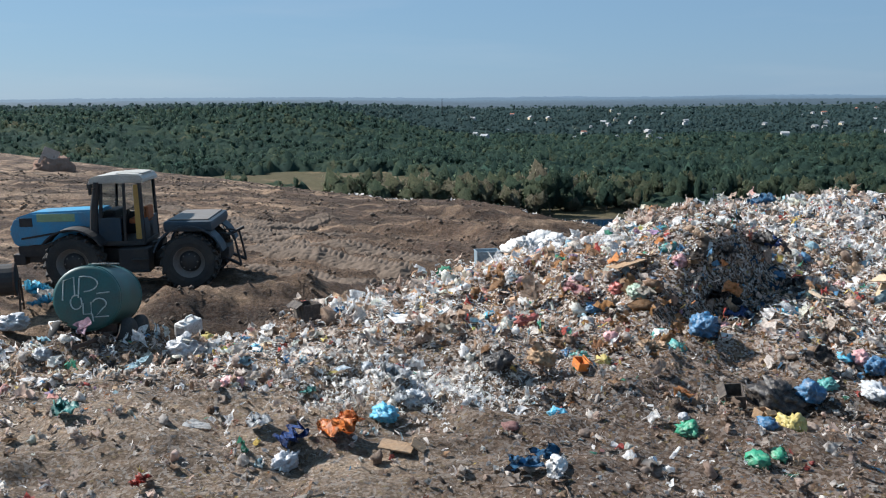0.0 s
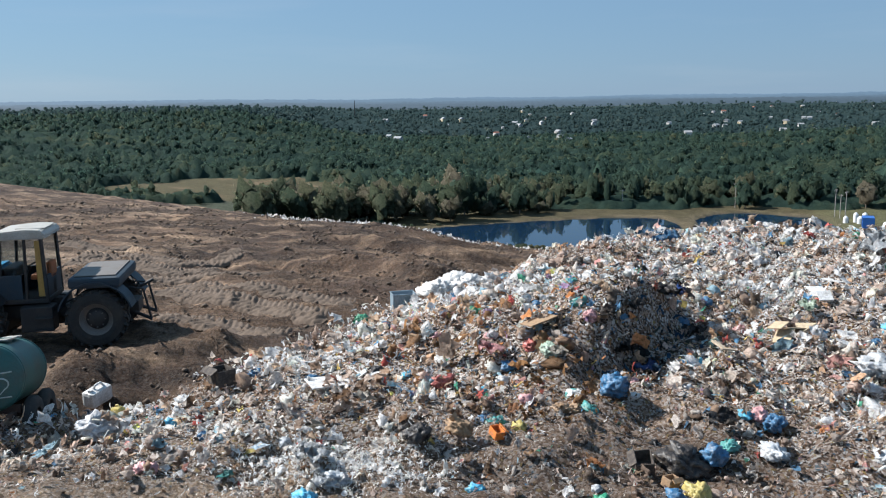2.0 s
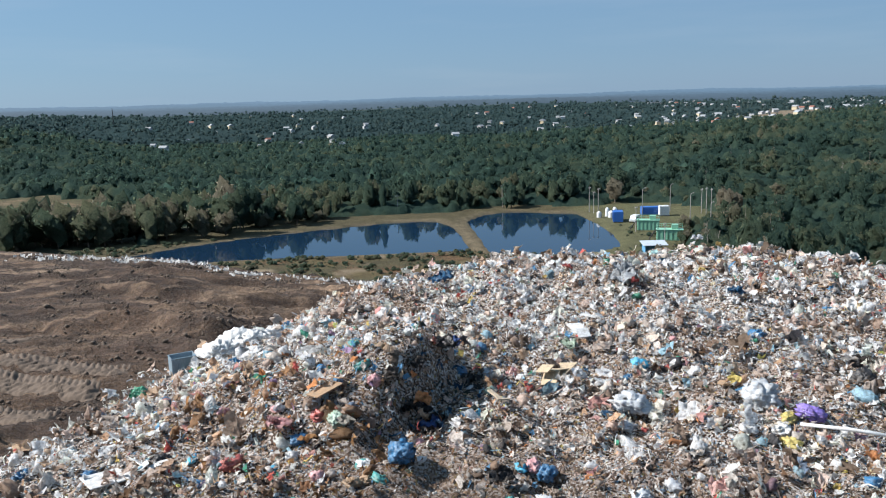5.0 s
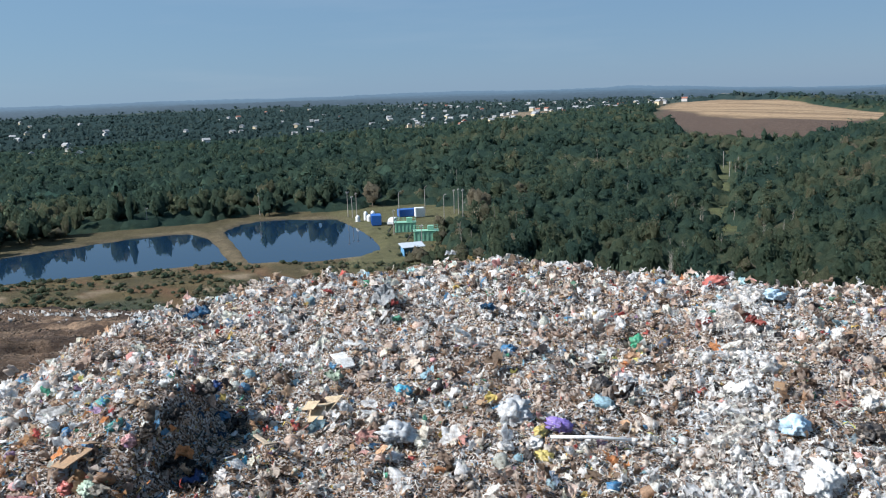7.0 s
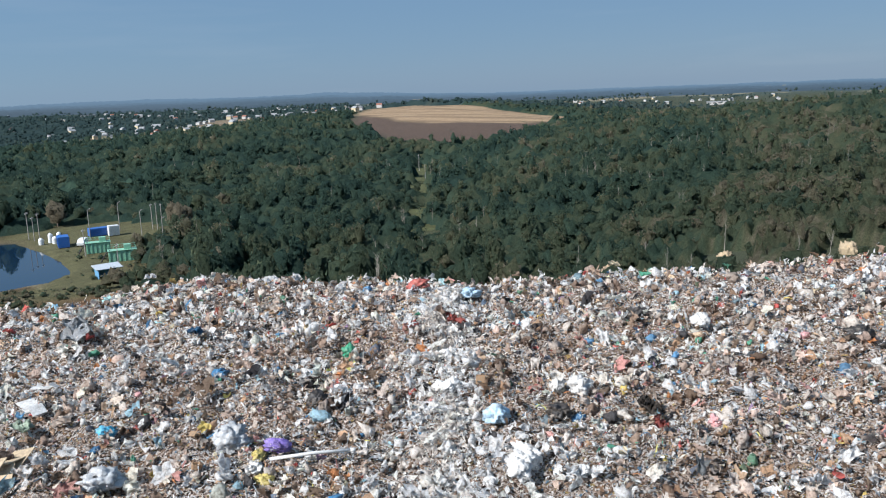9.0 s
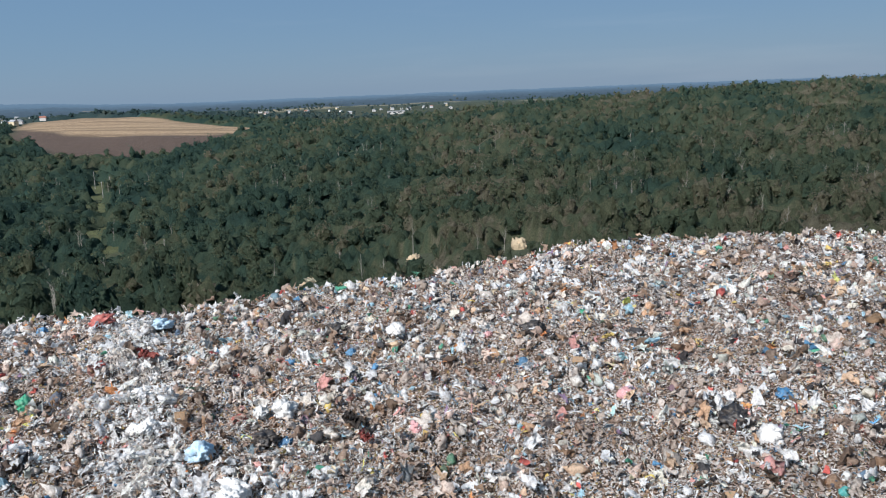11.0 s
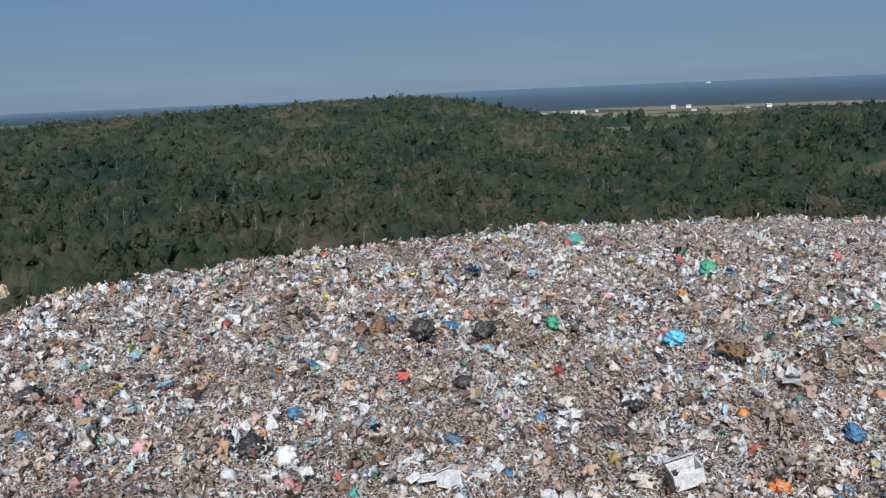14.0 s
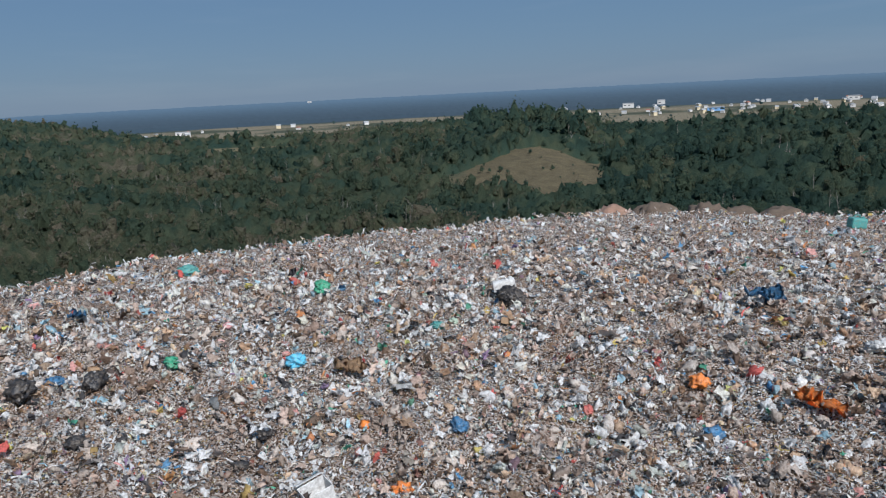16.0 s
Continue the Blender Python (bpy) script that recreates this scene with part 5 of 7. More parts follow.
# ---- the tank on its cart ----
GREEN_PAINT = worn("green_tank_paint", (0.02, 0.1, 0.095), 0.5, dirt=(0.07, 0.06, 0.045), amount=0.6, scale=2.2, bump=0.05)
CHALK = worn("chalk_paint", (0.42, 0.5, 0.48), 0.9, amount=0.5, scale=8.0, bump=0.0)
RUST = worn("rusty_steel", (0.09, 0.055, 0.04), 0.85, 0.1, dirt=(0.03, 0.025, 0.02), amount=0.6, scale=5.0)


def build_tank():
    ax, ay = -6.47, 14.75
    m = pose(ax, ay, 0.04, -11, 0, 7)
    root = empty("tank_trailer", m, "dark green cylindrical steel tank with chalk scrawl, on an old cart", "tank")
    P = lambda name, bm, mat, label="", soft=False: part(name, bm, mat, root, label, soft)
    R, L, zc = 0.6, 1.75, 1.17
    b = lathe([(0, -0.06), (0.3, -0.045), (R - 0.06, -0.012), (R - 0.01, 0.012), (R, 0.05), (R, L - 0.05), (R - 0.01, L - 0.012), (R - 0.06, L + 0.012), (0, L + 0.06)], 40)
    bmesh.ops.translate(b, vec=(0, 0, zc), verts=b.verts)
    for f in b.faces:
        f.smooth = True
    P("shell", b, GREEN_PAINT, "dull green steel shell")
    for y in (0.1, L - 0.1):
        b = lathe([(R, y - 0.02), (R + 0.014, y - 0.015), (R + 0.014, y + 0.015), (R, y + 0.02)], 40)
        bmesh.ops.translate(b, vec=(0, 0, zc), verts=b.verts)
        P("weld_band", b, GREEN_PAINT)
    P("filler_neck", tube([(0, 0.9, zc + R - 0.03), (0, 0.9, zc + R + 0.05)], 0.2, 16), GREEN_PAINT)
    P("catwalk", box_bm(0.26, 1.0, 0.03, 0.1, 1.0, zc + R + 0.02, 0.008, seg=1), WHITE_PAINT, "pale plank along the top")
    for s in (-1, 1):
        P("cradle_beam", box_bm(0.1, L + 0.3, 0.12, s * 0.36, L / 2, 0.42, 0.01), RUST)
    for y in (0.25, L - 0.3):
        P("cradle", box_bm(0.95, 0.1, 0.16, 0, y, 0.5, 0.02), RUST)
    for x in (-0.62, 0.62):
        for y in (0.45, 1.4):
            b = lathe([(0.2, -0.1), (0.36, -0.11), (0.41, -0.06), (0.41, 0.06), (0.36, 0.11), (0.2, 0.1), (0.19, 0), (0.2, -0.1)], 24)
            bmesh.ops.transform(b, matrix=pose(x, y, 0.36, 0, 0, 90), verts=b.verts)
            wt = P("tyre", b, RUBBER, "worn cart tyre", True)
            b = lathe([(0.2, -0.06), (0.16, 0.0), (0.05, 0.03), (0, 0.03)], 16)
            bmesh.ops.transform(b, matrix=pose(x, y, 0.36, 0, 0, 90 if x < 0 else -90), verts=b.verts)
            P("rim", b, RUST)
    P("outlet_valve", tube([(0.0, -0.08, zc - 0.5), (0.0, -0.2, zc - 0.52), (0.0, -0.22, zc - 0.68)], 0.045, 8), RUST)
    P("drawbar", tube([(-0.3, 0.1, 0.45), (0, -0.9, 0.35), (0.3, 0.1, 0.45)], 0.04, 8), RUST)
    # loose strokes of chalk on the end
    def stroke(pts):
        def bulge(x, z):
            q = math.hypot(x, z) / R
            return -0.062 + 0.05 * q * q - 0.006
        P("chalk_stroke", tube([(x, bulge(x, z), zc + z) for x, z in pts], 0.014, 6), CHALK)

    def arc(cx, cz, rx, rz, a0, a1, n=9):
        return [(cx + rx * math.cos(radians(a0 + (a1 - a0) * k / n)), cz + rz * math.sin(radians(a0 + (a1 - a0) * k / n))) for k in range(n + 1)]

    stroke([(-0.4, -0.02), (-0.38, 0.34), (-0.2, 0.4), (-0.18, 0.05)])
    stroke([(-0.12, 0.02), (-0.1, 0.38)])
    stroke(arc(-0.02, 0.27, 0.24, 0.14, 110, -90))
    stroke([(0.2, 0.09), (0.42, 0.11)])
    stroke(arc(-0.16, -0.06, 0.1, 0.13, 60, 400, 14))
    stroke([(-0.04, -0.08), (-0.04, -0.28), (0.1, -0.28), (0.1, -0.06)])
    stroke([(0.11, -0.28), (0.13, -0.42)])
    stroke(arc(0.24, -0.1, 0.12, 0.1, 160, -60) + [(0.16, -0.34), (0.4, -0.33)])
    return root


build_tank()


def build_drum():
    root = empty("drum_sieve", pose(-9.95, 18.3, z_at(-9.95, 18.3), 0, 0, 20), "small black rusty drum on a welded stand", "drum")
    b = tube([(-0.45, 0, 0.78), (0.45, 0, 0.78)], 0.36, 20)
    part("drum", b, BLACK_STEEL, root)
    for x in (-0.42, 0.0, 0.42):
        b = lathe([(0.36, -0.02), (0.385, -0.02), (0.385, 0.02), (0.36, 0.02)], 20)
        bmesh.ops.transform(b, matrix=pose(x, 0, 0.78, 0, 0, 90), verts=b.verts)
        part("hoop", b, RUST, root)
    for x in (-0.5, 0.5):
        for s in (-1, 1):
            part("leg", tube([(x, s * 0.32, 0), (x, s * 0.12, 0.78)], 0.025, 6), RUST, root)
        part("cross_bar", tube([(x, -0.3, 0.2), (x, 0.3, 0.2)], 0.02, 6), RUST, root)


build_drum()
# refuse that can be told apart: kind, colour, then east, north and width of each in metres
PIECES = {
    ("bag", "black"): [(0.95, 13.04, 0.45), (5.01, 11.97, 0.74), (14.54, 12.68, 0.44), (23.28, 7.85, 0.48), (14.56, 12.72, 0.44), (16.93, 7.54, 0.48), (23.55, 2.06, 0.56), (23.56, 2.04, 0.5), (23.35, -8.9, 0.7), (18.81, -2.82, 0.6), (23.26, 7.9, 0.58), (22.1, -10.4, 0.58), (19.67, -8.61, 0.52), (17.95, -24.15, 1.04), (23.65, -9.09, 0.5), (17.94, -24.21, 0.84), (16.47, -11.83, 0.44)],
    ("bag", "blue"): [(0.46, 18.78, 0.23), (-0.93, 16.58, 0.28), (4.54, 14.03, 0.5), (5.49, 11.87, 0.41), (6.92, 12.71, 0.41), (14.76, 16.18, 0.43), (7.22, 17.53, 0.35), (26.23, -8.88, 0.38), (23.82, -10.05, 0.5), (20.37, -4.18, 0.39), (12.9, -15.1, 0.49), (7.66, -18.18, 0.43), (12.92, -15.15, 0.49), (23.86, -9.99, 0.44)],
    ("bag", "clear"): [(-0.4, 12.04, 0.38), (9.82, 14.33, 0.75), (12.27, 13.24, 0.73)],
    ("bag", "cyan"): [(-3.46, 14.96, 0.3), (6.51, 12.99, 0.25), (11, 15.76, 0.41), (19.22, -15.15, 0.52)],
    ("bag", "green"): [(0.15, 21.36, 0.44), (3.39, 10.89, 0.3), (3.98, 9.92, 0.27), (4.32, 10.09, 0.22), (17.6, 14.14, 0.41), (17.55, 14.09, 0.38), (25.74, 0.74, 0.32), (21.87, -12.65, 0.5), (24.97, -21.25, 0.63), (21.95, -12.68, 0.43)],
    ("bag", "grey"): [(-8.9, 16.9, 0.6), (-7.9, 15.2, 0.4), (-7.1, 14.4, 0.35), (-4.59, 14.57, 0.67), (-2.04, 10.22, 0.31)],
    ("bag", "orange"): [(14.75, -13.64, 0.26), (12.23, -12.28, 0.39), (9.08, -20.56, 0.48), (12.27, -12.28, 0.31)],
    ("bag", "paleblue"): [(22.81, 13.31, 0.66), (15.84, 8.6, 0.52)],
    ("bag", "palegreen"): [(3.7, 15.45, 0.4)],
    ("bag", "pink"): [(6.79, 13, 0.31), (-3.37, 12.86, 0.38), (17.73, 4.25, 0.37), (20.1, -0.47, 0.37)],
    ("bag", "purple"): [(12.41, 12.01, 0.42)],
    ("bag", "red"): [(3.42, 15.87, 0.29), (1.62, 15.57, 0.37), (22.86, 15.3, 0.62), (17.8, 8.55, 0.34), (24.93, -27.73, 0.46), (10.8, -17.73, 0.3)],
    ("bag", "teal"): [(2.35, 13.71, 0.35), (16.33, -4.5, 0.28), (34.36, -21.12, 0.77), (17.63, -19.75, 0.48)],
    ("bag", "white"): [(1.42, 9.77, 0.32), (17.9, 8.05, 0.42), (17.75, 7.4, 0.6), (23.33, 6.06, 0.44), (18.11, -3.43, 0.54), (5.87, -25.4, 0.62)],
    ("bag", "yellow"): [(2.69, 13.34, 0.27), (4.84, 10.96, 0.47), (12.06, 12.19, 0.35), (11.6, 11.63, 0.31), (27.03, 0.89, 0.3), (25.6, -9.06, 0.38), (8.89, -26.18, 0.31), (11.97, -14.7, 0.28)],
    ("sheet", "palegreen"): [(10.17, 17.58, 0.45)],
    ("box", "brown"): [(4.59, 11.38, 0.23), (17.27, 9.8, 0.31)],
    ("box", "dark"): [(-2.74, 16.72, 0.52), (4.39, 11.92, 0.36)],
    ("box", "orange"): [(2.25, 13.07, 0.23)],
    ("box", "white"): [(15.41, -6.31, 0.42), (13.33, -10.83, 0.64)],
    ("can", "teal"): [(11.56, -44.43, 0.88)],
    ("can", "white"): [(-5.46, 17.55, 0.57), (19.11, -25.44, 0.88)],
    ("can", "yellow"): [(-4.58, 15.86, 0.3)],
    ("card", "brown"): [(3.65, 16.13, 0.68), (-0.6, 10.4, 0.45), (21.47, 0.66, 0.55)],
    ("card", "tan"): [(9.2, 16.44, 0.7)],
    ("cloth", "blue"): [(1.04, 9.8, 0.44), (1.33, 10.12, 0.38)],
    ("cloth", "brown"): [(24.79, -7.72, 1.08), (17.34, -15.55, 0.82)],
    ("cloth", "dark"): [(17.93, 5.75, 0.54), (15.46, 13.42, 0.44)],
    ("cloth", "navy"): [(-2.02, 10.58, 0.55)],
    ("cloth", "orange"): [(5.96, -20.32, 1.06)],
    ("cloth", "red"): [(-3.61, 9.39, 0.3), (20.75, 12.6, 0.8), (19.3, 13.1, 0.4), (16.9, 5.2, 0.45)],
    ("foam", "white"): [(2.5, 22.95, 1.35), (3.1, 23.6, 1.4), (3.6, 24.3, 1.2), (14.45, 7.31, 0.84), (16.77, 10.51, 0.56), (19.04, 11.78, 0.54)],
    ("panel", "tan"): [(9.31, 16.46, 0.82)],
    ("panel", "white"): [(2.85, 19.05, 0.48), (-0.49, 16.09, 1.04), (0.35, 15.91, 0.44), (11.55, 18.91, 0.47), (10.83, 18.29, 0.66), (6.59, 15.61, 0.37), (15.66, -5.93, 0.54), (17.24, -10.3, 0.44)],
    ("paper", "pale"): [(-1.66, 13.38, 0.29)],
    ("paper", "white"): [(0.31, 19.58, 0.35), (-3.46, 11.24, 0.34), (4.04, 18.75, 0.54), (15.3, -15.64, 0.56), (16.78, -19.31, 0.89)],
    ("paper", "yellow"): [(-1.78, 13.24, 0.25)],
    ("paperbag", "brown"): [(1.63, 13.14, 0.41)],
    ("plank", "wood"): [(7.3, 15.68, 0.6)],
    ("sheet", "black"): [(5.88, 12.55, 0.49)],
    ("sheet", "blue"): [(-2.16, 17.25, 0.36), (15.91, 18.34, 0.57), (9.18, 23.72, 0.7), (29.96, -13.72, 0.77), (10.23, -28.39, 1.26)],
    ("sheet", "clear"): [(-0.72, 12.56, 0.54), (-0.57, 12.01, 0.43), (-2.54, 11.04, 0.38), (14.22, 21.27, 1.0)],
    ("sheet", "orange"): [(-1.4, 10.85, 0.58)],
    ("sheet", "pink"): [(2.64, 15.87, 0.49)],
    ("sheet", "cyan"): [(-9.35, 19.1, 0.8), (-8.9, 18.2, 0.55)],
    ("sheet", "white"): [(-8.95, 18.75, 0.7), (-8.2, 16.0, 0.6)],
    ("sheet", "teal"): [(-5.28, 11.19, 0.41), (-2.1, 12.55, 0.24)],
}


# ---- refuse that can be told apart ----
COLOURS = {"white": (0.68, 0.67, 0.65), "grey": (0.5, 0.51, 0.53), "clear": (0.5, 0.52, 0.54), "pale": (0.6, 0.72, 0.82), "paleblue": (0.45, 0.62, 0.75),
           "blue": (0.04, 0.16, 0.31), "navy": (0.02, 0.07, 0.25), "cyan": (0.1, 0.45, 0.65), "teal": (0.07, 0.3, 0.28), "green": (0.04, 0.3, 0.17), "palegreen": (0.36, 0.46, 0.36),
           "yellow": (0.52, 0.42, 0.13), "orange": (0.7, 0.2, 0.03), "red": (0.45, 0.11, 0.09), "pink": (0.62, 0.33, 0.33), "purple": (0.23, 0.16, 0.5), "black": (0.016, 0.016, 0.019),
           "dark": (0.05, 0.04, 0.035), "brown": (0.36, 0.23, 0.13), "tan": (0.52, 0.4, 0.26), "wood": (0.45, 0.36, 0.26)}
_made = {}


def stuff_of(kind, colour):
    key = (kind, colour)
    if key not in _made:
        gloss = {"bag": 0.42, "sheet": 0.45, "can": 0.45, "foam": 0.85}.get(kind, 0.85)
        _made[key] = worn(colour + "_" + kind + "_surface", COLOURS[colour], gloss, dirt=(0.2, 0.16, 0.12), amount=0.2 if kind == "foam" else 0.6, scale=9.0, grain=26.0, bump=0.9)
    return _made[key]


def crumpled_bag(rng, w, folds):
    """A slumped, torn bag: flattened, dented and creased all over."""
    bm = bmesh.new()
    bmesh.ops.create_icosphere(bm, subdivisions=5 if w > 0.8 else 4 if w > 0.27 else 3, radius=0.5)
    ph = Vector(rng.uniform(-9, 9, 3))
    sx, sy, sz = rng.uniform(0.8, 1.25), rng.uniform(0.65, 1.0), rng.uniform(0.5, 0.85)
    for v in bm.verts:
        d = v.co.normalized()
        k = 1 + 0.5 * noise.noise(d * 1.7 + ph) + folds * (0.55 * (0.3 - abs(noise.noise(d * 2.9 + ph * 2))) + 0.4 * (0.3 - abs(noise.noise(d * 6.5 + ph * 3))) + 0.22 * (0.3 - abs(noise.noise(d * 13.0 + ph))))
        v.co = Vector((d.x * k * 0.5 * w * sx, d.y * k * 0.5 * w * sy, d.z * k * 0.5 * w * sz + 0.2 * w * sz))
        v.co.z = max(v.co.z, -0.06)
    return bm


def crumpled_sheet(rng, w, d, lift, n=9, thick=0.008):
    """Film, cloth or paper lying in folds, with a little thickness."""
    bm = bmesh.new()
    q = rng.uniform(0, 6.28, 8)
    top = []
    for i in range(n):
        row = []
        for j in range(n):
            u, v = i / (n - 1) - 0.5, j / (n - 1) - 0.5
            z = lift * (0.5 * abs(math.sin(5 * u + 3 * v + q[0])) + 0.35 * abs(math.sin(8 * v - 4 * u + q[1])) + 0.3 * math.sin(11 * u + q[2]) * math.sin(9 * v + q[3]))
            row.append(bm.verts.new((u * w * (1 + 0.18 * math.sin(4 * v + q[4])), v * d * (1 + 0.18 * math.sin(5 * u + q[5])), z + 0.03)))
        top.append(row)
    for i in range(n - 1):
        for j in range(n - 1):
            bm.faces.new((top[i][j], top[i + 1][j], top[i + 1][j + 1], top[i][j + 1]))
    bmesh.ops.solidify(bm, geom=bm.faces[:], thickness=thick)
    return bm


NAMES = {"bag": ("plastic_bag", "bag"), "sheet": ("plastic_sheet", "plastic film"), "cloth": ("rag", "rag"), "paper": ("paper_sheet", "paper"), "panel": ("board", "board"),
         "card": ("cardboard_piece", "cardboard"), "box": ("carton", "box"), "can": ("canister", "canister"), "foam": ("foam_heap", "foam"), "paperbag": ("paper_sack", "sack"), "plank": ("plank", "plank")}
WORDS = {"clear": "clear", "pale": "pale blue", "paleblue": "pale blue", "navy": "dark blue", "cyan": "bright blue", "palegreen": "pale green", "dark": "dark brown"}


def place_piece(kind, colour, x, y, w, rng, group=""):
    name, cat = NAMES[kind]
    c = WORDS.get(colour, colour)
    mat = stuff_of(kind, colour)
    z = z_at(x, y) + (0.0 if kind == "bag" else 0.05) + (0.12 if w > 0.4 and y < 30 and math.hypot(x, y) > 12.5 else 0.0)
    turn = rng.uniform(0, 360)
    tilt = rng.uniform(-14, 14)
    root = new(name)
    root.empty_display_size = 0.1
    root.matrix_basis = pose(x, y, z, tilt, rng.uniform(-14, 14), turn)
    w = max(w, 0.14)
    if kind == "bag":
        body = part("body", crumpled_bag(rng, w * 0.95, 1.3), mat, root, "", True)
        k = crumpled_sheet(rng, 0.5 * w, 0.36 * w, 0.16 * w, 7)
        bmesh.ops.transform(k, matrix=pose(rng.uniform(-0.3, 0.3) * w, rng.uniform(-0.3, 0.3) * w, 0.16 * w, rng.uniform(-40, 40), rng.uniform(-40, 40), 0), verts=k.verts)
        part("torn_mouth", k, mat, body, "", True)
        lab = "slumped %s plastic bag lying among loose refuse" % c
    elif kind == "paperbag":
        part("body", crumpled_bag(rng, w * 0.8, 1.6), mat, root, "", True)
        part("mouth", tube([(0.2 * w, 0, 0.4 * w), (0.4 * w, 0.05 * w, 0.5 * w)], [0.12 * w, 0.2 * w], 9, closed_ends=False), mat, root)
        lab = "crumpled brown paper sack on the refuse heap"
    elif kind in ("sheet", "cloth", "paper"):
        deep, lift = {"sheet": (0.75, 0.28), "cloth": (0.6, 0.3), "paper": (0.7, 0.05)}[kind]
        part("fold", crumpled_sheet(rng, w, w * deep, lift * w), mat, root, "", kind != "paper")
        if kind != "paper":
            b = crumpled_sheet(rng, w * 0.55, w * 0.5, 0.4 * w, 7)
            bmesh.ops.transform(b, matrix=pose(w * 0.2, w * 0.15, 0.06 * w, 20, -25, 40), verts=b.verts)
            part("fold", b, mat, root, "", True)
        lab = {"sheet": "crumpled %s plastic film spread over refuse", "cloth": "twisted %s rag half buried in refuse", "paper": "flat %s sheet of paper on dirty ground"}[kind] % c
    elif kind in ("panel", "card"):
        b = box_bm(w, w * 0.6, 0.025, bevel=0.005, seg=1)
        part("panel", b, mat, root)
        b = box_bm(w * 0.45, w * 0.5, 0.02, bevel=0.004, seg=1)
        bmesh.ops.transform(b, matrix=pose(w * 0.62, w * 0.03, 0.06, 0, 28, 4), verts=b.verts)
        part("flap", b, mat, root)
        lab = ("broken %s board lying on the refuse" if kind == "panel" else "torn %s cardboard lying on the refuse") % c
    elif kind == "box":
        h = w * 0.62
        for nm, (a, b_, cc, px, py, pz) in (("base", (w, w * 0.7, 0.02, 0, 0, 0)), ("side", (w, 0.02, h, 0, w * 0.35, 0)), ("side", (w, 0.02, h, 0, -w * 0.35, 0)), ("side", (0.02, w * 0.7, h, w * 0.5, 0, 0)), ("side", (0.02, w * 0.7, h, -w * 0.5, 0, 0))):
            part(nm, box_bm(a, b_, cc, px, py, pz, 0.004, seg=1), mat, root)
        b = box_bm(w, w * 0.35, 0.015)
        bmesh.ops.transform(b, matrix=pose(0, -w * 0.5, h, 30, 0, 0), verts=b.verts)
        part("flap", b, mat, root)
        lab = "open %s box thrown on the refuse" % c
    elif kind == "can":
        body = part("body", box_bm(w, w * 0.55, w * 0.6, bevel=w * 0.12), mat, root, "", False)
        part("cap", tube([(w * 0.32, 0, w * 0.58), (w * 0.32, 0, w * 0.68)], w * 0.09, 10), mat, body)
        part("handle", tube([(-w * 0.3, 0, w * 0.58), (-w * 0.2, 0, w * 0.74), (w * 0.08, 0, w * 0.74), (w * 0.16, 0, w * 0.58)], w * 0.045, 6), mat, body)
        lab = "%s plastic canister lying on the rubbish" % c
    elif kind == "foam":
        for k in range(5):
            b = crumpled_bag(rng, w * rng.uniform(0.35, 0.6), 1.6)
            bmesh.ops.transform(b, matrix=pose((k - 2) * 0.16 * w, rng.uniform(-0.12, 0.12) * w, 0, 0, 0, rng.uniform(0, 360)), verts=b.verts)
            part("lump", b, mat, root, "", True)
        lab = "heap of lumpy white foam and film"
    else:
        part("timber", box_bm(w * 1.3, 0.1, 0.045, bevel=0.006), mat, root)
        part("batten", box_bm(0.08, 0.3, 0.03, w * 0.5, 0, 0.045, bevel=0.004), mat, root)
        lab = "weathered wooden plank lying on the refuse"
    return tagged(root, lab, cat, group)


def place_pieces():
    rng = np.random.RandomState(23)
    for (kind, colour), spots in PIECES.items():
        for x, y, w in spots:
            place_piece(kind, colour, x, y, w, rng)
    # many more bags lie all over the heap
    kinds = [("bag", c) for c in ("white", "clear", "grey", "white", "grey", "black", "blue", "pink", "palegreen", "black")] + [("sheet", c) for c in ("clear", "white", "clear", "grey")] + [("cloth", c) for c in ("dark", "brown", "grey")] + [("card", "brown"), ("box", "brown"), ("card", "tan")]
    # small bright bags in the fresh waste round the mound
    for k in range(46):
        a, b = rng.normal(3.6, 2.6), rng.normal(15.6, 1.7)
        if float(along(HEAP_FOOT, a, b)) > 1.0:
            place_piece("bag", ("blue", "cyan", "white", "blue", "black", "teal", "brown", "pink", "clear")[k % 9], a, b, rng.uniform(0.18, 0.34), rng, "bags in the fresh waste")
    x, y, r = strew(900, 9, 34, rng, 4, 170)
    keep = refuse_here(x, y) > 0.75
    for a, b in list(zip(x[keep], y[keep]))[:190]:
        kind, colour = kinds[rng.randint(len(kinds))]
        place_piece(kind, colour, a, b, rng.uniform(0.16, 0.36), rng, "rubbish strewn over the heap")


place_pieces()


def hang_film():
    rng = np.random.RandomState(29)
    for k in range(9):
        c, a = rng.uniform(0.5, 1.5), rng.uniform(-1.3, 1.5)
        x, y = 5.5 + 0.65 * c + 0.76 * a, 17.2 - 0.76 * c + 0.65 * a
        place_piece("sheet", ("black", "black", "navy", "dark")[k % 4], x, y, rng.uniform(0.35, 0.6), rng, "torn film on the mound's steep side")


hang_film()


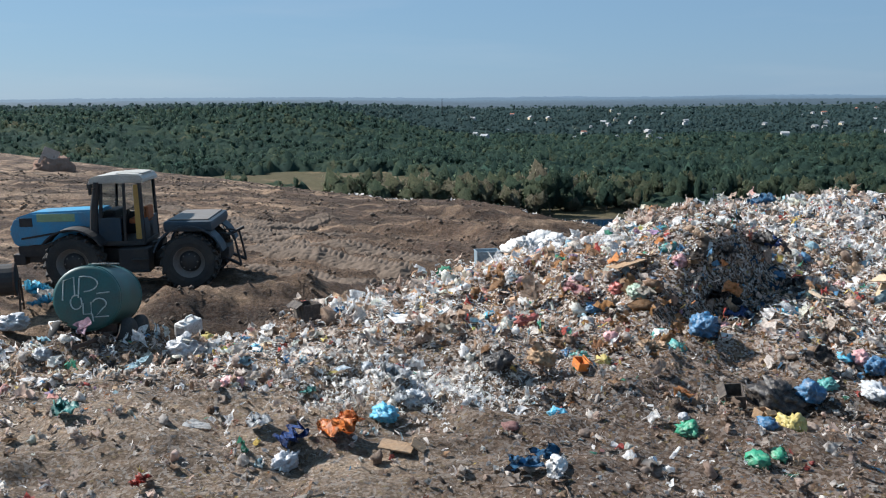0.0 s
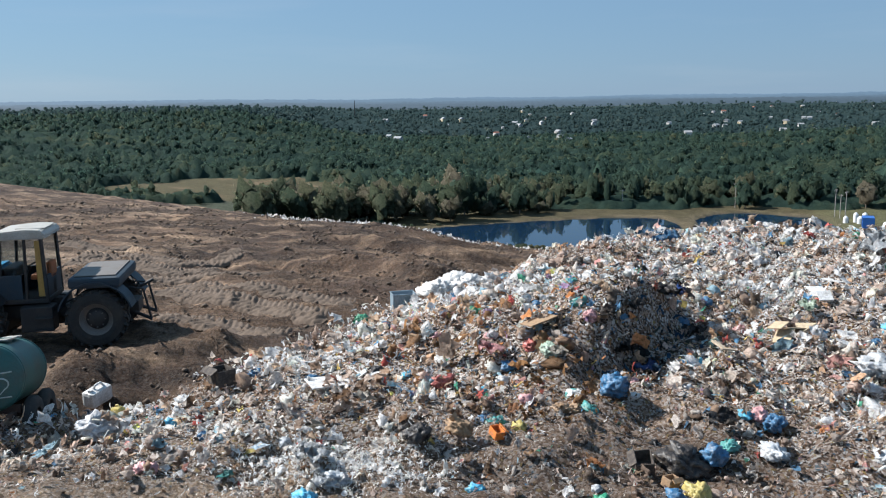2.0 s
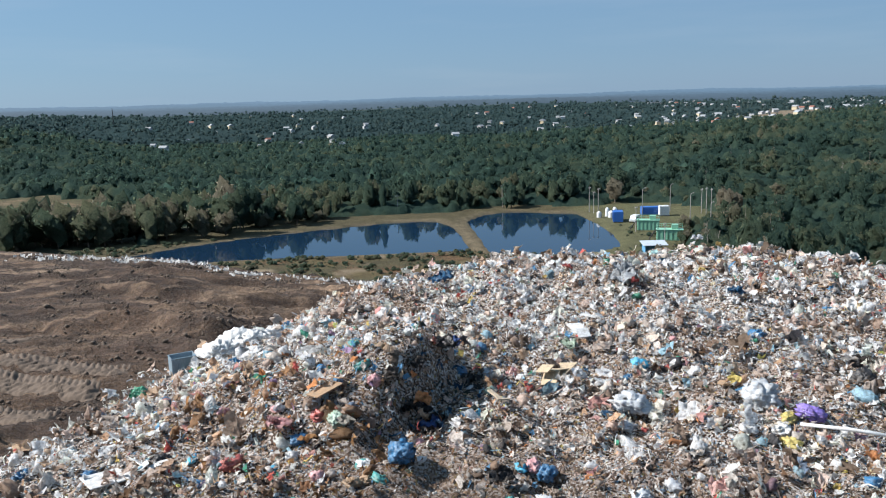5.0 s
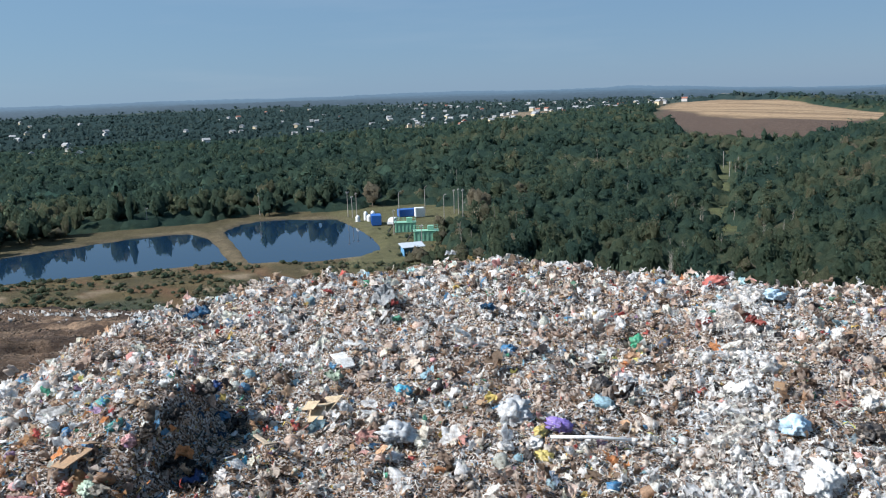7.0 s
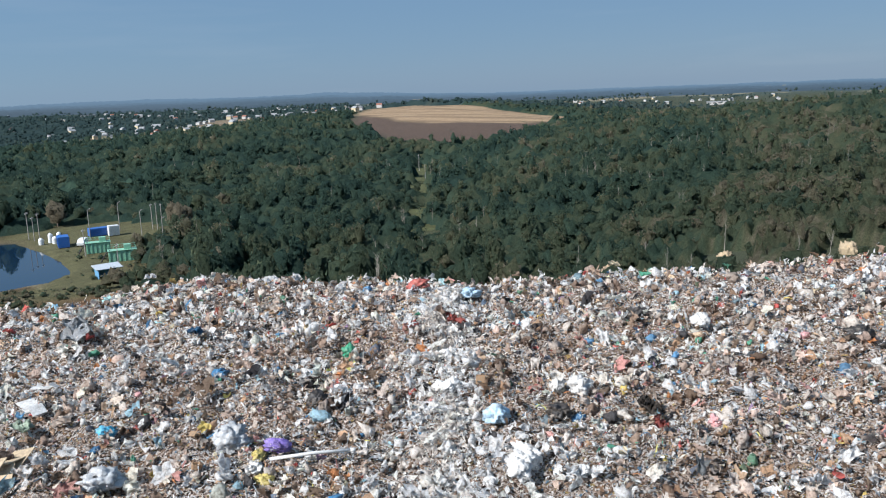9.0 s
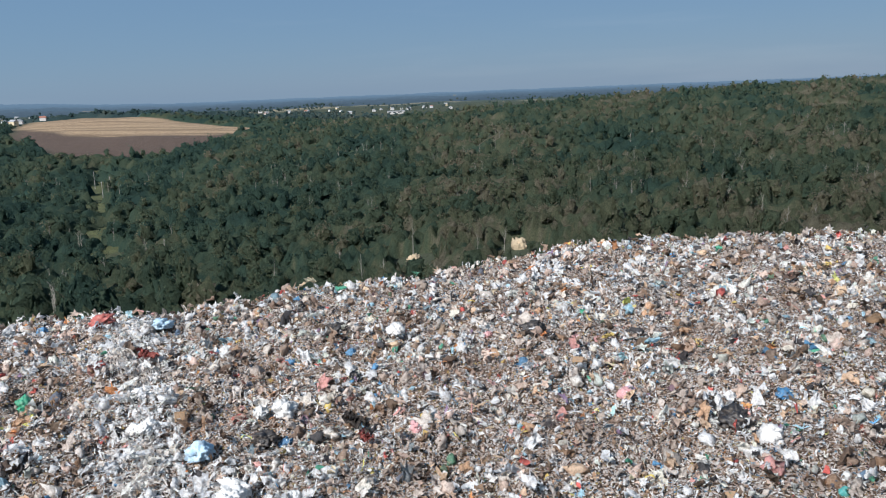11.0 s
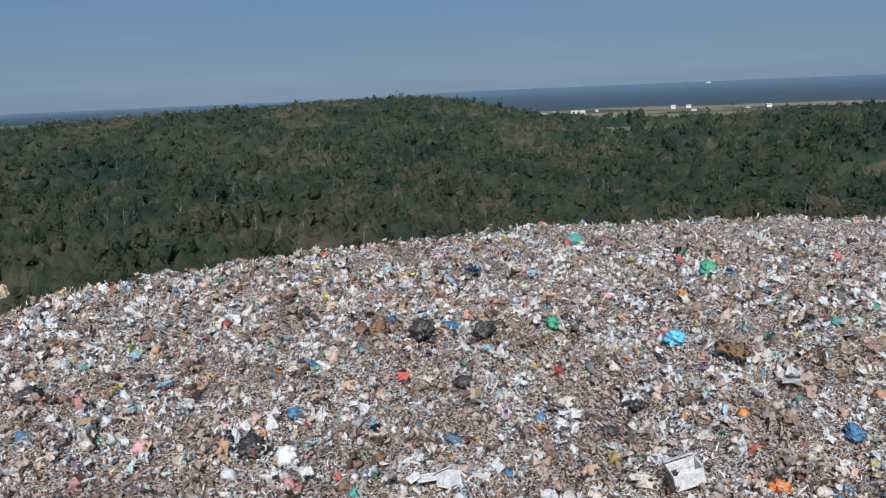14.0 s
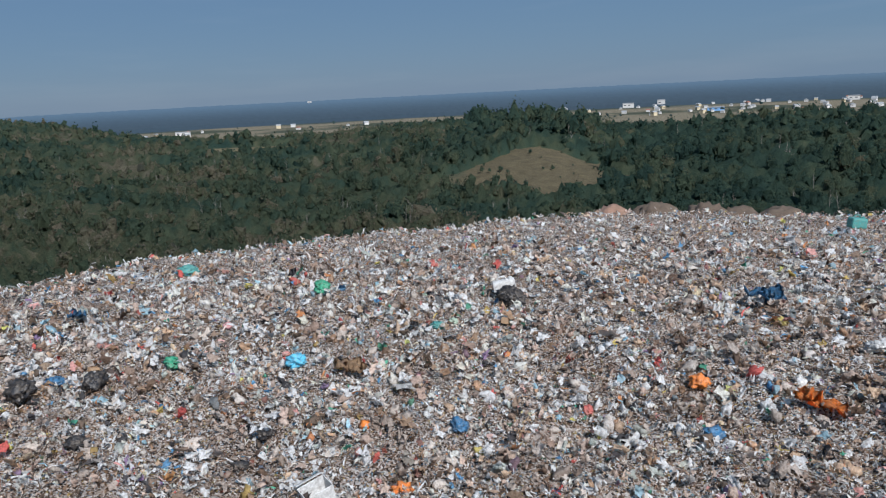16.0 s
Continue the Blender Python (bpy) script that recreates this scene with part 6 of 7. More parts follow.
def build_crate():
    x, y = 1.34, 23.58
    root = empty("plastic_crate", pose(x, y, z_at(x, y) + 0.06, 0, 0, 8), "grey-blue ribbed plastic crate standing at the heap's edge", "crate")
    mat = worn("crate_plastic", (0.22, 0.29, 0.34), 0.5, amount=0.3, bump=0.05)
    w, d, h = 0.66, 0.46, 0.46
    part("base", box_bm(w, d, 0.02, 0, 0, 0.01), mat, root)
    for s in (-1, 1):
        part("side", box_bm(w, 0.02, h, 0, s * d / 2, 0, 0.004, seg=1), mat, root)
        part("end", box_bm(0.02, d, h, s * w / 2, 0, 0, 0.004, seg=1), mat, root)
        part("rim_bar", box_bm(w + 0.05, 0.03, 0.035, 0, s * (d / 2 + 0.012), h - 0.03, 0.006, seg=1), mat, root)
        for k in range(7):
            part("rib", box_bm(0.02, 0.018, h - 0.05, -w / 2 + 0.05 + k * (w - 0.1) / 6, s * (d / 2 + 0.018), 0.02, 0.004, seg=1), mat, root)


build_crate()


def build_pole():
    a, b = Vector((13.14, 10.49, 0)), Vector((11.9, 11.75, 0))
    a.z, b.z = z_at(a.x, a.y) + 0.33, z_at(b.x, b.y) + 0.31
    root = empty("plastic_pipe", Matrix.Translation(a), "long white plastic pipe lying on the heap", "pipe")
    m = worn("white_pipe", COLOURS["white"], 0.4, amount=0.15, bump=0.02)
    part("pipe", tube([(0, 0, 0), (b - a) * 0.5 + Vector((0, 0, 0.03)), b - a], 0.036, 10), m, root, "", True)
    part("socket", tube([(0, 0, 0), (b - a) * 0.06], 0.047, 10), m, root, "", True)


build_pole()


# ---- clods, tracks and heaps on the bare earth ----
EARTH = worn("clod_earth", (0.115, 0.083, 0.06), 0.95, dirt=(0.24, 0.18, 0.125), amount=0.4, scale=0.8, grain=9.0, bump=0.6)
TAN_EARTH = worn("tan_earth", (0.135, 0.097, 0.07), 0.95, dirt=(0.13, 0.095, 0.07), amount=0.4, scale=0.8, grain=9.0, bump=0.6)
PINK_EARTH = worn("spoil_earth", (0.28, 0.17, 0.12), 0.95, dirt=(0.16, 0.11, 0.08), amount=0.5, scale=0.9, grain=7.0, bump=0.6)


def build_clods():
    rng = np.random.RandomState(31)
    x, y, r = strew(46000, 12, 62, rng, -34, 34)
    foot = along(HEAP_FOOT, x, y)
    w = smooth(-0.3, -1.2, foot) * (0.14 + 0.5 * np.exp(-((x - 0.5) / 4) ** 2 - ((y - 27) / 5) ** 2) + smooth(0.0, 0.7, waves(x, y, 5.0, 34)) + 0.35 * np.exp(-((y - 19.3 - 0.4 * (x + 5)) / 0.7) ** 2) * (np.abs(x + 4.8) < 2))
    keep = rng.uniform(0, 1, len(x)) < w
    x, y, r = x[keep], y[keep], r[keep]
    size = 0.016 + 0.085 * rng.uniform(0, 1, len(x)) ** 5 + 0.0008 * r
    lump = [(OCT_V * rng.uniform(0.6, 1.2, (6, 1)), OCT_F, OCT_V, np.zeros(6)) for k in range(6)]
    V, F, T, N = scatter(lump, np.stack([x, y, land(x, y)], -1), size, np.full(len(x), 0.7), np.zeros(len(x)), rng)
    tagged(new("earth_clods", flat_mesh("earth_clods", V, F, EARTH)), "brown clods strewn over the bare earth", "earth", kind="stuff")


def build_tracks():
    """Tyre tracks: strips of earth pressed into rows of chevron lugs."""
    rng = np.random.RandomState(37)
    V, F, base = [], [], 0
    for pts in ([(-10.9, 33.4), (-8.2, 32.7), (-6.3, 31.4), (-4.9, 32.0), (-4.2, 33.4)], [(-11.1, 32.3), (-8.3, 31.7), (-6.4, 30.3), (-4.6, 30.6)], [(-6.5, 27.1), (-5.1, 26.1), (-3.2, 24.9), (-0.7, 22.7)],
                [(-6.1, 27.9), (-4.6, 27.0), (-2.6, 25.8), (0.2, 23.6)], [(-12.5, 36.5), (-9.7, 34.6), (-7.6, 35.2)], [(-5.9, 23.5), (-4.8, 23.6), (-3.1, 22.4), (-1.6, 20.9)], [(-8.0, 29.5), (-5.6, 28.9), (-2.0, 29.5)]):
        p = np.array(pts)
        leg = np.hypot(*np.diff(p, axis=0).T)
        at = np.concatenate([[0], np.cumsum(leg)])
        s = np.arange(0, at[-1], 0.045)
        cx, cy = np.interp(s, at, p[:, 0]), np.interp(s, at, p[:, 1])
        k = np.ones(25) / 25
        pad = lambda q: np.convolve(np.pad(q, 12, mode="edge"), k, mode="valid")
        cx, cy = pad(cx), pad(cy)
        dx, dy = np.gradient(cx), np.gradient(cy)
        q = np.hypot(dx, dy)
        dx, dy = dx / q, dy / q
        v = np.linspace(-0.46, 0.46, 19)
        X, Y = cx[:, None] - dy[:, None] * v, cy[:, None] + dx[:, None] * v
        ring = [land(X + 0.5 * math.cos(a), Y + 0.5 * math.sin(a)) for a in np.arange(0, 6.28, 0.79)]
        Z = np.maximum(np.mean(ring, 0), land(X, Y)) * 0.5 + np.max(ring, 0) * 0.5
        phase = (s[:, None] + 0.62 * np.abs(v)[None] + 0.1 * (v > 0)) / 0.21
        lug = smooth(-0.2, 0.5, np.sin(2 * math.pi * phase))
        edge = smooth(0.46, 0.38, np.abs(v))[None] * smooth(0, 0.5, s)[:, None] * smooth(0, 0.5, s[-1] - s)[:, None]
        Z = Z - 0.14 * (1 - edge) + edge * (0.06 * lug * (0.75 + 0.35 * waves(X, Y, 0.8, 39)) - 0.02) + rng.normal(0, 0.005, Z.shape)
        n, m = X.shape
        V.append(np.stack([X, Y, Z], -1).reshape(-1, 3))
        i, j = np.meshgrid(np.arange(n - 1), np.arange(m - 1), indexing="ij")
        F.append(np.stack([i * m + j, (i + 1) * m + j, (i + 1) * m + j + 1, i * m + j + 1], -1).reshape(-1, 4)[:, ::-1] + base)
        base += n * m
    tagged(new("tyre_tracks", flat_mesh("tyre_tracks", np.concatenate(V), np.concatenate(F), TAN_EARTH)), "chevron tyre tracks pressed into tan earth", "tyre track", kind="stuff")


build_tracks()
build_clods()


def heap_of(name, x, y, w, d, h, mat, label, seed, cat="heap", rough=1.0):
    rng = np.random.RandomState(seed)
    bm = bmesh.new()
    bmesh.ops.create_icosphere(bm, subdivisions=4, radius=1)
    q = rng.uniform(-9, 9, 3)
    for v in bm.verts:
        c = v.co.normalized()
        k = 1 + 0.22 * noise.noise(c * 1.7 + Vector(q)) + rough * (0.14 * noise.noise(c * 5 + Vector(q)) + 0.09 * noise.noise(c * 13))
        v.co = Vector((c.x * w / 2 * k, c.y * d / 2 * k, max(-0.3, (abs(c.z) ** 0.8 * (1 if c.z > 0 else -1)) * h * k)))
    ob = part(name, bm, mat, None, "", True)
    ob.matrix_basis = pose(x, y, z_at(x, y) - 0.05, 0, 0, rng.uniform(0, 360))
    return tagged(ob, label, cat, "heaps of spoil" if name == "earth_heap" else "")


for k, (x, y, w, h) in enumerate(((31.2, -48.0, 3.4, 0.7), (28.4, -49.6, 4.0, 1.1), (25.4, -50.6, 3.6, 0.95), (22.6, -52.0, 3.4, 1.2), (20.6, -52.8, 3.4, 1.2), (18.4, -53.5, 3.6, 1.0))):
    heap_of("earth_heap", x, y, w, w * 0.9, h + 0.7, PINK_EARTH if k < 2 else EARTH, "loose heap of pinkish brown spoil" if k < 2 else "loose heap of dark brown spoil", 50 + k)
rubble = heap_of("rubble_heap", -28.0, 61.0, 3.0, 2.2, 1.1, PINK_EARTH, "tan heap of broken rubble with a slab leaning on it", 60, "heap", 1.6)
slab = tagged(part("concrete_slab", box_bm(1.1, 0.14, 1.9, 0, 0, 0, 0.02), worn("pale_slab", (0.45, 0.36, 0.3), 0.9), None), "pale concrete slab leaning on a rubble heap", "slab")
slab.matrix_basis = pose(-28.4, 60.0, z_at(-28.4, 60.0) - 0.1, -15, 25, 20)


# ---- trees that stand singly in the valley ----
def tree_leaf_material():
    m = leaf_material("tree_leaves", LEAF_STOPS)
    t = m.node_tree
    at = [n for n in t.nodes if n.type == "ATTRIBUTE"][0]
    r = [l.to_node for l in t.links if l.from_node == at][0]
    ob = t.nodes.new("ShaderNodeObjectInfo")
    mr = t.nodes.new("ShaderNodeMapRange")
    mr.inputs[3].default_value, mr.inputs[4].default_value = -0.12, 0.4
    t.links.new(ob.outputs["Random"], mr.inputs[0])
    ad = t.nodes.new("ShaderNodeMath")
    t.links.new(at.outputs["Fac"], ad.inputs[0])
    t.links.new(mr.outputs[0], ad.inputs[1])
    t.links.new(ad.outputs[0], r.inputs[0])
    return m


TREE_LEAF = tree_leaf_material()


def tree_kind(seed, tall, wide, foot, tone, leaves=300, label="", name="tree"):
    """A tree: a tapered trunk with limbs and an uneven crown of many sprays."""
    rng = np.random.RandomState(seed)
    root = new(name)
    root.empty_display_size = 0.5
    tagged(root, label, "tree", "trees in the valley")
    h = tall
    trunk = part("trunk", tube([(0, 0, -0.6), (0.05, 0.02, h * 0.3), (0.12, 0.05, h * 0.72)], [0.02 * h, 0.015 * h, 0.005 * h], 7), BARK, root)
    for k in range(4):
        a = rng.uniform(0, 6.28)
        z = h * rng.uniform(0.25, 0.5)
        q = wide * rng.uniform(0.3, 0.5)
        part("limb", tube([(0.04, 0.02, z), (q * 0.5 * math.cos(a), q * 0.5 * math.sin(a), z + 0.1 * h), (q * math.cos(a), q * math.sin(a), z + 0.26 * h)], [0.008 * h, 0.006 * h, 0.002 * h], 5), BARK, trunk)
    v, f, nm, tn = crown_proto(seed, leaves, 0.13, 1.0, 0.9, 8)
    v = v * (wide / 2, wide / 2, (h - foot) / 2) + (0, 0, foot)
    ob = new("crown", flat_mesh("crown", v, f, TREE_LEAF, (("tone", "FLOAT", tone + tn),), True, nm))
    ob.parent = root
    return root


def build_trees():
    rng = np.random.RandomState(41)
    kinds = [tree_kind(501, 6.5, 5.0, 0.5, 0.62, label="bushy grey-green willow near the settling ponds"),
             tree_kind(502, 8.0, 4.6, 0.8, 0.4, label="dark green broad tree on the valley floor"),
             tree_kind(503, 9.0, 5.2, 1.2, 0.25, label="tall dark green tree on the valley floor"),
             tree_kind(504, 5.0, 4.8, 0.2, 0.62, label="low olive-green shrub near the ponds"),
             tree_kind(505, 7.5, 3.4, 0.6, 0.72, label="slender yellowing tree below the refuse tip")]
    spots = []
    # behind the ponds, and the thicket between the heap and the ponds' eastern end
    for n, a0, a1, r0, r1 in ((58, 6, 14, 219, 252), (58, 12, 31, 238, 260), (14, -10, -3, 203, 262), (9, -18, -9, 252, 264), (62, 40, 63, 100, 164), (28, 39, 46, 130, 205), (20, 34, 40, 128, 165), (12, 37.4, 39.5, 165, 205), (10, -4, 3, 206, 236), (8, 31, 38, 240, 258), (46, -7, 7, 207, 240)):
        az = rng.uniform(a0, a1, n)
        r = rng.uniform(r0, r1, n)
        spots += [polar(a, d) for a, d in zip(az, r)]
    first = set()
    heights = land(*np.array(spots).T)
    for (x, y), ground_z in zip(spots, heights):
        r, az = math.hypot(x, y), math.degrees(math.atan2(x, y))
        if float(inside(POND_WEST, x, y)) > -4 or float(inside(POND_EAST, x, y)) > -4:
            continue
        if 31 < az < 37.4 and 163 < r < 237:
            continue
        k = rng.choice(5, p=(0.3, 0.22, 0.12, 0.26, 0.1) if az < 32 else (0.22, 0.28, 0.25, 0.15, 0.1))
        s = rng.uniform(0.6, 1.1)
        if az < -3.5:
            k, s = rng.choice((0, 3)), rng.uniform(0.25, 0.6)
        if -7 < az < 7 and r < 240:
            k, s = 0, rng.uniform(1.0, 1.7)
        if az > 34 and az < 41:
            k, s = 3, rng.uniform(0.35, 0.8)
        m = pose(x, y, ground_z, 0, 0, rng.uniform(0, 360)) @ Matrix.Diagonal((s, s, s * rng.uniform(0.85, 1.15), 1))
        if k not in first:
            first.add(k)
            kinds[k].matrix_basis = m
        else:
            c = copy_thing(kinds[k], m)
            c.matrix_basis = m
    for name, a, d, tall, wide, tone, label in (("poplar_tree", 17.2, 237, 9.5, 2.4, 0.15, "tall dark columnar poplar behind the pond"), ("bare_tree", 33.0, 243, 8.0, 6.5, 0.98, "pale grey half-bare tree behind the plant"),
                                                ("yellow_tree", 40.3, 214, 8.5, 5.0, 0.9, "yellowing tree at the edge of the wood"), ("rust_tree", 52.2, 118, 5.5, 4.0, 1.0, "reddish brown autumn tree below the heap")):
        x, y = polar(a, d)
        t = tree_kind(int(a * 10), tall, wide, 0.5, tone, 260, label, name)
        t.matrix_basis = pose(x, y, z_at(x, y))
    # reeds and shrubs on the open slope under the tip
    x, y, r = strew(9000, 95, 205, rng, -8, 41)
    keep = (inside(POND_WEST, x, y) < -2) & (inside(POND_EAST, x, y) < -2) & (valley(x, y) > tip(x, y) + 0.5) & ((waves(x, y, 26, 33) > -0.1) | (r > 168))
    keep &= ~((np.degrees(np.arctan2(x, y)) > 31) & (np.degrees(np.arctan2(x, y)) < 38.5) & (r > 165) & (rng.uniform(0, 1, len(x)) < 0.75))
    x, y, r = x[keep], y[keep], r[keep]
    protos = [crown_proto(600 + k, 14, 0.3, 0.8, 0.8, 1) for k in range(4)]
    size = 0.2 + 0.9 * rng.uniform(0, 1, len(x)) ** 2
    V, F, T, N = scatter(protos, np.stack([x, y, land(x, y) - 0.1], -1), size, np.full(len(x), 0.7), np.clip(0.7 + rng.normal(0, 0.15, len(x)), 0, 1), rng)
    tagged(new("shrub_growth", flat_mesh("shrub_growth", V, F, LEAF, (("tone", "FLOAT", T),), True, N)), "low brown and olive scrub round the ponds", "scrub", kind="stuff")


build_trees()

# ---- the plant beside the ponds ----
CONT_BLUE = worn("container_blue", (0.02, 0.13, 0.45), 0.5, amount=0.25, bump=0.03)
CONT_GREEN = worn("container_green", (0.24, 0.5, 0.36), 0.5, amount=0.25, bump=0.03)
CONT_WHITE = worn("container_white", (0.75, 0.77, 0.78), 0.5, amount=0.2, bump=0.03)
CONCRETE = worn("pole_concrete", (0.36, 0.34, 0.32), 0.9, amount=0.25)
ROOF_GREY = worn("sheet_roof", (0.5, 0.55, 0.6), 0.5, amount=0.3)


def container(a, d, w, l, h, mat, turn, label):
    x, y = polar(a, d)
    root = empty("container", pose(x, y, z_at(x, y), 0, 0, turn), label, "container", "containers by the ponds")
    part("body", box_bm(l, w, h, 0, 0, 0.15, 0.04), mat, root)
    for s in (-1, 1):
        for k in range(12):
            part("rib", box_bm(0.1, 0.05, h - 0.3, -l / 2 + 0.25 + k * (l - 0.5) / 11, s * (w / 2 + 0.02), 0.3), mat, root)
        part("skid", box_bm(l, 0.2, 0.16, 0, s * (w / 2 - 0.25), 0), BLACK_STEEL, root)
        part("door", box_bm(0.06, w / 2 - 0.1, h - 0.25, l / 2 + 0.03, s * w / 4, 0.25, 0.01, seg=1), mat, root)


container(33.2, 212, 2.4, 4.2, 2.5, CONT_BLUE, 60, "deep blue steel container by the pond")
container(35.3, 222, 2.4, 4.6, 1.9, CONT_BLUE, -25, "deep blue steel container by the plant")
container(36.2, 220, 2.0, 2.4, 2.4, CONT_WHITE, -25, "small pale container by the plant")


def water_works(a, d, turn, label, l=5.0):
    """Green treatment unit: a tank with walkways, rails and pipes."""
    x, y = polar(a, d)
    root = empty("treatment_unit", pose(x, y, z_at(x, y), 0, 0, turn), label, "machinery", "green treatment units")
    part("basin", box_bm(l, 2.4, 2.3, 0, 0, 0, 0.05), CONT_GREEN, root)
    part("deck", box_bm(l + 0.3, 2.7, 0.1, 0, 0, 2.3, 0.02), CONT_GREEN, root)
    for k in range(6):
        part("rail_post", tube([(-l / 2 + k * l / 5, 1.3, 2.4), (-l / 2 + k * l / 5, 1.3, 3.3)], 0.04, 6), CONT_GREEN, root)
        part("panel_rib", box_bm(0.12, 0.08, 2.1, -l / 2 + 0.3 + k * (l - 0.6) / 5, -1.24, 0.1), CONT_GREEN, root)
    for z in (2.85, 3.3):
        part("rail", tube([(-l / 2, 1.3, z), (l / 2, 1.3, z)], 0.035, 6), CONT_GREEN, root)
    part("pump_house", box_bm(1.4, 1.3, 1.0, l * 0.2, 0, 2.4, 0.04), CONT_GREEN, root)
    part("feed_pipe", tube([(-l / 2 - 1.6, -0.6, 0.1), (-l / 2 - 0.5, -0.6, 1.8), (-l / 2 + 0.4, -0.6, 2.5)], 0.14, 8), BLACK_STEEL, root)


water_works(35.2, 199, -35, "pale green steel treatment basin with railings")
water_works(36.6, 186, -35, "pale green steel treatment basin beside the slope", 5.5)


def silo(a, d, h, w, label):
    x, y = polar(a, d)
    root = empty("white_silo", pose(x, y, z_at(x, y)), label, "silo", "white silos by the pond")
    part("shell", tube([(0, 0, 0), (0, 0, h)], w / 2, 16), CONT_WHITE, root)
    part("dome", tube([(0, 0, h), (0, 0, h + 0.25), (0, 0, h + 0.5)], [w / 2, w * 0.36, w * 0.1], 16), CONT_WHITE, root)
    part("ladder", box_bm(0.3, 0.06, h, w / 2 + 0.05, 0, 0), BLACK_STEEL, root)


for a, d, h, w in ((31.95, 219, 1.2, 1.2), (32.5, 221, 1.9, 1.1), (32.75, 219, 1.3, 1.4), (33.0, 222, 1.5, 1.2)):
    silo(a, d, h, w, "white upright tank beside the pond")


def shed(a, d, turn):
    x, y = polar(a, d)
    root = empty("open_shed", pose(x, y, z_at(x, y), 0, 0, turn), "low blue shed with a grey sheet roof", "shed")
    part("wall", box_bm(4.0, 0.12, 1.9, 0, 1.3, 0), worn("shed_blue", (0.12, 0.33, 0.55), 0.6), root, "blue boarded wall")
    part("wall", box_bm(0.12, 2.6, 1.9, -2.0, 0, 0), worn("shed_blue_end", (0.12, 0.33, 0.55), 0.6), root)
    for s in (-1, 1):
        part("post", box_bm(0.12, 0.12, 1.9, 1.9, s * 1.2, 0), BLACK_STEEL, root)
    b = box_bm(5.0, 3.4, 0.1)
    bmesh.ops.transform(b, matrix=pose(0, 0, 2.05, 8, 0, 0), verts=b.verts)
    part("roof", b, ROOF_GREY, root)


shed(35.6, 170, -20)


def van(a, d, turn):
    x, y = polar(a, d)
    root = empty("parked_van", pose(x, y, z_at(x, y), 0, 0, turn), "small white van parked between containers", "van")
    part("body", prism([(-1.9, 0.35), (-1.95, 0.95), (-1.3, 1.1), (-0.8, 1.65), (1.9, 1.7), (1.95, 0.35)], -0.8, 0.8, 0.06), CONT_WHITE, root)
    part("windscreen", prism([(-1.26, 1.13), (-0.84, 1.58), (-0.82, 1.58), (-1.22, 1.13)], -0.7, 0.7), GLASS, root)
    for s in (-1, 1):
        part("side_window", box_bm(0.8, 0.02, 0.4, -0.2, s * 0.81, 1.15), BLACK_STEEL, root)
        for q in (-1.2, 1.2):
            b = lathe([(0, -0.1), (0.3, -0.1), (0.32, 0), (0.3, 0.1), (0, 0.1)], 14)
            bmesh.ops.translate(b, vec=(q, s * 0.75, 0.32), verts=b.verts)
            part("wheel", b, RUBBER, root)


van(34.3, 210, 40)


def street_pole(a, d, h, arm, label):
    x, y = polar(a, d)
    root = empty("lamp_post" if arm else "utility_pole", pose(x, y, z_at(x, y), 0, 0, 30), label, "pole", "poles round the ponds")
    part("mast", tube([(0, 0, -0.3), (0, 0, h)], [0.11, 0.07], 8), CONCRETE, root)
    if arm:
        part("arm", tube([(0, 0, h - 0.1), (0.4, 0, h + 0.2), (1.2, 0, h + 0.25)], 0.06, 6), CONCRETE, root)
        part("lamp_head", box_bm(0.6, 0.25, 0.15, 1.4, 0, h + 0.18, 0.03), CONCRETE, root)
    else:
        part("cross_arm", box_bm(1.4, 0.1, 0.1, 0, 0, h - 0.5), CONCRETE, root)
        for q in (-0.6, 0, 0.6):
            part("insulator", tube([(q, 0, h - 0.4), (q, 0, h - 0.2)], 0.05, 6), CONT_WHITE, root)


for a, d, h, arm in ((9.0, 228, 7.5, 1), (25.4, 240, 6.5, 0), (31.3, 229, 7.0, 0), (31.6, 227, 6.0, 0), (31.9, 230, 6.5, 0), (34.8, 218, 7.0, 1), (36.6, 226, 7.0, 1), (37.9, 208, 7.0, 1), (38.6, 224, 6.5, 0), (38.9, 222, 7.0, 0),
                     (39.2, 224, 6.5, 0), (34.4, 196, 6.0, 0), (36.3, 178, 5.0, 0), (39.2, 196, 6.5, 1), (18.2, 236, 5.0, 0), (-2.0, 240, 7.0, 0), (56.8, 300, 7.0, 0), (57.3, 330, 7.0, 0), (56.4, 360, 7.0, 0)):
    street_pole(a, d, h, arm, "concrete lamp post with a single arm" if arm else "concrete utility pole with a cross-arm")

# ---- sand faces on the slope ----
SAND = worn("pale_sand", (0.42, 0.33, 0.22), 0.95, dirt=(0.2, 0.17, 0.09), amount=0.4, scale=0.4, grain=4.0, bump=0.5)
for k, ((a, d), w, h) in enumerate(zip(SAND_SPOTS, (2.6, 2.4, 2.0, 1.6), (1.7, 1.0, 1.5, 1.3))):
    x, y = polar(a, d)
    heap_of("sand_bank", x, y, w, w * 0.8, h, SAND, "pale eroded sand bank among trees", 80 + k, "sand bank", 2.6)

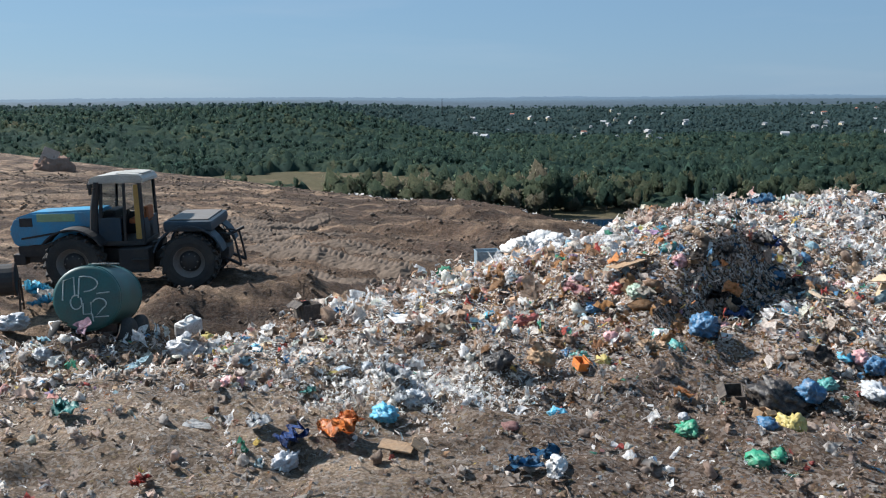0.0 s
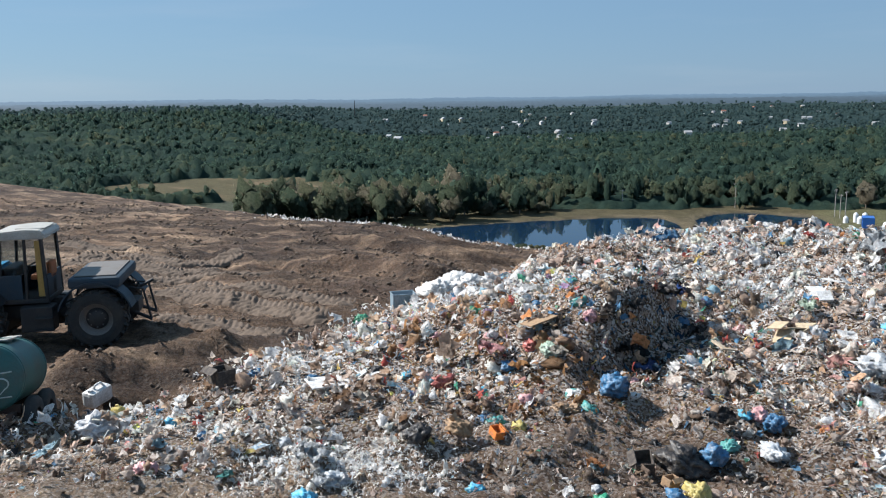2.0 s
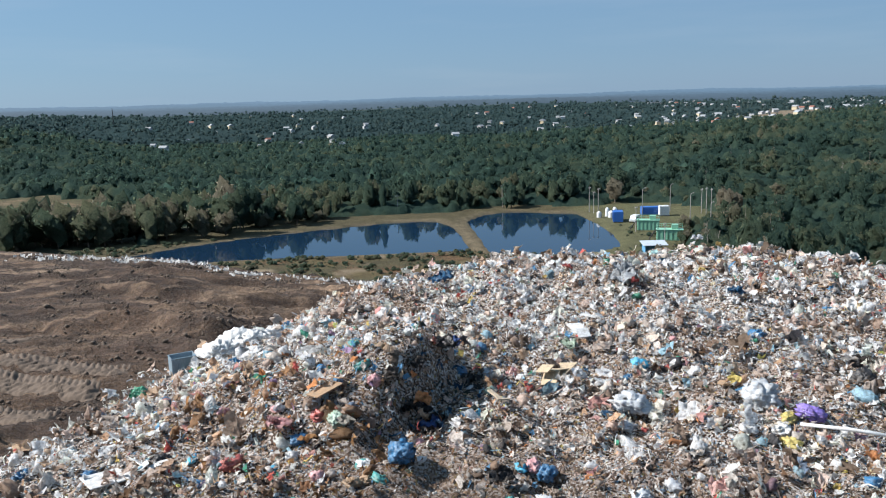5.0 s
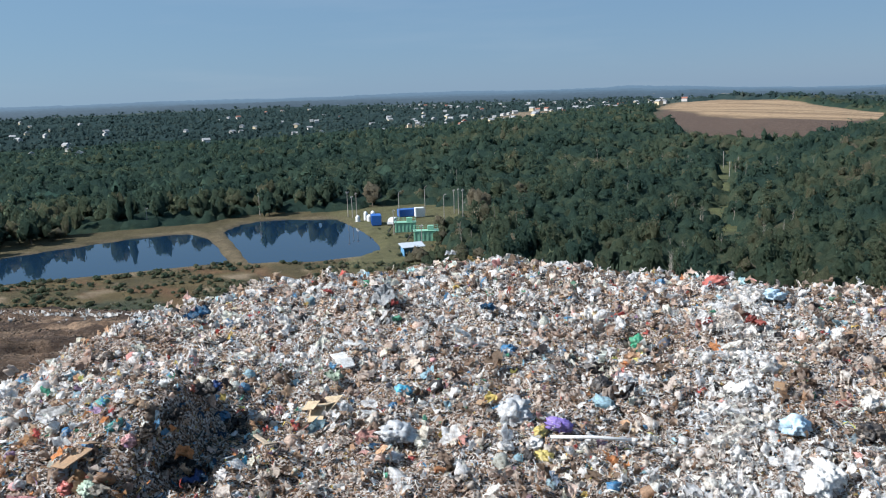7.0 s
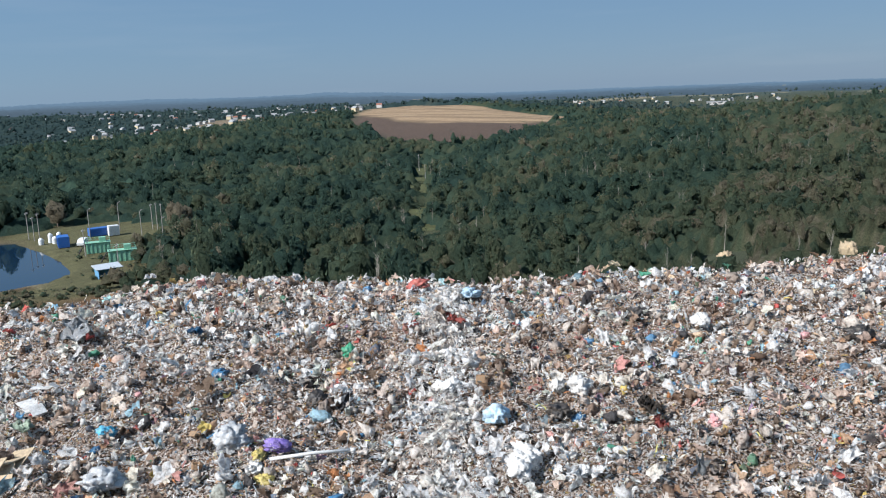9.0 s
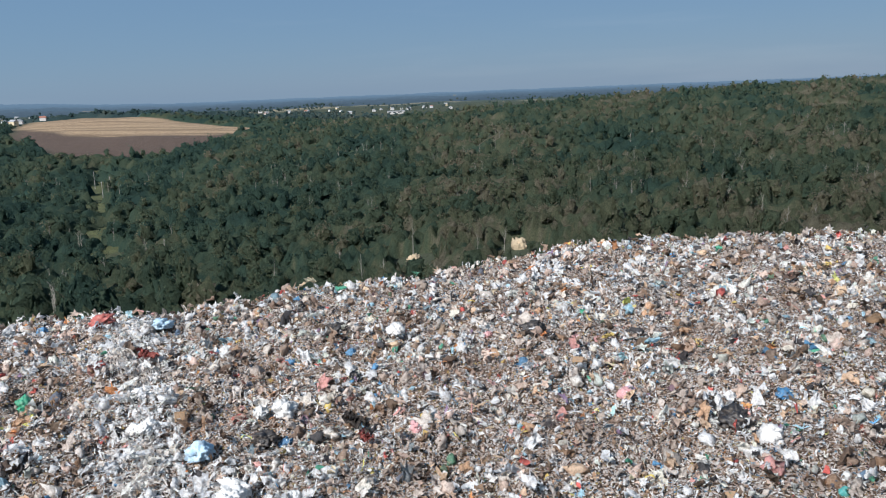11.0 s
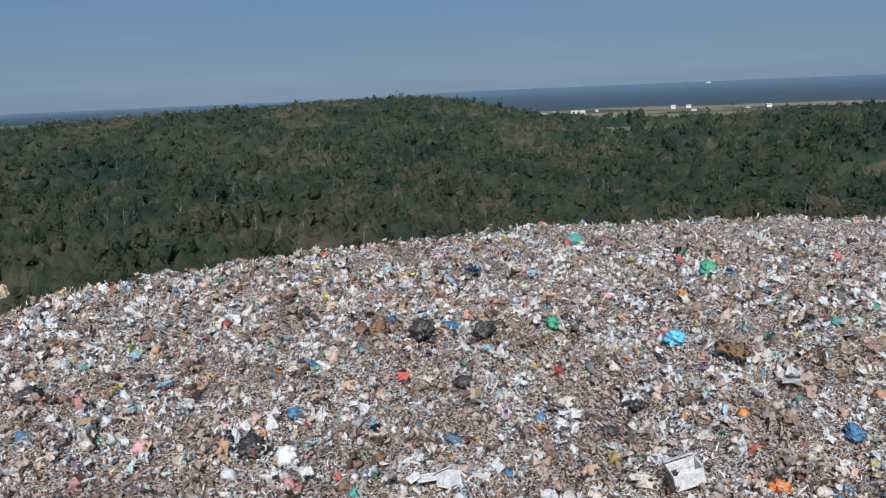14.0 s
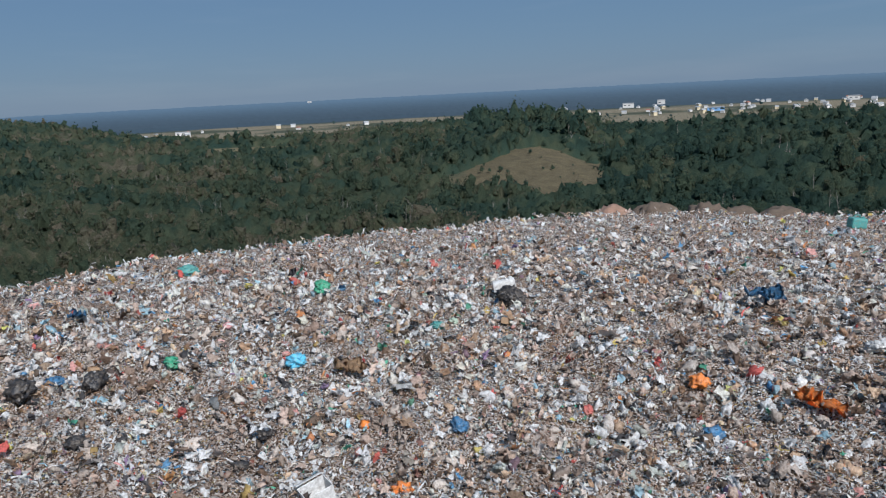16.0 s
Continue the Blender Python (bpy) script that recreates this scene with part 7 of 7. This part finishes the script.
# ---- houses of the villages ----
WALL_WHITE = worn("house_render", (0.56, 0.54, 0.51), 0.85, amount=0.15, scale=0.8, bump=0.05, vary=0.18)
WALL_CREAM = worn("house_cream", (0.6, 0.5, 0.33), 0.85, amount=0.15, scale=0.8, bump=0.05)
ROOF_RED = worn("roof_tiles", (0.3, 0.13, 0.09), 0.8, amount=0.2, scale=0.8)
ROOF_SLATE = worn("roof_slate", (0.34, 0.35, 0.36), 0.7, amount=0.2, scale=0.8)
WINDOW_DARK = worn("far_window", (0.06, 0.07, 0.08), 0.2, bump=0.0)


def house_kind(wall, roof, w, d, h, label):
    root = new("house")
    tagged(root, label, "house", "village houses")
    body = part("wall", box_bm(w, d, h, 0, 0, -1.0), wall, root)
    top = part("roof", prism([(-w / 2 - 0.4, h - 1.0), (0, h + 1.6), (w / 2 + 0.4, h - 1.0)], -d / 2 - 0.4, d / 2 + 0.4), roof, root)
    part("chimney", box_bm(0.6, 0.6, 1.6, w * 0.2, d * 0.2, h), roof, top)
    for s in (-1, 1):
        part("window", box_bm(1.2, 0.08, 1.2, 0.2 * w, s * d / 2, h * 0.35), WINDOW_DARK, body)
    return root


def build_villages():
    rng = np.random.RandomState(61)
    kinds = [house_kind(WALL_WHITE, ROOF_SLATE, 8, 10, 4.5, "white rendered house with a grey roof"),
             house_kind(WALL_WHITE, ROOF_RED, 9, 9, 5.0, "white rendered house with a red-brown roof"),
             house_kind(WALL_CREAM, ROOF_SLATE, 8, 9, 6.0, "cream two-storey house with a grey roof")]
    used = set()
    for n, a0, a1, r0, r1 in ((106, 36, 54, 760, 2200), (36, 24, 38, 850, 2300), (36, 2, 26, 700, 2000), (4, -16, 2, 2000, 2300), (22, 66, 80, 1500, 1900), (78, 146, 173, 1200, 1700), (10, 118, 136, 1300, 1550)):
        for a, u in zip(rng.uniform(a0, a1, n), rng.uniform(0, 1, n)):
            d = r0 * (r1 / r0) ** u
            x, y = polar(a, d)
            k = int(rng.choice(3, p=(0.66, 0.12, 0.22)))
            s = rng.uniform(0.42, 0.7) * (1.0 if d < 1100 else 1.2)
            m = pose(x, y, z_at(x, y) + 1.5, 0, 0, rng.uniform(0, 180)) @ Matrix.Scale(s, 4)
            if k in used:
                copy_thing(kinds[k], m).matrix_basis = m
            else:
                used.add(k)
                kinds[k].matrix_basis = m


build_villages()


def hall(a, d, w, dep, h, mat, label, turn=0):
    x, y = polar(a, d)
    root = empty("far_building", pose(x, y, z_at(x, y) - 1, 0, 0, turn), label, "building")
    part("wall", box_bm(w, dep, h), mat, root)
    part("roof", box_bm(w + 1, dep + 1, 1.0, 0, 0, h), ROOF_SLATE, root)
    for k in range(int(w / 8)):
        part("window", box_bm(4, 0.2, 1.6, -w / 2 + 4 + k * 8, -dep / 2, h * 0.55), WINDOW_DARK, root)


BLUE_HALL = worn("hall_blue", (0.2, 0.4, 0.7), 0.6, bump=0.0)
for a, d, w, h, mat, label in ((157.0, 1330, 40, 9, BLUE_HALL, "blue industrial hall in the far town"), (151.5, 1650, 34, 14, WALL_WHITE, "white block of flats in the far town"), (153.6, 1700, 24, 18, WALL_WHITE, "white block of flats in the far town"),
                               (165.0, 1600, 30, 12, WALL_WHITE, "white block of flats in the far town"), (147.0, 1500, 40, 8, WALL_WHITE, "long white shed on the plain"), (122.0, 1400, 36, 9, WALL_WHITE, "long white farm building on the plain"),
                               (130.3, 4200, 34, 20, WALL_WHITE, "white tower blocks far across the plain"), (76.0, 1450, 50, 8, WALL_WHITE, "long white farm building by the fields"), (35.5, 2100, 60, 9, WALL_WHITE, "long white building on the skyline")):
    hall(a, d, w * 0.6, 12, h * 0.65, mat, label, -a)

# ---- radio mast on the skyline ----
mx, my = polar(0.2, 1500)
mast = empty("radio_mast", pose(mx, my, z_at(mx, my)), "thin lattice radio mast on the far ridge", "mast")
for s in ((0, 0.9), (0.8, -0.45), (-0.8, -0.45)):
    part("leg", tube([(s[0], s[1], 0), (s[0] * 0.2, s[1] * 0.2, 34)], 0.22, 5), BLACK_STEEL, mast)
for k in range(8):
    part("brace", tube([(0.7 - 0.07 * k, -0.4, 4 * k), (-0.7 + 0.07 * k, -0.4, 4 * k + 4)], 0.12, 5), BLACK_STEEL, mast)


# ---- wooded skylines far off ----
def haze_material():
    """Far woods outshone by air: haze put into colour and glow, more the farther."""
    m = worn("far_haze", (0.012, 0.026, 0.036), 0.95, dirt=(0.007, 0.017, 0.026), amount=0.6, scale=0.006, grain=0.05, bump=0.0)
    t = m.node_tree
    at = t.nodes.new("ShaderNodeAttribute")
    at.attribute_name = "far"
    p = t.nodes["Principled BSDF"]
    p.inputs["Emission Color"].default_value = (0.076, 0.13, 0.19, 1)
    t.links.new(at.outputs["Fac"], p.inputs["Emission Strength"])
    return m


FAR_HAZE = haze_material()


def far_woods(name, az0, az1, r0, bumps, seed, label):
    """A sheet of far woodland that lies over the land out to the skyline, open where fields lie."""
    rng = np.random.RandomState(seed)
    azs, rs = np.arange(az0, az1, 0.16), np.geomspace(r0, 4750, 30)
    A, R = np.meshgrid(np.radians(azs), rs)
    X, Y = R * np.sin(A), R * np.cos(A)
    ends = smooth(0, 6, azs - az0) * smooth(0, 6, az1 - azs)
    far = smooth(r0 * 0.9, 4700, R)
    lift = 3.5 + bumps * far * (0.5 + 0.5 * waves(X, Y, 1100, seed)) * (1 - 0.8 * smooth(48, 64, np.degrees(A))) + rng.uniform(0, 3.5, X.shape)
    fields = (waves(X * 0.5, Y, 700, 51) > 0.35) & (np.degrees(A) > 46) & (np.degrees(A) < 104) & (R > r0 * 1.03) & (R < 4200)
    fields[0] = True
    Z = land(X, Y) - 1 + (lift + 1) * ends[None] * ~fields
    na, nr = len(azs), len(rs)
    i, j = np.meshgrid(np.arange(nr - 1), np.arange(na - 1), indexing="ij")
    k = (i * na + j).ravel()
    F = np.stack([k, k + 1, k + na + 1, k + na], -1)[:, ::-1]
    F = F[~fields.ravel()[F].all(1)]
    V = np.stack([X, Y, Z], -1).reshape(-1, 3)
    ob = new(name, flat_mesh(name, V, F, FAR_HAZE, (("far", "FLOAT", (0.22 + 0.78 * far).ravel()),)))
    tagged(ob, label, "backdrop", kind="structure")


far_woods("backdrop_plain", 104, 186, 1660, 2.0, 3, "forest across the plain, tinted dark blue-green by haze")
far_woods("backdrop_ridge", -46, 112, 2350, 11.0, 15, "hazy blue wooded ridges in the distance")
